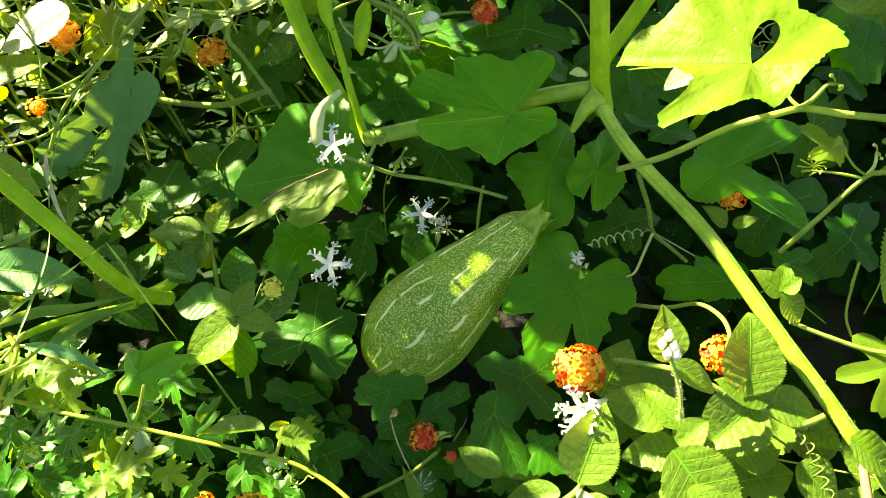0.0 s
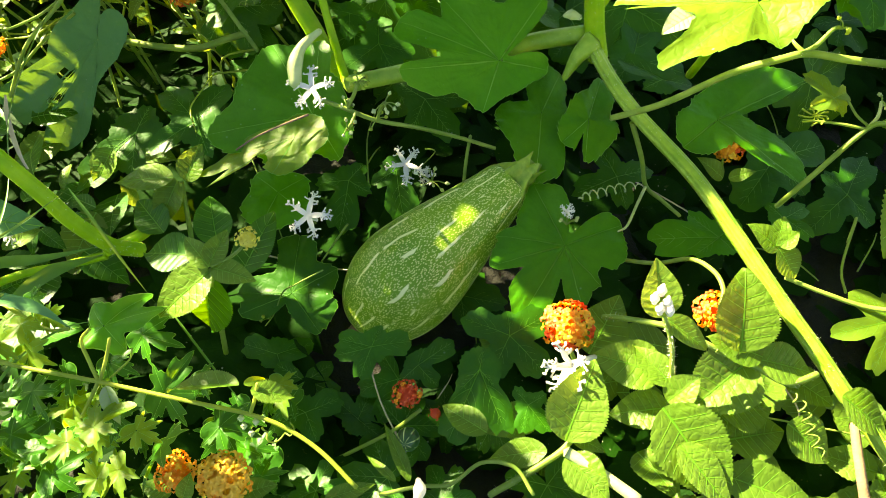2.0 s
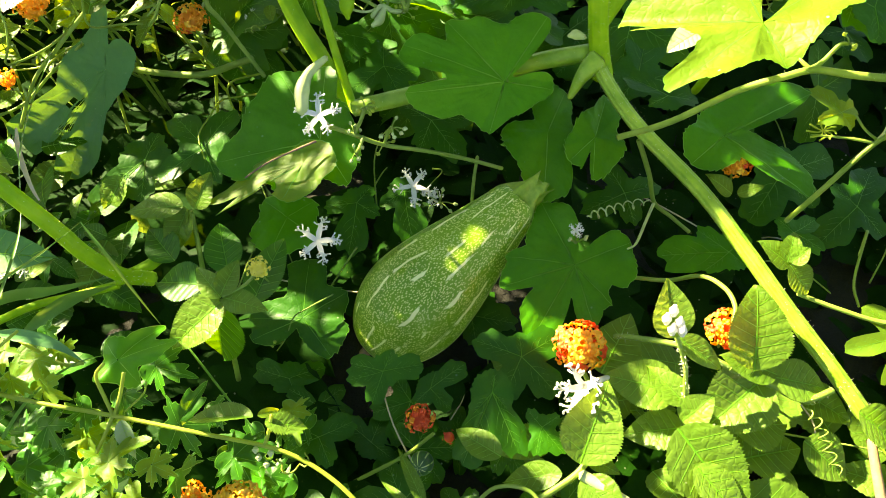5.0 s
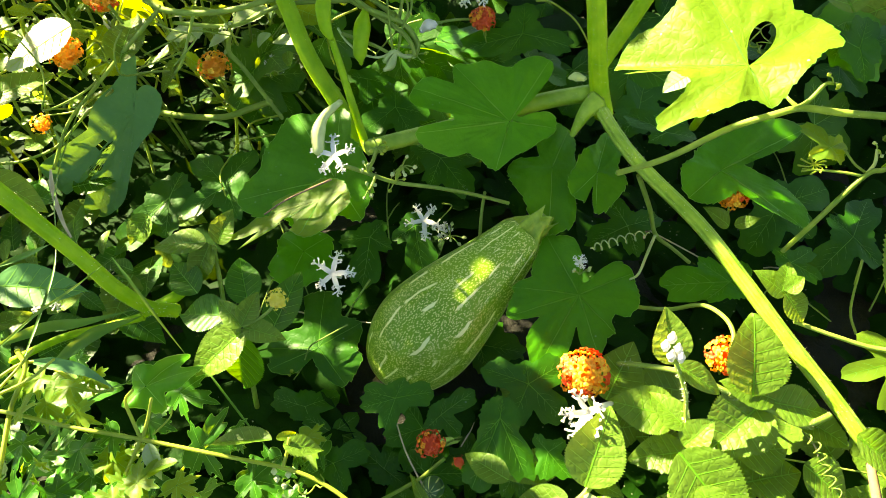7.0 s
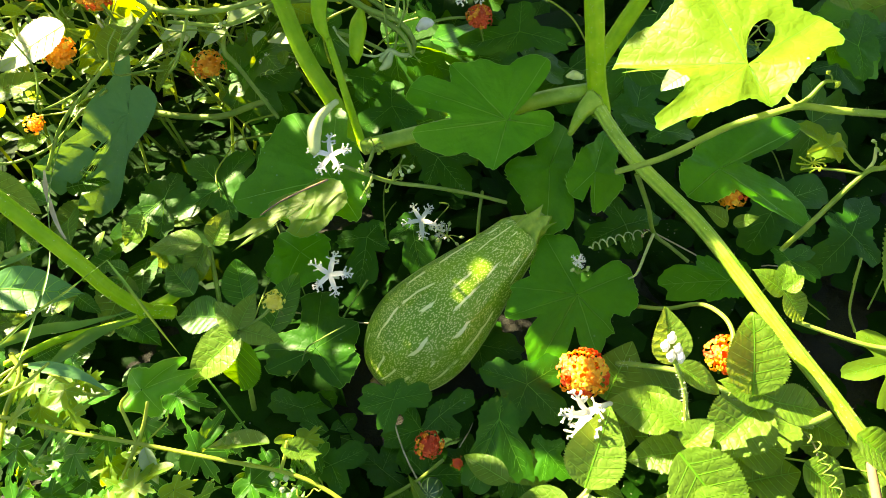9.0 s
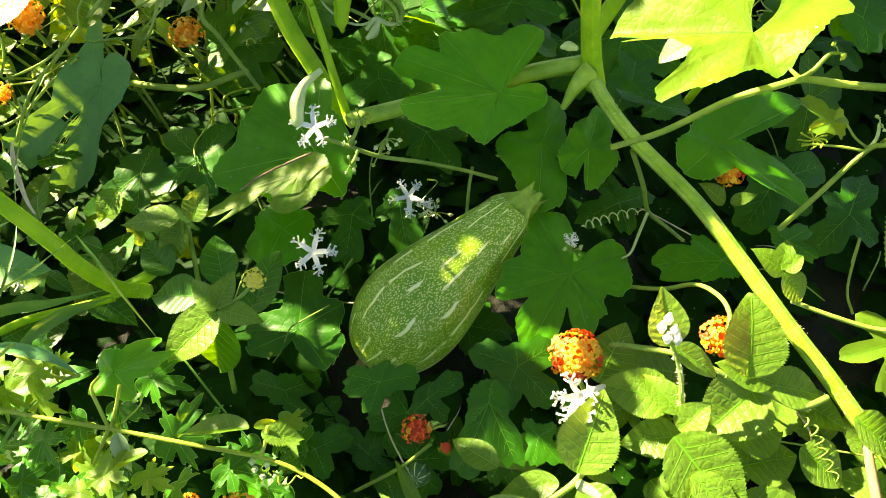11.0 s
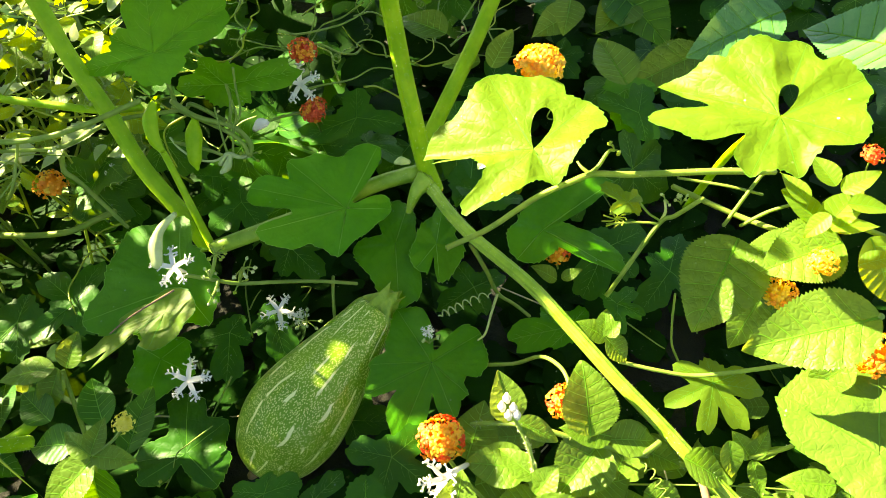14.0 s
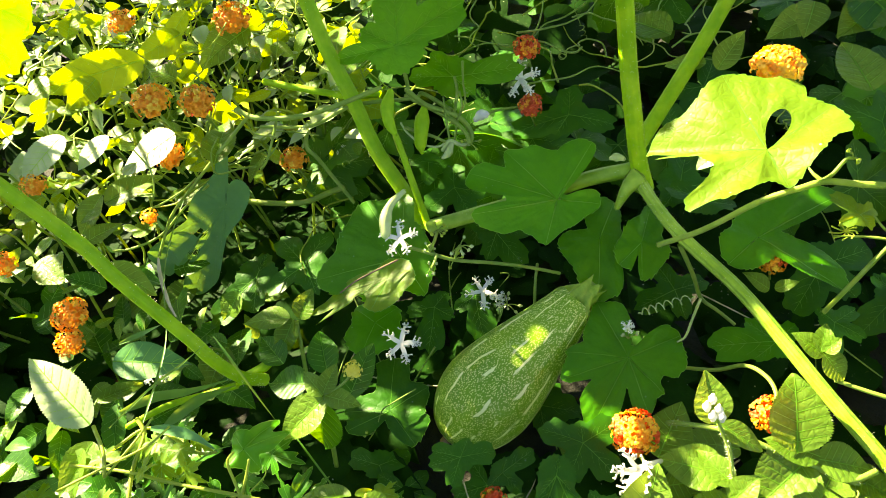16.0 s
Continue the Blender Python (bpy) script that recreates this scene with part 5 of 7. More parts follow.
bud(gourd, "pod", [(-0.073, 0.5863, 0.2879), (-0.0772, 0.5711, 0.2754), (-0.0807, 0.5572, 0.2576), (-0.08, 0.5493, 0.2491)], (0.003, 0.0085, 0.007, 0.002), M_STEM, label="small green gourd")
stem(gourd, "vine_stem", [(0.0396, 0.3864, 0.1192), (0.0341, 0.4038, 0.1438), (0.0356, 0.4236, 0.1639), (0.0391, 0.4385, 0.1806)], 0.0018, 0.0016)
lobed_leaf(gourd, (-0.0868, 0.6236, 0.1659), (-0.6, 13.5, -88.6), [(0, 0.0306, 30), (-109, 0.0275, 30), (74, 0.0336, 30)], 180, mat=M_GOURD_SHADE_LEAF, gap=0)
lobed_leaf(gourd, (-0.0521, 0.5669, 0.1744), (-11.3, 7.5, -143), [(-0, 0.0458, 30), (130, 0.0378, 30), (-127, 0.0369, 34), (80, 0.0404, 30)], 180, mat=M_GOURD_SHADE_LEAF, gap=0)
lobed_leaf(gourd, (-0.0037, 0.5003, 0.1635), (-6.4, -6, 143.9), [(0, 0.0370, 28), (161, 0.0506, 28), (-135, 0.0423, 28), (107, 0.0366, 26)], 180, mat=M_GOURD_SHADE_LEAF, gap=0)
lobed_leaf(gourd, (0.3368, 0.4382, 0.1528), (-6.2, 6.3, -128.3), [(-0, 0.0638, 30), (70, 0.0459, 30), (147, 0.0596, 30)], 180, mat=M_GOURD_SHADE_LEAF, gap=0)
lobed_leaf(gourd, (0.3983, 0.3977, 0.148), (-7.3, 4.9, -140.1), [(0, 0.0556, 28), (81, 0.0360, 30), (-164, 0.0534, 30), (-99, 0.0299, 30)], 180, mat=M_GOURD_SHADE_LEAF, gap=0)
lobed_leaf(gourd, (0.2077, 0.5437, 0.1798), (-6.1, 6.4, -127.3), [(0, 0.0363, 28), (110, 0.0538, 28), (-162, 0.0651, 30)], 180, mat=M_GOURD_SHADE_LEAF, gap=0)
lobed_leaf(gourd, (0.2246, 0.4977, 0.1961), (-3.8, -10, 145.7), [(-0, 0.0456, 26), (-148, 0.0322, 26), (65, 0.0223, 24)], 180, mat=M_GOURD_SHADE_LEAF, gap=0)
lobed_leaf(gourd, (0.1879, 0.4337, 0.1266), (-8.4, 2.6, -156.3), [(-0, 0.0471, 30), (78, 0.0335, 30), (175, 0.0393, 30), (-92, 0.0367, 30)], 180, mat=M_GOURD_SHADE_LEAF, gap=0)
lobed_leaf(gourd, (0.0331, 0.3354, 0.0586), (5.5, -6.9, 58), [(0, 0.0363, 34), (-67, 0.0469, 34), (-140, 0.0305, 34)], 180, mat=M_GOURD_SHADE_LEAF, gap=0)
lobed_leaf(gourd, (-0.1078, 0.2108, 0.0699), (-7.6, -4.4, 156.8), [(0, 0.0263, 30), (-131, 0.0341, 34), (138, 0.0275, 34), (49, 0.0334, 30)], 180, mat=M_GOURD_SHADE_LEAF, gap=0)
lobed_leaf(gourd, (-0.0631, 0.2124, 0.0461), (-6.3, -6.1, 142.6), [(0, 0.0350, 30), (-178, 0.0267, 30), (-74, 0.0282, 30)], 180, mat=M_GOURD_SHADE_LEAF, gap=0)
lobed_leaf(gourd, (-0.1411, 0.2694, 0.0628), (-7.9, -3.7, 161.4), [(-0, 0.0362, 30), (-143, 0.0343, 30), (134, 0.0303, 30)], 180, mat=M_GOURD_SHADE_LEAF, gap=0)
# small lit spot below the big leaf, its sunlight put into the colour
ovate_leaf(gourd, (0.2174, 0.469, 0.2983), (0.1898, 0.4574, 0.2904), (-0.32, -0.14, 0.94), 0.75, mat=M_PALE_GLARE_LEAF, name="leaf", label="pale young leaf")
striped_fruit(gourd, (-0.0152, 0.1754, 0.1084), 0.0115)
stem(gourd, "bud_stalk", [(0.3095, 0.3904, 0.2638), (0.317, 0.3889, 0.2651), (0.3176, 0.3849, 0.266)], 0.0005, 0.0009, mat=M_YSTEM, sides=5)
stem(gourd, "bud_stalk", [(0.3095, 0.3904, 0.2638), (0.3154, 0.3867, 0.2636), (0.3124, 0.3815, 0.2636)], 0.0005, 0.0009, mat=M_YSTEM, sides=5)
stem(gourd, "bud_stalk", [(0.3095, 0.3904, 0.2638), (0.3114, 0.3856, 0.2628), (0.3042, 0.3806, 0.263)], 0.0005, 0.0009, mat=M_YSTEM, sides=5)
stem(gourd, "bud_stalk", [(0.3095, 0.3904, 0.2638), (0.307, 0.386, 0.2632), (0.2969, 0.3827, 0.2646)], 0.0005, 0.0009, mat=M_YSTEM, sides=5)
stem(gourd, "bud_stalk", [(0.3095, 0.3904, 0.2638), (0.3041, 0.3879, 0.2645), (0.2938, 0.3869, 0.2676)], 0.0005, 0.0009, mat=M_YSTEM, sides=5)
stem(gourd, "bud_stalk", [(0.3095, 0.3904, 0.2638), (0.3042, 0.3903, 0.2662), (0.2964, 0.3911, 0.2706)], 0.0005, 0.0009, mat=M_YSTEM, sides=5)
stem(gourd, "bud_stalk", [(0.3095, 0.3904, 0.2638), (0.3072, 0.3921, 0.2674), (0.3036, 0.3934, 0.2721)], 0.0005, 0.0009, mat=M_YSTEM, sides=5)
stem(gourd, "bud_stalk", [(0.3095, 0.3904, 0.2638), (0.3117, 0.3924, 0.2676), (0.3118, 0.3927, 0.2715)], 0.0005, 0.0009, mat=M_YSTEM, sides=5)
stem(gourd, "bud_stalk", [(0.3095, 0.3904, 0.2638), (0.3155, 0.3911, 0.2667), (0.3173, 0.3893, 0.2691)], 0.0005, 0.0009, mat=M_YSTEM, sides=5)


def bud_spray(plant, at, count, reach, seed, mat):
    """A loose spray of small buds, each on its own short stalk."""
    rnd = random.Random(seed)
    at = Vector(at)
    for _ in range(count):
        d = Vector((rnd.gauss(0, 1), rnd.gauss(-0.2, 1), rnd.gauss(0.5, 0.6))).normalized() * reach * rnd.uniform(0.6, 1.1)
        stem(plant, "bud_stalk", [at, at + d * 0.5 + Vector((0, 0, 0.0015)), at + d], 0.0006, 0.0006, M_THIN, sides=5, steps=3)
        bud(plant, "flower_bud", [at + d, at + d * 1.2, at + d * 1.4], (0.0008, rnd.uniform(0.0014, 0.0022), 0.0009), mat)


for n, (place, count, reach) in enumerate((((-0.0561, 0.4136, 0.2718), 6, 0.008), ((-0.0647, 0.3831, 0.2503), 4, 0.008), ((-0.0358, 0.4058, 0.2562), 6, 0.010), ((-0.0427, 0.4013, 0.2409), 4, 0.009), ((-0.0661, 0.4042, 0.2535), 5, 0.007), ((0.004, 0.418, 0.137), 7, 0.014), ((0.2986, 0.406, 0.3386), 5, 0.008), ((0.3523, 0.3884, 0.2828), 4, 0.006), ((0.1224, 0.350, 0.165), 5, 0.010), ((-0.0264, 0.5557, 0.2519), 6, 0.010), ((-0.204, 0.5763, 0.2783), 5, 0.010), ((0.374, 0.392, 0.268), 6, 0.009), ((-0.143, 0.288, 0.100), 5, 0.011))):
    bud_spray(gourd, place, count, reach, n, M_PALE if n % 3 else M_YSTEM)


# ---- the lantana beside the fruit ----

bush = thing("lantana_shrub", (0.2482, 0.2173, 0), "lantana shrub with rough toothed leaves and orange-red flower heads", "shrub", "lantana shrubs")
flower_head(bush, (0.1149, 0.2526, 0.1609), (0.02, -0.15, 0.99), 0.0205, [0, 0, 1], [1, 2, 2], count=34, label="orange-red flower head with a yellow middle")

coral = thing("lantana_shrub", (-0.0138, 0.2085, 0), "low lantana with loose coral-red flower heads in the shade", "shrub", "lantana shrubs")
flower_head(coral, (-0.0157, 0.1996, 0.1469), (0.02, -0.15, 0.99), 0.0116, [2, 2, 1], [2], count=17, label="loose coral-red flower head", flat=0.5)
flower_head(coral, (0.0071, 0.1879, 0.1359), (0.02, -0.15, 0.99), 0.0060, [2], [2], count=4, flat=0.5)
flower_head(bush, (0.2646, 0.4068, 0.2048), (0.02, -0.15, 0.99), 0.0140, [1, 1, 0], [1, 2], count=20, label="dull orange fading flower head")
flower_head(bush, (0.2286, 0.2577, 0.1793), (0.02, -0.15, 0.99), 0.0159, [0, 1], [2, 1], count=24)

low = thing("lantana_shrub", (-0.1684, 0.1287, 0), "low lantana with golden orange flower heads", "shrub", "lantana shrubs")
flower_head(low, (-0.1356, 0.1235, 0.1938), (-0.03, -0.08, 1), 0.0173, [0, 0], [0, 1], count=34, label="golden orange flower head")
flower_head(low, (-0.1762, 0.1325, 0.1711), (-0.03, -0.08, 1), 0.0139, [1, 0], [1], count=26, label="orange flower head")
ovate_leaf(bush, (0.1005, 0.1545, 0.1749), (0.1221, 0.2025, 0.2087), (-0.08, -0.32, 0.95), 0.71, label="rough toothed leaf")
ovate_leaf(bush, (0.1366, 0.2416, 0.1309), (0.1616, 0.2787, 0.1642), (0.11, -0.23, 0.97), 0.82)
ovate_leaf(bush, (0.1686, 0.2293, 0.2248), (0.1644, 0.2601, 0.2552), (0.02, -0.23, 0.97), 0.71)
ovate_leaf(bush, (0.2396, 0.2199, 0.1855), (0.2477, 0.2735, 0.2209), (0.11, -0.32, 0.94), 0.82)
ovate_leaf(bush, (0.2506, 0.2182, 0.1756), (0.2009, 0.1809, 0.162), (0.02, -0.23, 0.97), 0.82, fold=0.4)
ovate_leaf(bush, (0.256, 0.2169, 0.1783), (0.3029, 0.2097, 0.1728), (0.02, -0.15, 0.99), 0.67)
ovate_leaf(bush, (0.2592, 0.2184, 0.1793), (0.2164, 0.2291, 0.196), (0.02, -0.15, 0.99), 0.57)
ovate_leaf(bush, (0.1743, 0.1778, 0.1798), (0.2175, 0.1131, 0.1656), (-0.12, -0.24, 0.96), 0.71)
ovate_leaf(bush, (0.183, 0.1513, 0.1758), (0.2161, 0.1062, 0.1731), (0.25, -0.24, 0.94), 0.57)
ovate_leaf(bush, (0.2173, 0.1357, 0.1558), (0.2869, 0.1076, 0.1644), (-0.03, 0, 1), 0.48)
ovate_leaf(bush, (0.1811, 0.1853, 0.1728), (0.2018, 0.1975, 0.1924), (-0.03, -0.16, 0.99), 0.80)
ovate_leaf(bush, (0.2344, 0.1657, 0.1394), (0.2817, 0.1728, 0.145), (-0.03, -0.08, 1), 0.82)
ovate_leaf(bush, (0.279, 0.175, 0.1521), (0.3125, 0.1478, 0.1427), (-0.03, -0.08, 1), 0.82)
ovate_leaf(bush, (0.2845, 0.2134, 0.1578), (0.3203, 0.1891, 0.156), (-0.03, -0.08, 1), 0.69)
ovate_leaf(bush, (0.3185, 0.1913, 0.1689), (0.3567, 0.1656, 0.1547), (-0.03, -0.08, 1), 0.69)
ovate_leaf(bush, (0.1746, 0.2328, 0.2174), (0.2066, 0.2121, 0.2085), (0.02, -0.23, 0.97), 0.48, fold=0.5)
ovate_leaf(bush, (0.181, 0.2062, 0.1739), (0.1301, 0.2244, 0.1751), (0.02, -0.15, 0.99), 0.71)
ovate_leaf(bush, (0.1872, 0.1849, 0.1588), (0.1427, 0.1852, 0.1472), (0.02, -0.08, 1), 0.69)
ovate_leaf(bush, (0.1842, 0.1959, 0.1789), (0.1592, 0.2254, 0.1878), (0.02, -0.15, 0.99), 0.57)
ovate_leaf(bush, (0.2252, 0.1844, 0.1581), (0.2748, 0.1909, 0.1499), (0.02, -0.08, 1), 0.80)
ovate_leaf(bush, (0.2753, 0.2938, 0.2166), (0.2506, 0.3071, 0.2324), (0.02, -0.23, 0.97), 0.69)
ovate_leaf(bush, (0.273, 0.2931, 0.2223), (0.2866, 0.2995, 0.2328), (0.02, -0.23, 0.97), 0.80)
ovate_leaf(bush, (0.2729, 0.2912, 0.2209), (0.2897, 0.2717, 0.2069), (0.02, -0.15, 0.99), 0.80)
ovate_leaf(bush, (0.2707, 0.2931, 0.2223), (0.2805, 0.3155, 0.2319), (0.01, -0.32, 0.95), 0.69)
ovate_leaf(bush, (0.2569, 0.3784, 0.197), (0.2331, 0.387, 0.2156), (0.02, -0.23, 0.97), 0.57)
ovate_leaf(bush, (0.262, 0.3783, 0.1969), (0.2807, 0.3782, 0.2089), (0.02, -0.23, 0.97), 0.57)
ovate_leaf(coral, (0.0444, 0.1624, 0.1689), (0.0107, 0.1872, 0.1623), (0.02, -0.15, 0.99), 0.5)
ovate_leaf(coral, (0.0893, 0.1512, 0.1613), (0.0442, 0.1534, 0.1378), (-0.03, 0, 1), 0.42)
ovate_leaf(bush, (0.1015, 0.145, 0.1696), (0.1282, 0.1134, 0.1747), (-0.03, -0.08, 1), 0.69)
ovate_leaf(bush, (0.1075, 0.1616, 0.168), (0.1293, 0.1482, 0.1723), (-0.03, -0.08, 1), 0.57)
ovate_leaf(coral, (0.0956, 0.1916, 0.1273), (0.0428, 0.1835, 0.1092), (-0.03, -0.08, 1), 0.5)
ovate_leaf(low, (-0.166, 0.1134, 0.1774), (-0.1598, 0.1266, 0.1914), (0.07, -0.25, 0.97), 0.6)
ovate_leaf(low, (-0.1314, 0.1185, 0.1699), (-0.1048, 0.1249, 0.1745), (-0.03, -0.08, 1), 0.6)
ovate_leaf(low, (-0.1811, 0.121, 0.1582), (-0.2045, 0.1279, 0.1616), (-0.03, -0.08, 1), 0.6)
stem(low, "twig", [(-0.1365, 0.1185, 0.1872), (-0.14, 0.1107, 0.1533), (-0.1496, 0.0968, 0.098)], 0.002, 0.0025)
stem(low, "twig", [(-0.1765, 0.1272, 0.1644), (-0.1649, 0.1128, 0.1421), (-0.1496, 0.0968, 0.098)], 0.002, 0.0025)
ovate_leaf(low, (-0.0688, 0.1127, 0.18), (-0.0353, 0.1221, 0.1866), (-0.03, -0.08, 1), 0.35)
ovate_leaf(coral, (-0.0126, 0.1375, 0.1266), (-0.0326, 0.1806, 0.1401), (0.26, -0.32, 0.91), 0.22)
ovate_leaf(coral, (-0.0227, 0.1352, 0.1366), (-0.0466, 0.1558, 0.1365), (0.26, -0.32, 0.91), 0.22)
stem(bush, "twig", [(0.1872, 0.1849, 0.1588), (0.184, 0.2031, 0.184), (0.1802, 0.2169, 0.2061), (0.1711, 0.2315, 0.225)], 0.002, 0.0018, hairs=160)
stem(bush, "twig", [(0.2217, 0.2228, 0.1853), (0.255, 0.2145, 0.1729), (0.2843, 0.2049, 0.1597), (0.3316, 0.1971, 0.1292)], 0.003, 0.0035, hairs=100)
stem(bush, "twig", [(0.3359, 0.1216, 0.1276), (0.3338, 0.1526, 0.1403), (0.3365, 0.1776, 0.1437)], 0.0042, 0.0036, mat=M_BROWN)
stem(bush, "twig", [(0.0478, 0.1258, 0.1331), (0.0752, 0.1374, 0.1525), (0.0965, 0.1481, 0.1654), (0.1064, 0.1567, 0.1709)], 0.0026, 0.0024, hairs=120)
stem(bush, "twig", [(0.1015, 0.1478, 0.1712), (0.1242, 0.1334, 0.1691), (0.1488, 0.1142, 0.17)], 0.0042, 0.0045, mat=M_PALE)
stem(coral, "twig", [(-0.0759, 0.1754, 0.0541), (-0.0308, 0.1865, 0.0912), (-0.0051, 0.1975, 0.1161)], 0.0018, 0.0016)
stem(coral, "twig", [(-0.0344, 0.1243, 0.1413), (-0.006, 0.1293, 0.1452), (0.0184, 0.1308, 0.1469), (0.0402, 0.1426, 0.1604), (0.0637, 0.1385, 0.1645), (0.077, 0.1202, 0.1598)], 0.0016, 0.0015)
bud(bush, "flower_bud", [(-0.0065, 0.1185, 0.1504), (-0.0046, 0.1253, 0.1545), (-0.0058, 0.1315, 0.1582)], (0.003, 0.005, 0.002), M_WHITE)
bud(bush, "flower_bud", [(0.1619, 0.2353, 0.2364), (0.1611, 0.2367, 0.2411), (0.1614, 0.2388, 0.245)], (0.002, 0.0036, 0.0015), M_WHITE)
bud(bush, "flower_bud", [(0.1671, 0.2401, 0.2397), (0.1662, 0.2414, 0.2444), (0.1665, 0.2435, 0.2483)], (0.002, 0.0036, 0.0015), M_WHITE)
bud(bush, "flower_bud", [(0.1711, 0.2332, 0.2348), (0.1702, 0.2345, 0.2395), (0.1704, 0.2367, 0.2434)], (0.002, 0.0036, 0.0015), M_WHITE)
bud(bush, "flower_bud", [(0.1659, 0.2291, 0.232), (0.1651, 0.2305, 0.2367), (0.1654, 0.2327, 0.2406)], (0.002, 0.0036, 0.0015), M_WHITE)
bud(bush, "flower_bud", [(0.1731, 0.2283, 0.2314), (0.1721, 0.2297, 0.236), (0.1724, 0.2319, 0.24)], (0.002, 0.0036, 0.0015), M_WHITE)
stem(bush, "twig", [(0.1169, 0.2466, 0.142), (0.1311, 0.2303, 0.118), (0.1527, 0.2091, 0.0906)], 0.002, 0.002)


# ---- the lantana at the edge, in the sun ----

edge = thing("lantana_shrub", (0.4339, 0.226, 0), "sunlit lantana shrub with large quilted leaves", "shrub", "lantana shrubs")
ovate_leaf(edge, (0.3966, 0.3308, 0.285), (0.342, 0.2702, 0.245), (-0.15, -0.3, 0.94), 0.80, label="broad quilted leaf, half in the sun")
ovate_leaf(edge, (0.4285, 0.2076, 0.3351), (0.3385, 0.2186, 0.3038), (-0.2, -0.35, 0.9), 0.6, label="large quilted leaf in full sun")
ovate_leaf(edge, (0.462, 0.2931, 0.31), (0.3943, 0.2904, 0.295), (-0.15, -0.25, 0.95), 0.82)
# these leaves carry the bright sun as a yellower colour
ovate_leaf(edge, (0.4659, 0.2785, 0.3324), (0.4796, 0.2329, 0.2991), (-0.21, -0.02, 0.98), 0.7, mat=M_SUNLIT_CUT_LEAF)
ovate_leaf(edge, (0.448, 0.311, 0.3165), (0.4313, 0.3459, 0.3283), (-0.21, -0.02, 0.98), 0.6, mat=M_SUNLIT_CUT_LEAF)
ovate_leaf(edge, (0.4456, 0.303, 0.3227), (0.4824, 0.3214, 0.3429), (-0.21, -0.02, 0.98), 0.6, mat=M_SUNLIT_CUT_LEAF)
ovate_leaf(edge, (0.4464, 0.2977, 0.3251), (0.4764, 0.2853, 0.3394), (-0.21, -0.02, 0.98), 0.5, mat=M_SUNLIT_CUT_LEAF)
ovate_leaf(edge, (0.4377, 0.2057, 0.2713), (0.4061, 0.1999, 0.2362), (-0.06, -0.28, 0.96), 0.6)
ovate_leaf(edge, (0.3768, 0.1802, 0.1651), (0.3653, 0.199, 0.1843), (-0.06, -0.28, 0.96), 0.62)
ovate_leaf(edge, (0.3778, 0.18, 0.1651), (0.3942, 0.1931, 0.1843), (-0.06, -0.28, 0.96), 0.55)
ovate_leaf(edge, (0.3776, 0.1788, 0.1642), (0.3781, 0.1495, 0.1542), (-0.06, -0.28, 0.96), 0.55)
ovate_leaf(edge, (0.3802, 0.1795, 0.1651), (0.4068, 0.1808, 0.1767), (-0.06, -0.28, 0.96), 0.3)
ovate_leaf(edge, (0.4324, 0.3079, 0.2223), (0.3983, 0.2778, 0.1806), (-0.04, -0.2, 0.98), 0.6)
ovate_leaf(edge, (0.4321, 0.2744, 0.2344), (0.4177, 0.3074, 0.245), (-0.04, -0.2, 0.98), 0.6)
ovate_leaf(edge, (0.356, 0.1929, 0.1844), (0.3555, 0.1657, 0.1632), (-0.04, -0.2, 0.98), 0.6)
ovate_leaf(edge, (0.4282, 0.1399, 0.1803), (0.3828, 0.1528, 0.1831), (-0.04, -0.2, 0.98), 0.5)
ovate_leaf(edge, (0.4539, 0.3094, 0.2907), (0.3962, 0.3259, 0.2688), (-0.04, -0.2, 0.98), 0.5)
ovate_leaf(edge, (0.4458, 0.3147, 0.3574), (0.4391, 0.3449, 0.3671), (-0.19, -0.09, 0.98), 0.6, mat=M_SUNLIT_CUT_LEAF)
ovate_leaf(edge, (0.4495, 0.3104, 0.3546), (0.4753, 0.3122, 0.3729), (-0.19, -0.09, 0.98), 0.6, mat=M_SUNLIT_CUT_LEAF)
ovate_leaf(edge, (0.4455, 0.2972, 0.3565), (0.4757, 0.2807, 0.3613), (-0.19, -0.09, 0.98), 0.55, mat=M_SUNLIT_CUT_LEAF)
ovate_leaf(edge, (0.438, 0.2984, 0.3435), (0.4197, 0.2943, 0.3246), (-0.19, -0.09, 0.98), 0.6, mat=M_SUNLIT_CUT_LEAF)
ovate_leaf(edge, (0.4348, 0.3199, 0.3342), (0.4249, 0.3514, 0.3443), (-0.19, -0.09, 0.98), 0.5, mat=M_SUNLIT_CUT_LEAF)
ovate_leaf(edge, (0.4396, 0.2537, 0.3345), (0.4628, 0.2496, 0.3477), (-0.19, -0.09, 0.98), 0.6, mat=M_SUNLIT_CUT_LEAF)

back = thing("lantana_shrub", (0.2704, 0.5259, 0), "lantana shrub behind the vine with a golden flower head", "shrub", "lantana shrubs")
ovate_leaf(back, (0.4426, 0.5304, 0.3332), (0.3537, 0.5211, 0.3117), (-0.04, -0.2, 0.98), 0.5)
ovate_leaf(back, (0.334, 0.4757, 0.3498), (0.3235, 0.5328, 0.3671), (-0.08, -0.36, 0.93), 0.7)
ovate_leaf(back, (0.3204, 0.5869, 0.3576), (0.2723, 0.5784, 0.3433), (-0.06, -0.28, 0.96), 0.7)
ovate_leaf(back, (0.2327, 0.576, 0.3096), (0.2564, 0.5951, 0.341), (-0.06, -0.28, 0.96), 0.6)
ovate_leaf(back, (0.2222, 0.5828, 0.3132), (0.1837, 0.5991, 0.3069), (-0.06, -0.28, 0.96), 0.55)
ovate_leaf(back, (0.3869, 0.601, 0.3536), (0.3401, 0.5693, 0.347), (-0.06, -0.28, 0.96), 0.8)
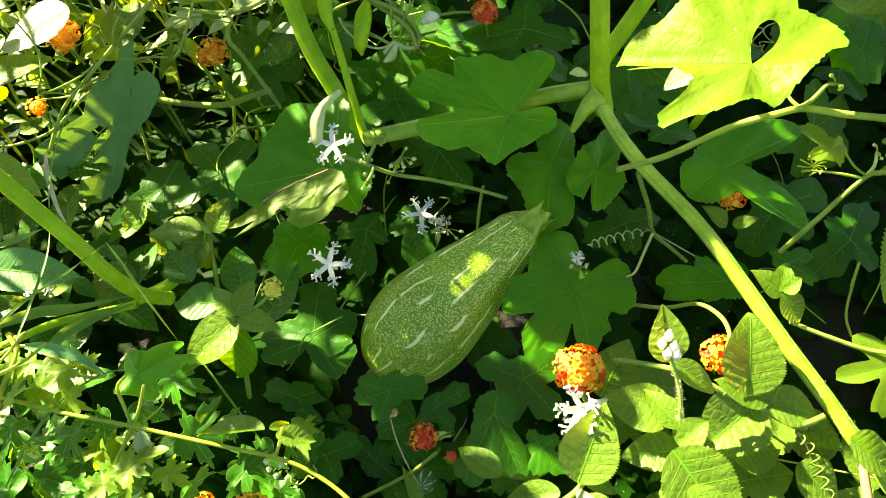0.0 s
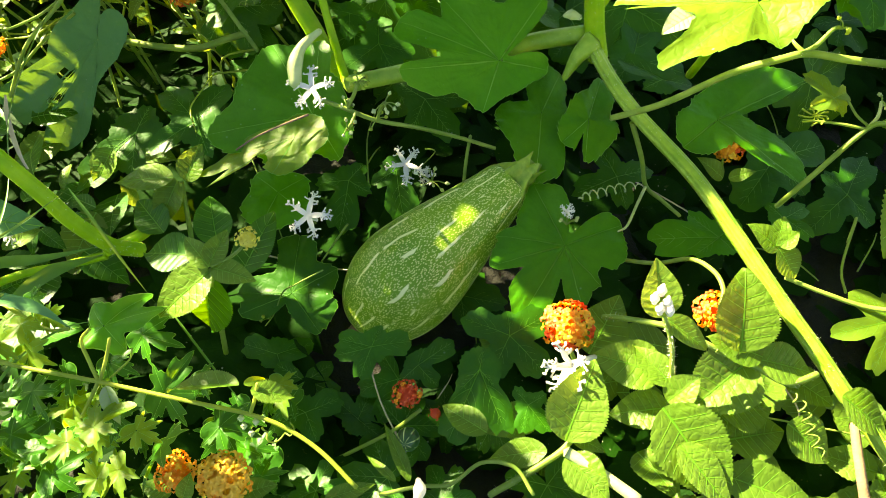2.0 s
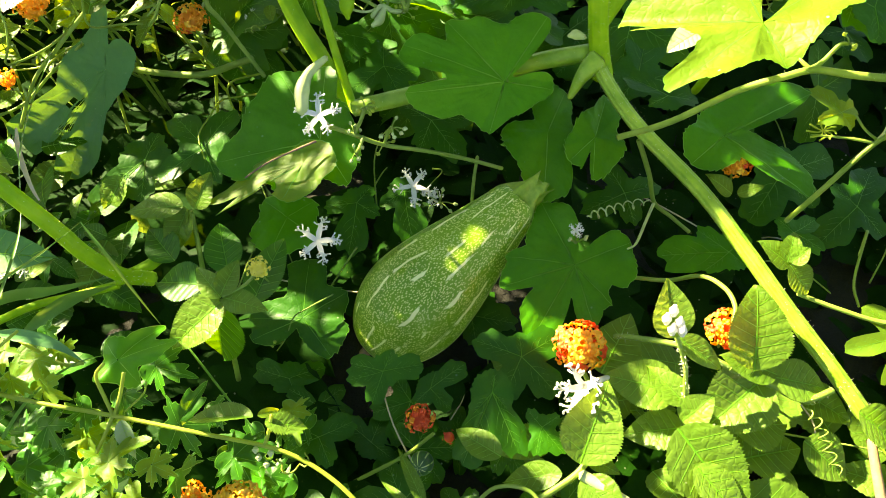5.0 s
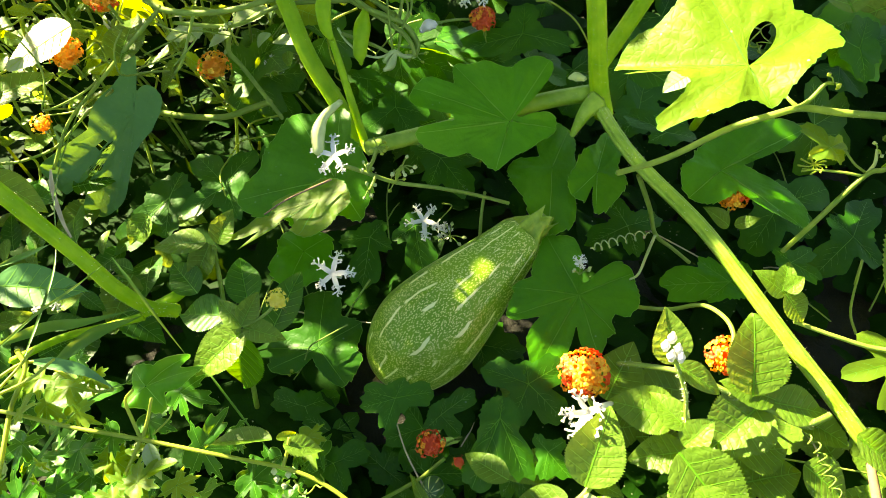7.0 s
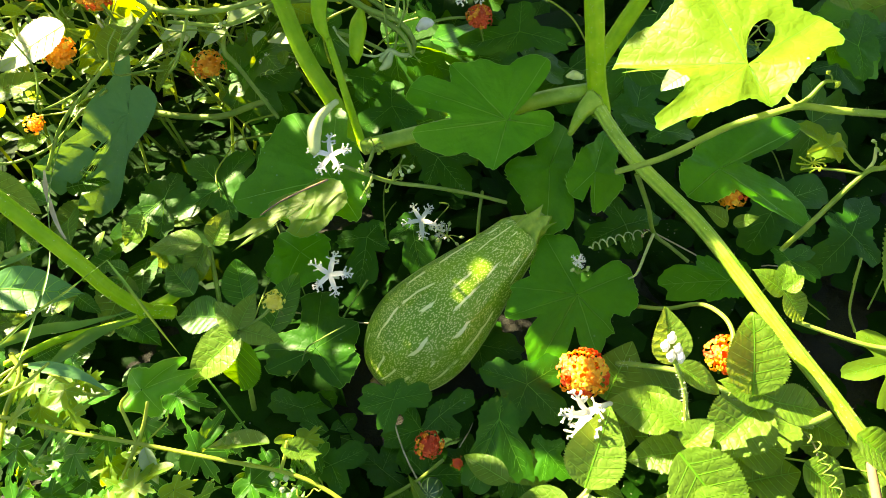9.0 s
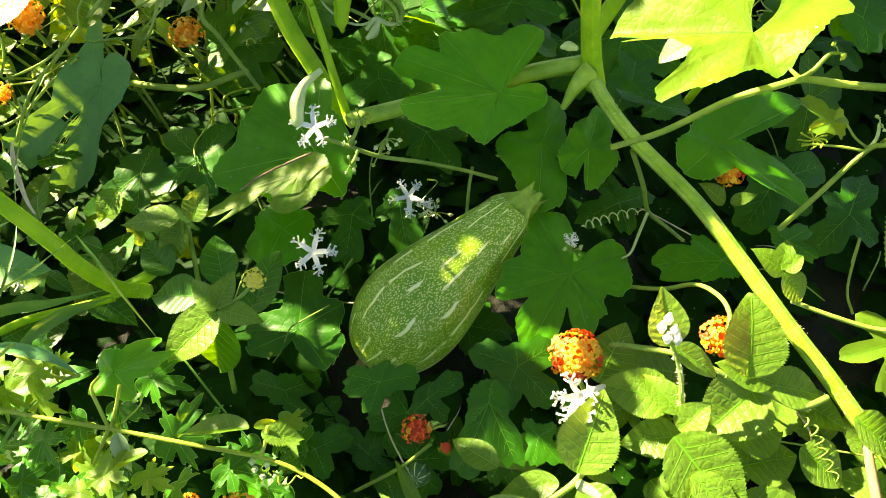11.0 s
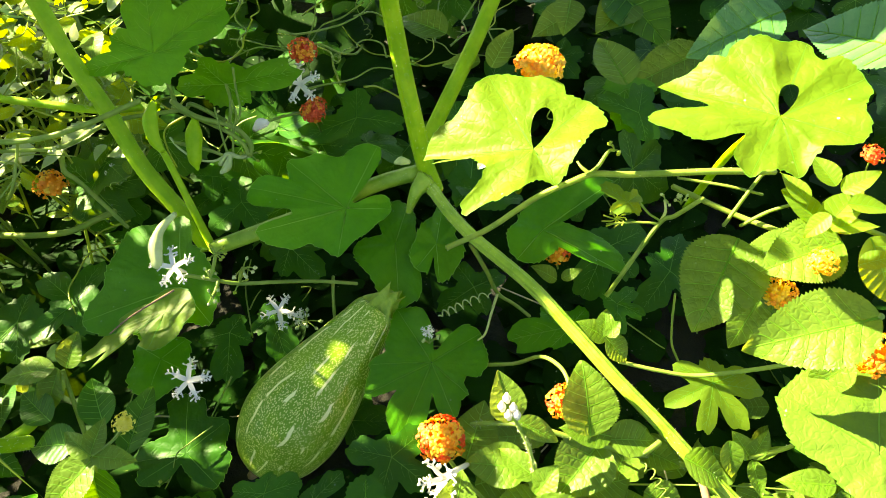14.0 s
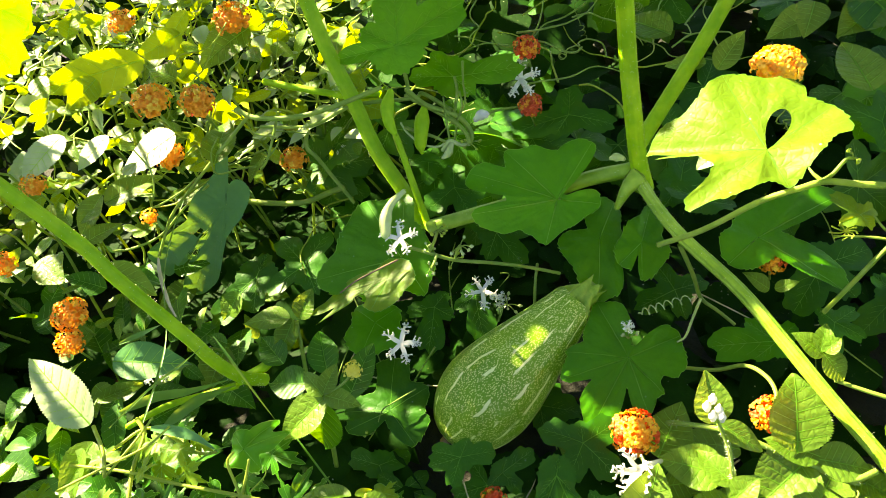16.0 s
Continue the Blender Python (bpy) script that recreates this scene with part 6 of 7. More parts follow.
ovate_leaf(back, (0.1994, 0.6461, 0.3077), (0.1509, 0.6938, 0.3115), (-0.06, -0.28, 0.96), 0.6)
ovate_leaf(back, (0.3022, 0.5628, 0.387), (0.2855, 0.5249, 0.3804), (-0.09, -0.45, 0.89), 0.7)
flower_head(back, (0.247, 0.477, 0.3817), (0.01, 0.06, 1), 0.0205, [0, 0, 0], [0, 1], count=36, label="golden orange flower head in the sun")
flower_head(edge, (0.4175, 0.2817, 0.2634), (-0.04, -0.2, 0.98), 0.0146, [0, 1], [0, 1], count=22)
flower_head(edge, (0.4322, 0.2754, 0.3119), (-0.04, -0.2, 0.98), 0.0118, [3, 0], [0], count=16)
flower_head(edge, (0.463, 0.2092, 0.2653), (-0.04, -0.2, 0.98), 0.0182, [0, 1], [1], count=20)
flower_head(edge, (0.5006, 0.3455, 0.3518), (-0.04, -0.2, 0.98), 0.0094, [1, 2], [2], count=12)
stem(edge, "twig", [(0.3743, 0.4139, 0.2699), (0.4233, 0.3755, 0.2607), (0.4508, 0.344, 0.2661), (0.4776, 0.3198, 0.2643)], 0.0028, 0.0026)
stem(edge, "twig", [(0.4059, 0.3639, 0.2616), (0.4318, 0.3781, 0.3024), (0.4431, 0.3808, 0.319)], 0.0018, 0.0016)
stem(edge, "twig", [(0.4215, 0.3607, 0.2616), (0.4375, 0.3545, 0.2849), (0.4511, 0.3441, 0.3045)], 0.0018, 0.0016)
stem(edge, "twig", [(0.3761, 0.4129, 0.2822), (0.4141, 0.3882, 0.2882), (0.4407, 0.3731, 0.2871)], 0.0014, 0.0014)
stem(edge, "twig", [(0.4221, 0.2138, 0.2624), (0.4343, 0.2188, 0.2937), (0.4286, 0.2082, 0.3356)], 0.0026, 0.0026)
stem(edge, "twig", [(0.3755, 0.1812, 0.1657), (0.4106, 0.18, 0.1767), (0.4299, 0.1896, 0.1937)], 0.002, 0.002)
stem(edge, "twig", [(0.4513, 0.3216, 0.2998), (0.4597, 0.3172, 0.3105), (0.4711, 0.3063, 0.3166), (0.4932, 0.2859, 0.3171)], 0.0024, 0.0024)
stem(edge, "twig", [(0.368, 0.3319, 0.1668), (0.3743, 0.3488, 0.1809), (0.3591, 0.3102, 0.1613), (0.358, 0.2875, 0.1562)], 0.0012, 0.0012)


# ---- the young lantana shoot by the thick leaf stalk ----

shoot = thing("lantana_shrub", (-0.1524, 0.2585, 0), "young lantana shoot with fresh toothed leaves and a yellow bud cluster", "shrub", "lantana shrubs")
ovate_leaf(shoot, (-0.2169, 0.3728, 0.198), (-0.2715, 0.373, 0.1962), (0.02, -0.15, 0.99), 0.48)
ovate_leaf(shoot, (-0.206, 0.3698, 0.1982), (-0.1926, 0.3897, 0.2219), (0.01, -0.32, 0.95), 0.7)
ovate_leaf(shoot, (-0.2133, 0.3711, 0.1967), (-0.2331, 0.3387, 0.174), (0.02, -0.23, 0.97), 0.6)
ovate_leaf(shoot, (-0.2143, 0.3719, 0.1973), (-0.2294, 0.3582, 0.1817), (0.02, -0.15, 0.99), 0.7)
ovate_leaf(shoot, (-0.1501, 0.2494, 0.2545), (-0.1905, 0.2209, 0.2372), (0.02, -0.23, 0.97), 0.62)
ovate_leaf(shoot, (-0.1503, 0.2502, 0.2575), (-0.1693, 0.2706, 0.2661), (0.02, -0.23, 0.97), 0.55)
ovate_leaf(shoot, (-0.1503, 0.2519, 0.2587), (-0.1399, 0.2747, 0.2686), (0.11, -0.23, 0.97), 0.62)
ovate_leaf(shoot, (-0.1492, 0.2511, 0.2557), (-0.1182, 0.2413, 0.257), (0.02, -0.15, 0.99), 0.55)
# deeper leaves of the shoot take the dark copy as painted shade
ovate_leaf(shoot, (-0.1546, 0.2534, 0.2476), (-0.1701, 0.2301, 0.1823), (0.02, -0.23, 0.97), 0.65, mat=M_GOURD_SHADE_LEAF)
ovate_leaf(shoot, (-0.1392, 0.2658, 0.2194), (-0.12, 0.3186, 0.2321), (0.02, -0.23, 0.97), 0.5, mat=M_GOURD_SHADE_LEAF)
ovate_leaf(shoot, (-0.1778, 0.2822, 0.2192), (-0.2266, 0.2967, 0.2055), (0.02, -0.15, 0.99), 0.6, mat=M_GOURD_SHADE_LEAF)
ovate_leaf(shoot, (-0.171, 0.31, 0.1898), (-0.1859, 0.3575, 0.1991), (0.02, -0.23, 0.97), 0.6, mat=M_GOURD_SHADE_LEAF)
ovate_leaf(shoot, (-0.2219, 0.3292, 0.1794), (-0.2545, 0.3656, 0.181), (0.02, -0.23, 0.97), 0.6, mat=M_GOURD_SHADE_LEAF)
flower_head(shoot, (-0.1247, 0.2675, 0.267), (0.02, -0.15, 0.99), 0.0083, [3], [3], count=12, label="small yellow bud cluster")
stem(shoot, "twig", [(-0.1501, 0.2494, 0.2545), (-0.1575, 0.2478, 0.2069), (-0.1713, 0.2462, 0.1202)], 0.002, 0.0024)
stem(shoot, "twig", [(-0.2096, 0.3686, 0.1974), (-0.2082, 0.348, 0.1681), (-0.2101, 0.3325, 0.1326)], 0.002, 0.0024)
stem(shoot, "twig", [(-0.15, 0.2518, 0.2562), (-0.1353, 0.2577, 0.2603), (-0.1256, 0.2651, 0.2654)], 0.0012, 0.0012)


# ---- the cut-leaved vine in the sun ----

creeper = thing("creeper_vine", (-0.2071, 0.1687, 0), "slender yellow-green creeper with finely cut leaves", "vine")
stem(creeper, "vine_stem", [(-0.3524, 0.1933, 0.2622), (-0.3029, 0.1866, 0.2631), (-0.254, 0.1753, 0.262), (-0.2034, 0.1662, 0.2599), (-0.146, 0.1546, 0.2572), (-0.1084, 0.1471, 0.2552), (-0.0862, 0.1396, 0.2521), (-0.0638, 0.126, 0.2484), (-0.0421, 0.1068, 0.2407)], 0.0014, 0.0014, mat=M_YSTEM, label="yellow-green creeping stem")
stem(creeper, "leaf_stalk", [(-0.2034, 0.1662, 0.2599), (-0.2078, 0.1755, 0.269), (-0.2115, 0.1854, 0.2785), (-0.206, 0.191, 0.2836)], 0.0013, 0.0011, mat=M_YSTEM)
stem(creeper, "leaf_stalk", [(-0.2027, 0.1662, 0.2599), (-0.1978, 0.1769, 0.2699), (-0.1939, 0.1863, 0.2802)], 0.0013, 0.0011, mat=M_YSTEM)
stem(creeper, "leaf_stalk", [(-0.2042, 0.1656, 0.2594), (-0.206, 0.1585, 0.2581), (-0.2097, 0.1442, 0.2566)], 0.0013, 0.0011, mat=M_YSTEM)
stem(creeper, "leaf_stalk", [(-0.1084, 0.1471, 0.2552), (-0.1048, 0.1548, 0.263), (-0.1027, 0.1615, 0.2702)], 0.0013, 0.0011, mat=M_YSTEM)
stem(creeper, "leaf_stalk", [(-0.3031, 0.2294, 0.2689), (-0.2943, 0.2158, 0.2653), (-0.2984, 0.191, 0.26), (-0.2952, 0.1606, 0.2569), (-0.2948, 0.1334, 0.2498)], 0.0019, 0.0017, mat=M_YSTEM)
stem(creeper, "leaf_stalk", [(-0.3168, 0.2059, 0.2647), (-0.2913, 0.2228, 0.2641), (-0.2467, 0.2018, 0.2611), (-0.2287, 0.1995, 0.2654)], 0.0013, 0.0013, mat=M_YSTEM)
blade_of_grass(creeper, [(-0.2883, 0.2205, 0.2686), (-0.2675, 0.2178, 0.2689), (-0.2465, 0.2114, 0.2678), (-0.2268, 0.1995, 0.2653)], 0.0085, label="pale strap leaf", mat=M_GREY_LEAF)
# upper creeper leaves, sunlight included in their yellow colour
for n, (place, size) in enumerate((((-0.2731, 0.1908, 0.262), 0.022), ((-0.2861, 0.1823, 0.268), 0.020), ((-0.2521, 0.1856, 0.262), 0.021), ((-0.2821, 0.2093, 0.266), 0.018), ((-0.2565, 0.2006, 0.270), 0.018), ((-0.2479, 0.2108, 0.262), 0.015), ((-0.1979, 0.1364, 0.264), 0.024), ((-0.2081, 0.1256, 0.270), 0.017), ((-0.1743, 0.136, 0.258), 0.018), ((-0.2627, 0.1489, 0.265), 0.012), ((-0.2938, 0.2075, 0.262), 0.018), ((-0.1974, 0.1569, 0.256), 0.012), ((-0.33, 0.20, 0.26), 0.022), ((-0.32, 0.165, 0.255), 0.022))):
    cut_leaf(creeper, place, size, M_SUNLIT_CUT_LEAF, n, label="deeply cut yellow-green leaf in the sun")
# lower creeper leaves, their shade painted as a darker green
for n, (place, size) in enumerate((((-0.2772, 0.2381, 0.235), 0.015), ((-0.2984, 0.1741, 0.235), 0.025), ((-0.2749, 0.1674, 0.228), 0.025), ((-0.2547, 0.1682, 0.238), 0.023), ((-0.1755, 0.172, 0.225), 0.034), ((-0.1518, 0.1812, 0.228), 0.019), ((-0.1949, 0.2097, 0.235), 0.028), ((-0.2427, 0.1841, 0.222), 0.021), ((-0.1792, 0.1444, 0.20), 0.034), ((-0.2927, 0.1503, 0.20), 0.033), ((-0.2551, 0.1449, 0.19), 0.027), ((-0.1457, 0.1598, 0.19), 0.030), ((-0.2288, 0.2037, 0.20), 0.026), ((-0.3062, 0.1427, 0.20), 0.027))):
    cut_leaf(creeper, place, size, M_GOURD_SHADE_LEAF, n + 40)
palmate_leaf(creeper, (-0.2034, 0.1984, 0.272), (12, -14, 20), [(0, 34), (14, 22), (32, 30), (60, 14), (110, 17), (150, 12), (190, 20), (235, 14), (290, 20), (318, 14), (340, 28)], M_SQUASH_LEAF, "crumpled young leaf at the stem's joint", cup=0.4, wave=0.2, tooth=0.001, pitch=0.005, rings=7, turns=120)
ovate_leaf(creeper, (-0.1144, 0.161, 0.268), (-0.1622, 0.1659, 0.262), (0.05, 0.55, 0.8), 0.34, mat=M_LANTANA_LEAF, fold=0.5, label="narrow folded leaf")
ovate_leaf(creeper, (-0.1117, 0.1617, 0.268), (-0.0999, 0.1686, 0.262), (0, -0.2, 1), 0.4, mat=M_SUNLIT_CUT_LEAF)
ovate_leaf(creeper, (-0.1069, 0.1579, 0.268), (-0.0809, 0.157, 0.262), (0, 0.1, 1), 0.5, mat=M_LANTANA_LEAF, teeth=0.12)
ovate_leaf(creeper, (-0.173, 0.1482, 0.268), (-0.2043, 0.1435, 0.262), (0, 0.3, 1), 0.3, mat=M_SUNLIT_CUT_LEAF)
ovate_leaf(creeper, (-0.1959, 0.1615, 0.2651), (-0.1858, 0.1394, 0.2567), (0.02, -0.23, 0.97), 0.4, mat=M_PALE_GLARE_LEAF, fold=0.6, label="pale young leaf")
bud(creeper, "berry", [(-0.1122, 0.1427, 0.2521), (-0.112, 0.1409, 0.252), (-0.1118, 0.139, 0.252)], (0.0012, 0.0022, 0.001), M_PALE)
bud(creeper, "berry", [(-0.1076, 0.139, 0.2495), (-0.1074, 0.1372, 0.2494), (-0.1072, 0.1354, 0.2494)], (0.0012, 0.0022, 0.001), M_PALE)
bud(creeper, "berry", [(-0.114, 0.1466, 0.2549), (-0.1137, 0.1448, 0.2548), (-0.1135, 0.143, 0.2548)], (0.0012, 0.0022, 0.001), M_PALE)
bud(creeper, "berry", [(-0.1048, 0.145, 0.2536), (-0.1046, 0.1431, 0.2536), (-0.1044, 0.1413, 0.2535)], (0.0012, 0.0022, 0.001), M_PALE)
coil(creeper, "tendril", [(-0.1008, 0.1398, 0.2524), (-0.0937, 0.1337, 0.248), (-0.0844, 0.1366, 0.25), (-0.0832, 0.1426, 0.2542)], 0.0022, 1.5, 0.0007, mat=M_YSTEM)
stem(creeper, "tendril", [(-0.1959, 0.1685, 0.2614), (-0.1836, 0.1767, 0.2696), (-0.1808, 0.182, 0.2757)], 0.0007, 0.0005, mat=M_YSTEM)
# glare on this leaf comes from its pale colour
ovate_leaf(creeper, (-0.3155, 0.2063, 0.3068), (-0.374, 0.2536, 0.3346), (-0.12, -0.08, 0.99), 0.44, mat=M_PALE_GLARE_LEAF, label="leaf coloured white for the sun's glare")
stem(creeper, "leaf_stalk", [(-0.3227, 0.2118, 0.2927), (-0.3042, 0.1884, 0.2968), (-0.2919, 0.166, 0.3027)], 0.0016, 0.0014, mat=M_YSTEM)
stem(creeper, "leaf_stalk", [(-0.2919, 0.166, 0.3027), (-0.2789, 0.1956, 0.2994), (-0.2704, 0.2136, 0.3001)], 0.001, 0.0009, mat=M_YSTEM)
stem(creeper, "leaf_stalk", [(-0.3207, 0.1537, 0.3094), (-0.2936, 0.1708, 0.3069), (-0.2652, 0.1884, 0.3045), (-0.2526, 0.2045, 0.3031)], 0.001, 0.0009, mat=M_YSTEM)


# ---- grass ----

tuft = thing("grass_tuft", (-0.2863, 0.2786, 0), "few long grass blades, one bent over sharply", "grass")
blade_of_grass(tuft, [(-0.3339, 0.2278, 0.2558), (-0.3014, 0.2579, 0.267), (-0.2731, 0.2754, 0.2767), (-0.2454, 0.2945, 0.2874)], 0.002, label="bent grass blade")
blade_of_grass(tuft, [(-0.2454, 0.2945, 0.2874), (-0.2298, 0.2775, 0.2716), (-0.2124, 0.2575, 0.2486), (-0.1956, 0.2394, 0.2258)], 0.0024)
blade_of_grass(tuft, [(-0.188, 0.2387, 0.2191), (-0.1695, 0.2179, 0.2104), (-0.1457, 0.1911, 0.2034), (-0.1207, 0.1652, 0.1971)], 0.0018)
blade_of_grass(tuft, [(-0.2803, 0.1302, 0.2474), (-0.271, 0.1573, 0.2543), (-0.2572, 0.1823, 0.2596), (-0.2326, 0.1996, 0.2654), (-0.2076, 0.2071, 0.2643)], 0.0022)
blade_of_grass(tuft, [(-0.3074, 0.3264, 0.2641), (-0.3356, 0.3918, 0.2494), (-0.3566, 0.4701, 0.2316), (-0.3545, 0.5401, 0.232), (-0.3134, 0.586, 0.2641)], 0.0016)
blade_of_grass(tuft, [(-0.3054, 0.2274, 0.2553), (-0.3043, 0.2639, 0.2566), (-0.3044, 0.3026, 0.2594), (-0.3129, 0.336, 0.2587)], 0.0022)
blade_of_grass(tuft, [(-0.3733, 0.4485, 0.2164), (-0.3654, 0.4244, 0.2115), (-0.35, 0.3923, 0.2009), (-0.3311, 0.3684, 0.1961)], 0.0045, mat=M_DRY, label="dry straw-coloured blade")
blade_of_grass(tuft, [(-0.3603, 0.266, 0.2096), (-0.3353, 0.2865, 0.1994), (-0.3074, 0.295, 0.1928), (-0.2686, 0.3081, 0.1895)], 0.009)
blade_of_grass(tuft, [(-0.3378, 0.2724, 0.1649), (-0.3032, 0.2919, 0.1783), (-0.2683, 0.3083, 0.1774)], 0.011)
blade_of_grass(tuft, [(-0.3718, 0.3293, 0.2301), (-0.3481, 0.3367, 0.2351), (-0.3233, 0.3375, 0.2476)], 0.005)


# ---- the flowering bank behind ----

bank = thing("lantana_shrub", (-0.4337, 0.5977, 0), "dense sunlit lantana bank with orange flower heads", "shrub", "lantana shrubs")
flower_head(bank, (-0.3586, 0.5611, 0.3403), (0.12, -0.23, 0.97), 0.0192, [1, 1, 0], [1], count=24, label="orange flower head")
flower_head(bank, (-0.3185, 0.5781, 0.3227), (0.12, -0.23, 0.97), 0.0185, [1, 1, 0], [1], count=24, label="orange flower head")
flower_head(bank, (-0.4444, 0.3731, 0.2213), (0.12, -0.23, 0.97), 0.0176, [1, 1, 0], [1], count=24, label="orange flower head")
flower_head(bank, (-0.4397, 0.3454, 0.2106), (0.12, -0.23, 0.97), 0.0150, [1, 1, 0], [1], count=20, label="orange flower head")
flower_head(bank, (-0.3151, 0.7363, 0.3234), (0.12, -0.23, 0.97), 0.0224, [1, 1, 0], [1], count=22, label="orange flower head")
flower_head(bank, (-0.4949, 0.4959, 0.2914), (0.12, -0.23, 0.97), 0.0134, [1, 1, 0], [1], count=16, label="orange flower head")
flower_head(bank, (-0.372, 0.5615, 0.2638), (0.12, -0.23, 0.97), 0.0169, [1, 1, 0], [1], count=18, label="orange flower head")
flower_head(bank, (-0.4817, 0.3871, 0.2905), (0.12, -0.23, 0.97), 0.0133, [1, 1, 0], [1], count=16, label="orange flower head")
flower_head(bank, (-0.4506, 0.7307, 0.3372), (0.12, -0.23, 0.97), 0.0168, [1, 1, 0], [1], count=16, label="orange flower head")
flower_head(bank, (-0.2427, 0.5904, 0.2178), (0.12, -0.23, 0.97), 0.0164, [1, 1, 0], [1], count=16, label="orange flower head")
flower_head(bank, (-0.4092, 0.5192, 0.2074), (0.12, -0.23, 0.97), 0.0107, [1, 1, 0], [1], count=10, label="orange flower head")
flower_head(bank, (0.0428, 0.657, 0.2997), (0.12, -0.23, 0.97), 0.0150, [2, 1], [2], count=24, label="orange-red flower head")
flower_head(bank, (0.0429, 0.6131, 0.25), (0.12, -0.23, 0.97), 0.0132, [2, 1], [2], count=22, label="orange-red flower head")
flower_head(bank, (-0.3773, 0.6822, 0.2349), (0.02, -0.15, 0.99), 0.0152, [1, 1], [1, 2], count=18, label="orange flower head")
flower_head(bank, (-0.4118, 0.6184, 0.2084), (0.02, -0.15, 0.99), 0.0124, [1, 0], [1], count=16, label="orange flower head")
flower_head(bank, (-0.2687, 0.6418, 0.1684), (0.02, -0.15, 0.99), 0.0132, [2], [2], count=14, label="faded red flower head")
flower_head(bank, (0.0463, 0.6548, 0.2233), (0.02, -0.15, 0.99), 0.0120, [2, 1], [2], count=20, label="orange-red flower head")
# white leaves of the bank, glare painted as pale colour
ovate_leaf(bank, (-0.3546, 0.5651, 0.2906), (-0.4178, 0.5298, 0.2721), (-0.19, -0.17, 0.97), 0.75, mat=M_PALE_GLARE_LEAF, label="leaf coloured white for the sun's glare", fold=0.08, droop=0.06)
ovate_leaf(bank, (-0.4742, 0.5538, 0.3107), (-0.5068, 0.4975, 0.2996), (-0.1, -0.14, 0.99), 0.75, mat=M_PALE_GLARE_LEAF, fold=0.08, droop=0.06)
ovate_leaf(bank, (-0.4088, 0.7191, 0.348), (-0.4248, 0.6994, 0.3391), (-0.2, -0.26, 0.94), 0.6, fold=0.08, droop=0.06)
ovate_leaf(bank, (-0.5218, 0.6257, 0.338), (-0.4936, 0.595, 0.3349), (-0.09, -0.18, 0.98), 0.6, fold=0.08, droop=0.06)
ovate_leaf(bank, (-0.4237, 0.4787, 0.2673), (-0.4461, 0.4636, 0.2634), (-0.11, -0.09, 0.99), 0.6, fold=0.08, droop=0.06)
ovate_leaf(bank, (-0.4467, 0.4221, 0.2887), (-0.4562, 0.3987, 0.2869), (-0.07, -0.05, 1), 0.6, fold=0.08, droop=0.06)
ovate_leaf(bank, (-0.4302, 0.5624, 0.2988), (-0.4572, 0.5211, 0.2887), (-0.13, -0.15, 0.98), 0.6, mat=M_PALE_GLARE_LEAF, fold=0.08, droop=0.06)
ovate_leaf(bank, (-0.4345, 0.5042, 0.2638), (-0.4588, 0.4634, 0.2462), (-0.14, -0.22, 0.96), 0.6)
# backlight on these leaves is painted as yellow
ovate_leaf(bank, (-0.4152, 0.6795, 0.3159), (-0.5227, 0.6132, 0.3276), (0.34, -0.84, 0.42), 0.38, mat=M_SUNLIT_CUT_LEAF)
ovate_leaf(bank, (-0.4625, 0.6436, 0.3185), (-0.4852, 0.599, 0.3107), (0.34, -0.84, 0.42), 0.6, mat=M_SUNLIT_CUT_LEAF)
ovate_leaf(bank, (-0.3786, 0.7215, 0.3197), (-0.4254, 0.6793, 0.3171), (0.34, -0.84, 0.42), 0.5, mat=M_SUNLIT_CUT_LEAF)
ovate_leaf(bank, (-0.37, 0.7432, 0.3366), (-0.4028, 0.6936, 0.3128), (0.34, -0.84, 0.42), 0.35, mat=M_SUNLIT_CUT_LEAF)
ovate_leaf(bank, (-0.3592, 0.6293, 0.3186), (-0.3906, 0.6396, 0.3316), (0.12, -0.23, 0.97), 0.8)
ovate_leaf(bank, (-0.2949, 0.7287, 0.3142), (-0.3511, 0.6783, 0.3061), (0.12, -0.23, 0.97), 0.7)
ovate_leaf(bank, (-0.4261, 0.4902, 0.2642), (-0.371, 0.5248, 0.2724), (0.12, -0.23, 0.97), 0.55)
ovate_leaf(bank, (-0.3125, 0.5406, 0.2645), (-0.3127, 0.6161, 0.2751), (0.12, -0.23, 0.97), 0.5)
ovate_leaf(bank, (-0.4378, 0.4438, 0.2532), (-0.4032, 0.4698, 0.257), (0.12, -0.23, 0.97), 0.55)
ovate_leaf(bank, (-0.5178, 0.7131, 0.3317), (-0.5184, 0.749, 0.3487), (0.34, -0.84, 0.42), 0.6, mat=M_SUNLIT_CUT_LEAF)
ovate_leaf(bank, (-0.473, 0.4166, 0.2615), (-0.4341, 0.3836, 0.2631), (-0.06, -0.03, 1), 0.6, fold=0.08, droop=0.06)
ovate_leaf(bank, (-0.4036, 0.4136, 0.2495), (-0.356, 0.3922, 0.2251), (-0.06, -0.23, 0.97), 0.5)
ovate_leaf(bank, (-0.3803, 0.317, 0.2181), (-0.3041, 0.3135, 0.2179), (0.03, -0.23, 0.97), 0.5, mat=M_GREY_LEAF, quilt=0.006, teeth=0.01)
stem(vine, "torn_edge", [(-0.1557, 0.3735, 0.2346), (-0.1394, 0.3808, 0.2421), (-0.1195, 0.3878, 0.2481), (-0.0972, 0.3961, 0.2525)], 0.0007, 0.0010, mat=M_BROWN, label="dry brown torn edge of the leaf")


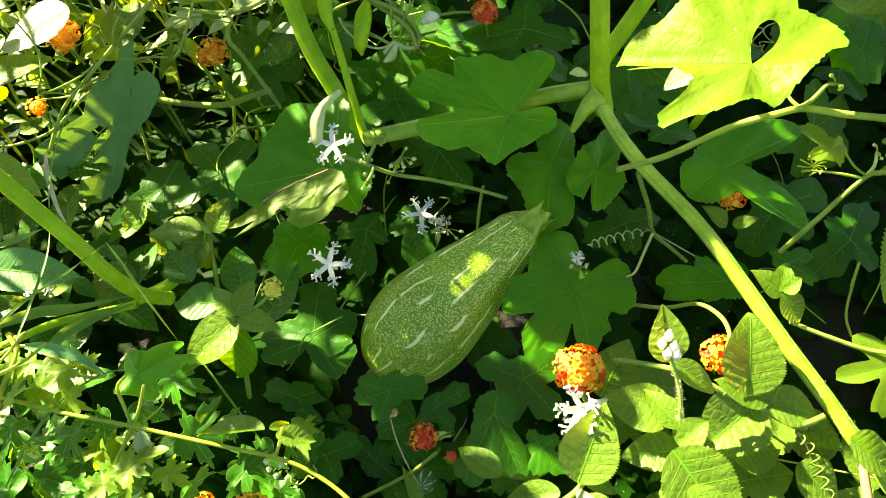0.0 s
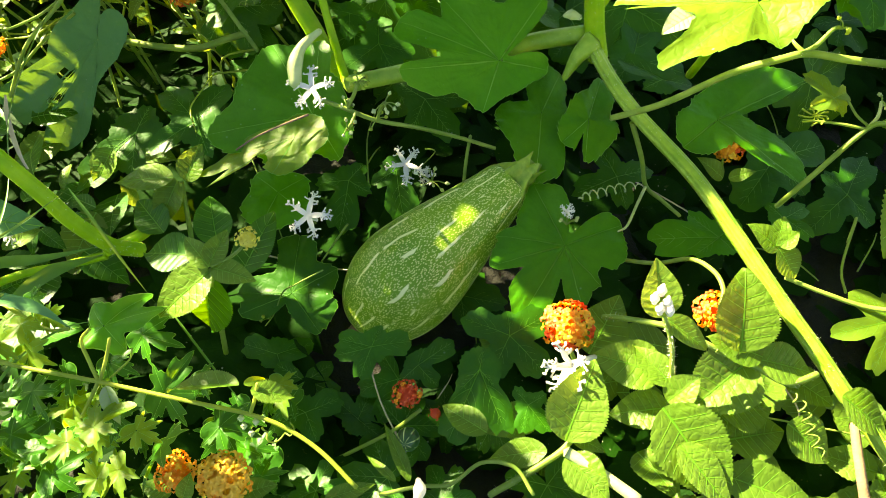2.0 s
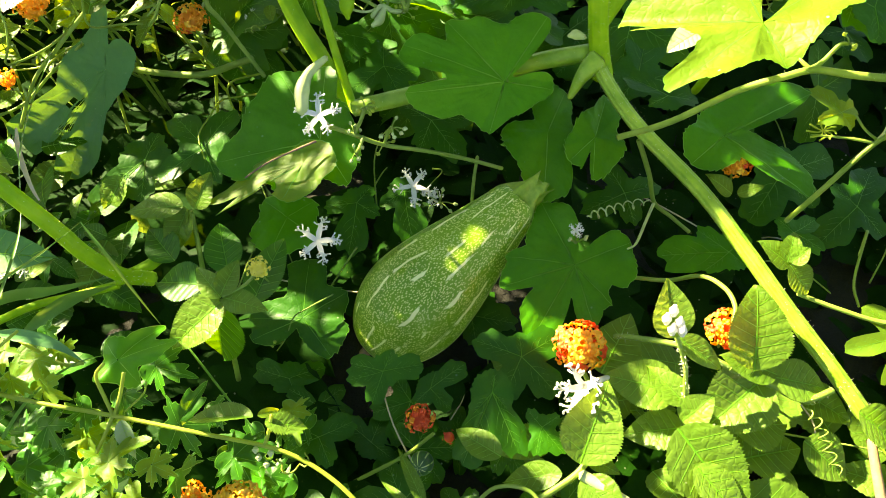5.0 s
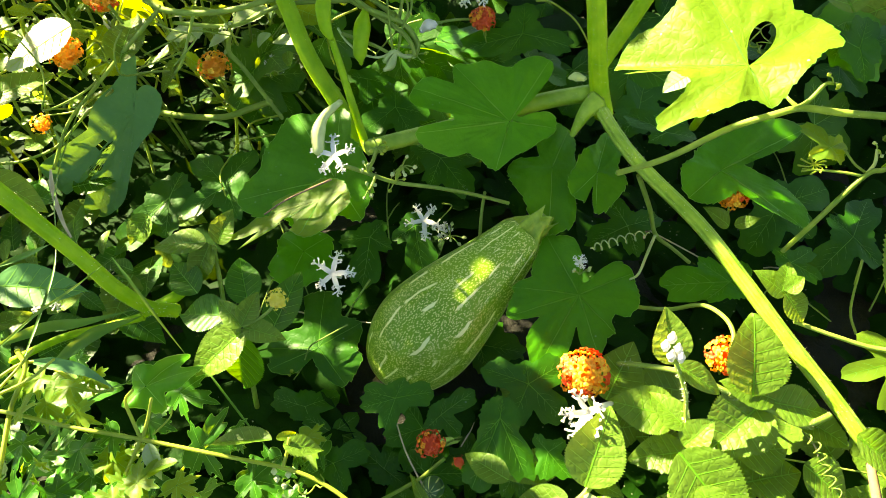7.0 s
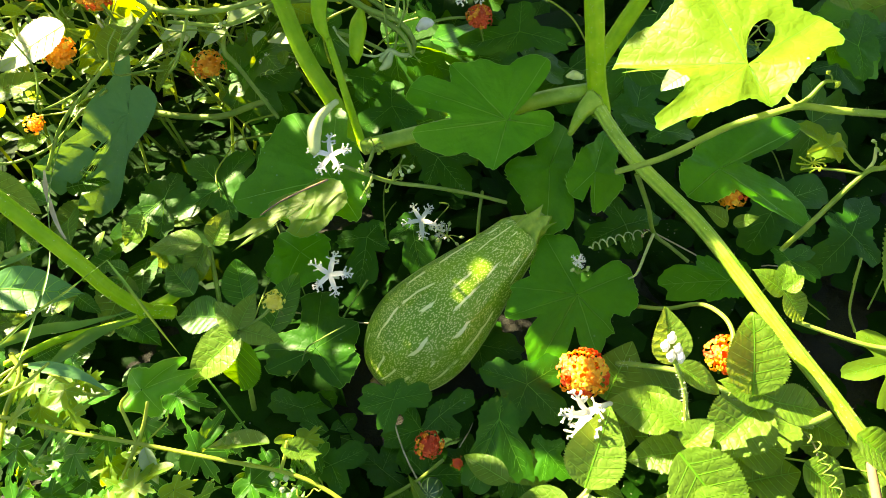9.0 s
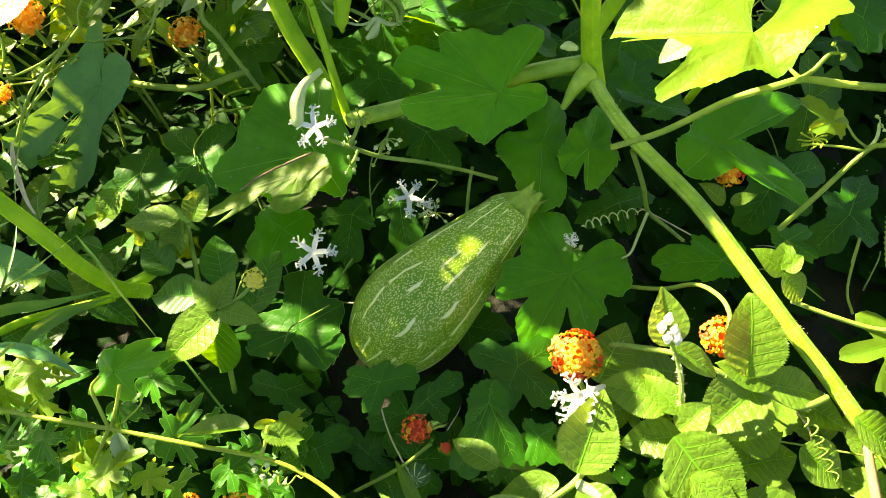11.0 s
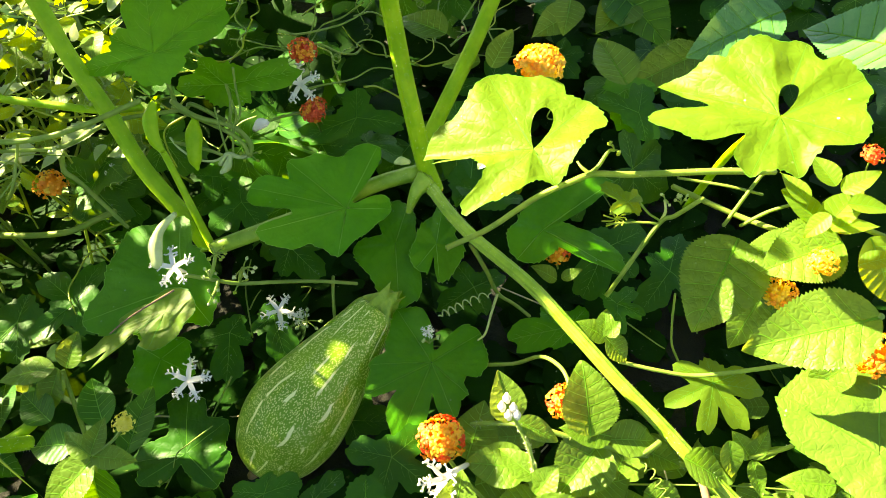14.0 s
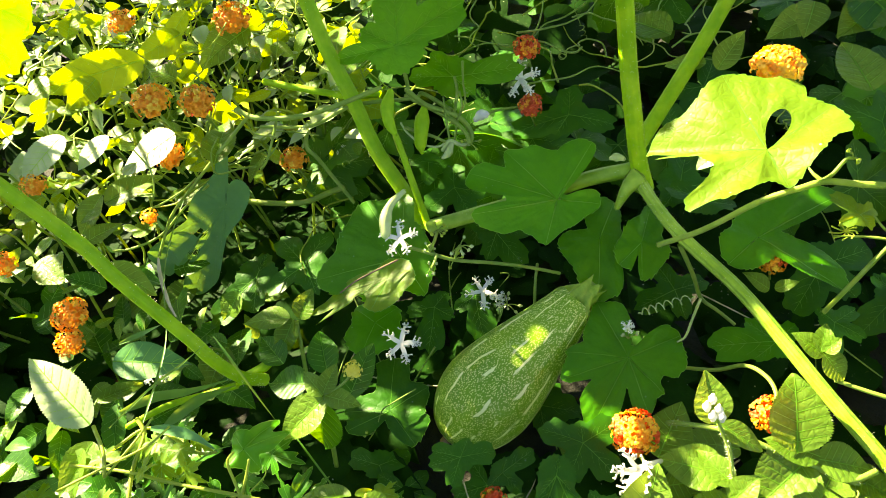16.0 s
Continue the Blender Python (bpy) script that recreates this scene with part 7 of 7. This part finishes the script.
def bank_leaves():
    """Crowded leaves and thin twigs of the sunlit bank."""
    rnd = random.Random(23)
    for i in range(1500):
        while True:
            x, y = rnd.uniform(-0.85, -0.16), rnd.uniform(0.42, 1.15)
            if y > 0.60 or x < -0.44:
                break
        z = rnd.uniform(0.20, 0.29) + 0.03 * noise.noise(Vector((x * 9, y * 9, 1.0)))
        if i % 3 == 2:
            z = rnd.uniform(0.08, 0.20)
        base = Vector((x, y, z))
        d = Vector((rnd.gauss(0, 1), rnd.gauss(-0.3, 1), rnd.gauss(0, 0.3))).normalized() * (rnd.uniform(0.012, 0.034) if i % 5 else rnd.uniform(0.034, 0.060))
        up = Vector((-0.2 + rnd.gauss(0, 0.14), -0.22 + rnd.gauss(0, 0.14), 1))
        if i % 3 == 0 or i % 7 == 0:
            up = Vector((rnd.gauss(0.5, 0.4), rnd.gauss(-0.6, 0.4), 0.5))
        # yellow and white picks hold backlight and glare in their colour
        ovate_leaf(bank, base, base + d, up, rnd.uniform(0.30, 0.62), M_SUNLIT_CUT_LEAF if i % 3 == 0 else M_PALE_GLARE_LEAF if i % 9 == 1 else M_LANTANA_LEAF, along=16, across=2, teeth=0.06)
        if i % 13 == 0:
            stem(bank, "twig", [base - d * 0.1, base - Vector((rnd.uniform(-0.03, 0.03), rnd.uniform(-0.03, 0.03), 0.05)), Vector((x + rnd.uniform(-0.06, 0.06), y + rnd.uniform(-0.05, 0.05), 0.01))], 0.0014, 0.0022, rnd.choice((M_THIN, M_YSTEM, M_THIN)), sides=5, steps=4)
    for i in range(170):
        x, y = rnd.uniform(-0.8, -0.15), rnd.uniform(0.55, 1.1)
        a = Vector((x, y, rnd.uniform(0.12, 0.3)))
        line = [a]
        way = Vector((rnd.gauss(0, 1), rnd.gauss(0, 1), rnd.gauss(0, 0.3))).normalized()
        for k in range(rnd.randint(3, 6)):
            way = (way + Vector((rnd.gauss(0, 0.45), rnd.gauss(0, 0.45), rnd.gauss(-0.05, 0.3)))).normalized()
            line.append(line[-1] + way * rnd.uniform(0.02, 0.04))
        stem(bank, "twig", line, rnd.uniform(0.0009, 0.0014), 0.0008, rnd.choice((M_THIN, M_YSTEM)), sides=5, steps=4)


bank_leaves()


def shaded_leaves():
    """Lobed leaves of the gourd, shade put into their darker green, low beneath the climbing stems."""
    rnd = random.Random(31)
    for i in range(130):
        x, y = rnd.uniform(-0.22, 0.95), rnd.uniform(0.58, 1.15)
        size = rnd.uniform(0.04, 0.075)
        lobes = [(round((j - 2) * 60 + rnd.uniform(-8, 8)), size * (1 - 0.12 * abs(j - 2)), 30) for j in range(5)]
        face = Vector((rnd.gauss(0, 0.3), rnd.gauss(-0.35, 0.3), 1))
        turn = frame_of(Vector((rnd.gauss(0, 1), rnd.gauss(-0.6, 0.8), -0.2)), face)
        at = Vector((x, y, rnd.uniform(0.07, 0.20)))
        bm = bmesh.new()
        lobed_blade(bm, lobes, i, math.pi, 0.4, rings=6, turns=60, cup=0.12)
        part("leaf", bm, [M_GOURD_SHADE_LEAF, M_VEIN], gourd, "", at, turn)


shaded_leaves()


def low_fill():
    """More small leaves close to the ground, in front."""
    rnd = random.Random(47)
    for i in range(80):
        x, y = rnd.uniform(-0.46, -0.10), rnd.uniform(0.03, 0.22)
        # mostly the dark copy, so shade comes with the leaf colour
        cut_leaf(creeper, (x, y, rnd.uniform(0.05, 0.17)), rnd.uniform(0.018, 0.034), rnd.choice((M_SUNLIT_CUT_LEAF, M_GOURD_SHADE_LEAF, M_GOURD_SHADE_LEAF, M_GOURD_SHADE_LEAF)), i + 100)
    for i in range(90):
        base = Vector((rnd.uniform(-0.62, -0.30), rnd.uniform(0.20, 0.50), rnd.uniform(0.08, 0.19)))
        d = Vector((rnd.gauss(0, 1), rnd.gauss(-0.3, 1), rnd.gauss(0.1, 0.3))).normalized() * rnd.uniform(0.03, 0.06)
        ovate_leaf(bank, base, base + d, Vector((rnd.gauss(-0.1, 0.35), rnd.gauss(-0.2, 0.35), 1)), rnd.uniform(0.4, 0.75), rnd.choice((M_LANTANA_LEAF, M_GOURD_SHADE_LEAF, M_GOURD_SHADE_LEAF)), along=20, across=3)
    for i in range(70):
        base = Vector((rnd.uniform(0.08, 0.6), rnd.uniform(0.03, 0.27), rnd.uniform(0.04, 0.11)))
        d = Vector((rnd.gauss(0, 1), rnd.gauss(-0.3, 1), rnd.gauss(0.1, 0.3))).normalized() * rnd.uniform(0.04, 0.07)
        ovate_leaf(bush, base, base + d, Vector((rnd.gauss(0, 0.4), rnd.gauss(-0.2, 0.4), 1)), rnd.uniform(0.55, 0.8), M_LANTANA_LEAF, along=20, across=3)
    for i in range(40):
        x, y = rnd.uniform(-0.2, 0.14), rnd.uniform(0.05, 0.26)
        size = rnd.uniform(0.03, 0.05)
        lobes = [(round((j - 2) * 60 + rnd.uniform(-8, 8)), size * (1 - 0.12 * abs(j - 2)), 24) for j in range(5)]
        bm = bmesh.new()
        lobed_blade(bm, lobes, i, math.pi, 0.4, rings=6, turns=64, cup=0.12)
        turn = frame_of(Vector((rnd.gauss(0, 1), rnd.gauss(-0.6, 0.8), -0.2)), Vector((rnd.gauss(0, 0.3), rnd.gauss(-0.3, 0.3), 1)))
        part("leaf", bm, [M_GOURD_SHADE_LEAF, M_VEIN], gourd, "", (x, y, rnd.uniform(0.02, 0.075)), turn)


low_fill()


def tangle():
    """Thin curling runners and tendrils of the gourd, over the leaves."""
    rnd = random.Random(71)
    for i in range(75):
        x, y = rnd.uniform(-0.42, 0.30), rnd.uniform(0.62, 1.0)
        p = Vector((x, y, rnd.uniform(0.20, 0.31)))
        line = [p]
        way = Vector((rnd.gauss(0, 1), rnd.gauss(0, 1), rnd.gauss(0, 0.3))).normalized()
        for k in range(rnd.randint(4, 8)):
            way = (way + Vector((rnd.gauss(0, 0.4), rnd.gauss(0, 0.4), rnd.gauss(0, 0.25)))).normalized()
            line.append(line[-1] + way * rnd.uniform(0.015, 0.035))
        stem(gourd, "runner", line, rnd.uniform(0.0008, 0.0016), 0.0006, rnd.choice((M_THIN, M_THIN, M_YSTEM)), sides=5, steps=5)
        if i % 3 == 0:
            end = line[-1]
            coil(gourd, "tendril", [end, end + way * 0.012, end + way * 0.024], rnd.uniform(0.003, 0.005), rnd.uniform(2, 4), 0.0006)
    # dried threads and stalks among the lower leaves
    for i in range(30):
        x, y = rnd.uniform(-0.32, 0.45), rnd.uniform(0.12, 0.6)
        p = Vector((x, y, rnd.uniform(0.03, 0.09)))
        q = p + Vector((rnd.gauss(0, 0.05), rnd.gauss(0, 0.05), rnd.gauss(0, 0.02)))
        stem(creeper, "stalk", [p, (p + q) / 2 + Vector((rnd.gauss(0, 0.008), rnd.gauss(0, 0.008), 0.006)), q], 0.0010, 0.0007, rnd.choice((M_THIN, M_DRY, M_THIN)), sides=5, steps=4)


tangle()


# ---- undergrowth ----
def build_undergrowth():
    """Countless low leaves between and under the plants."""
    rnd = random.Random(11)

    def scatter(name, label, count, area, heights, sizes, keep, lobed=0.5):
        bm = bmesh.new()
        for i in range(count):
            while True:
                x, y = rnd.uniform(area[0], area[1]), rnd.uniform(area[2], area[3])
                if keep(x, y):
                    break
            z = ground_height(x, y) + rnd.uniform(*heights(x, y))
            s = rnd.uniform(*sizes)
            m = Matrix.Translation((x, y, z)) @ Euler((rnd.uniform(-0.5, 0.7), rnd.uniform(-0.5, 0.5), rnd.uniform(0, 6.28))).to_matrix().to_4x4()
            if rnd.random() < lobed:
                k = rnd.choice((5, 5, 3))
                lobes = [((j - k // 2) * 58 + rnd.uniform(-8, 8), s * (1 - 0.11 * abs(j - k // 2)) * rnd.uniform(0.9, 1.1), rnd.uniform(24, 34)) for j in range(k)]
                lobed_blade(bm, lobes, rnd.random(), math.pi, 0.4, rings=4, turns=36, veins=False, m=m, cup=0.15, wave=0.08)
            else:
                ovate_blade(bm, s * 1.3, s * rnd.uniform(0.6, 0.85), rnd.random(), along=14, across=2, pairs=5, m=m, veins=False, droop=0.3)
        ob = new(name, mesh_of(bm, name, M_SHADE_UNDER_LEAF))
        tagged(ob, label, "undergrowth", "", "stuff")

    def off_fruit(x, y):
        u = ((x + 0.06) * 0.78 + (y - 0.30) * 0.63)
        v = -(x + 0.06) * 0.63 + (y - 0.30) * 0.78
        return not (-0.05 < u < 0.26 and abs(v) < 0.075)

    scatter("undergrowth", "low leaves between the vines, near-black with painted shade", 1300, (-0.75, 0.75, 0.02, 1.0), lambda x, y: (0.003, 0.042), (0.035, 0.07), off_fruit)

    def outside(x, y):
        return not (-0.62 - 0.2 * (y - 0.3) < x < 0.62 + 0.3 * (y - 0.3) and 0.08 < y < 0.82)

    scatter("foliage_bank", "tangled leaves of the surrounding bank, shade in their dark colour", 2700, (-2.6, 2.6, -1.6, 3.4), lambda x, y: (0.02, 0.20), (0.045, 0.095), lambda x, y: outside(x, y) and math.hypot(x, y + 0.12) > 0.34 and math.hypot(x / 2.3, (y - 0.7) / 2.2) + 0.35 * noise.noise(Vector((x * 1.4, y * 1.4, 0))) < rnd.uniform(0.45, 1.0))


build_undergrowth()
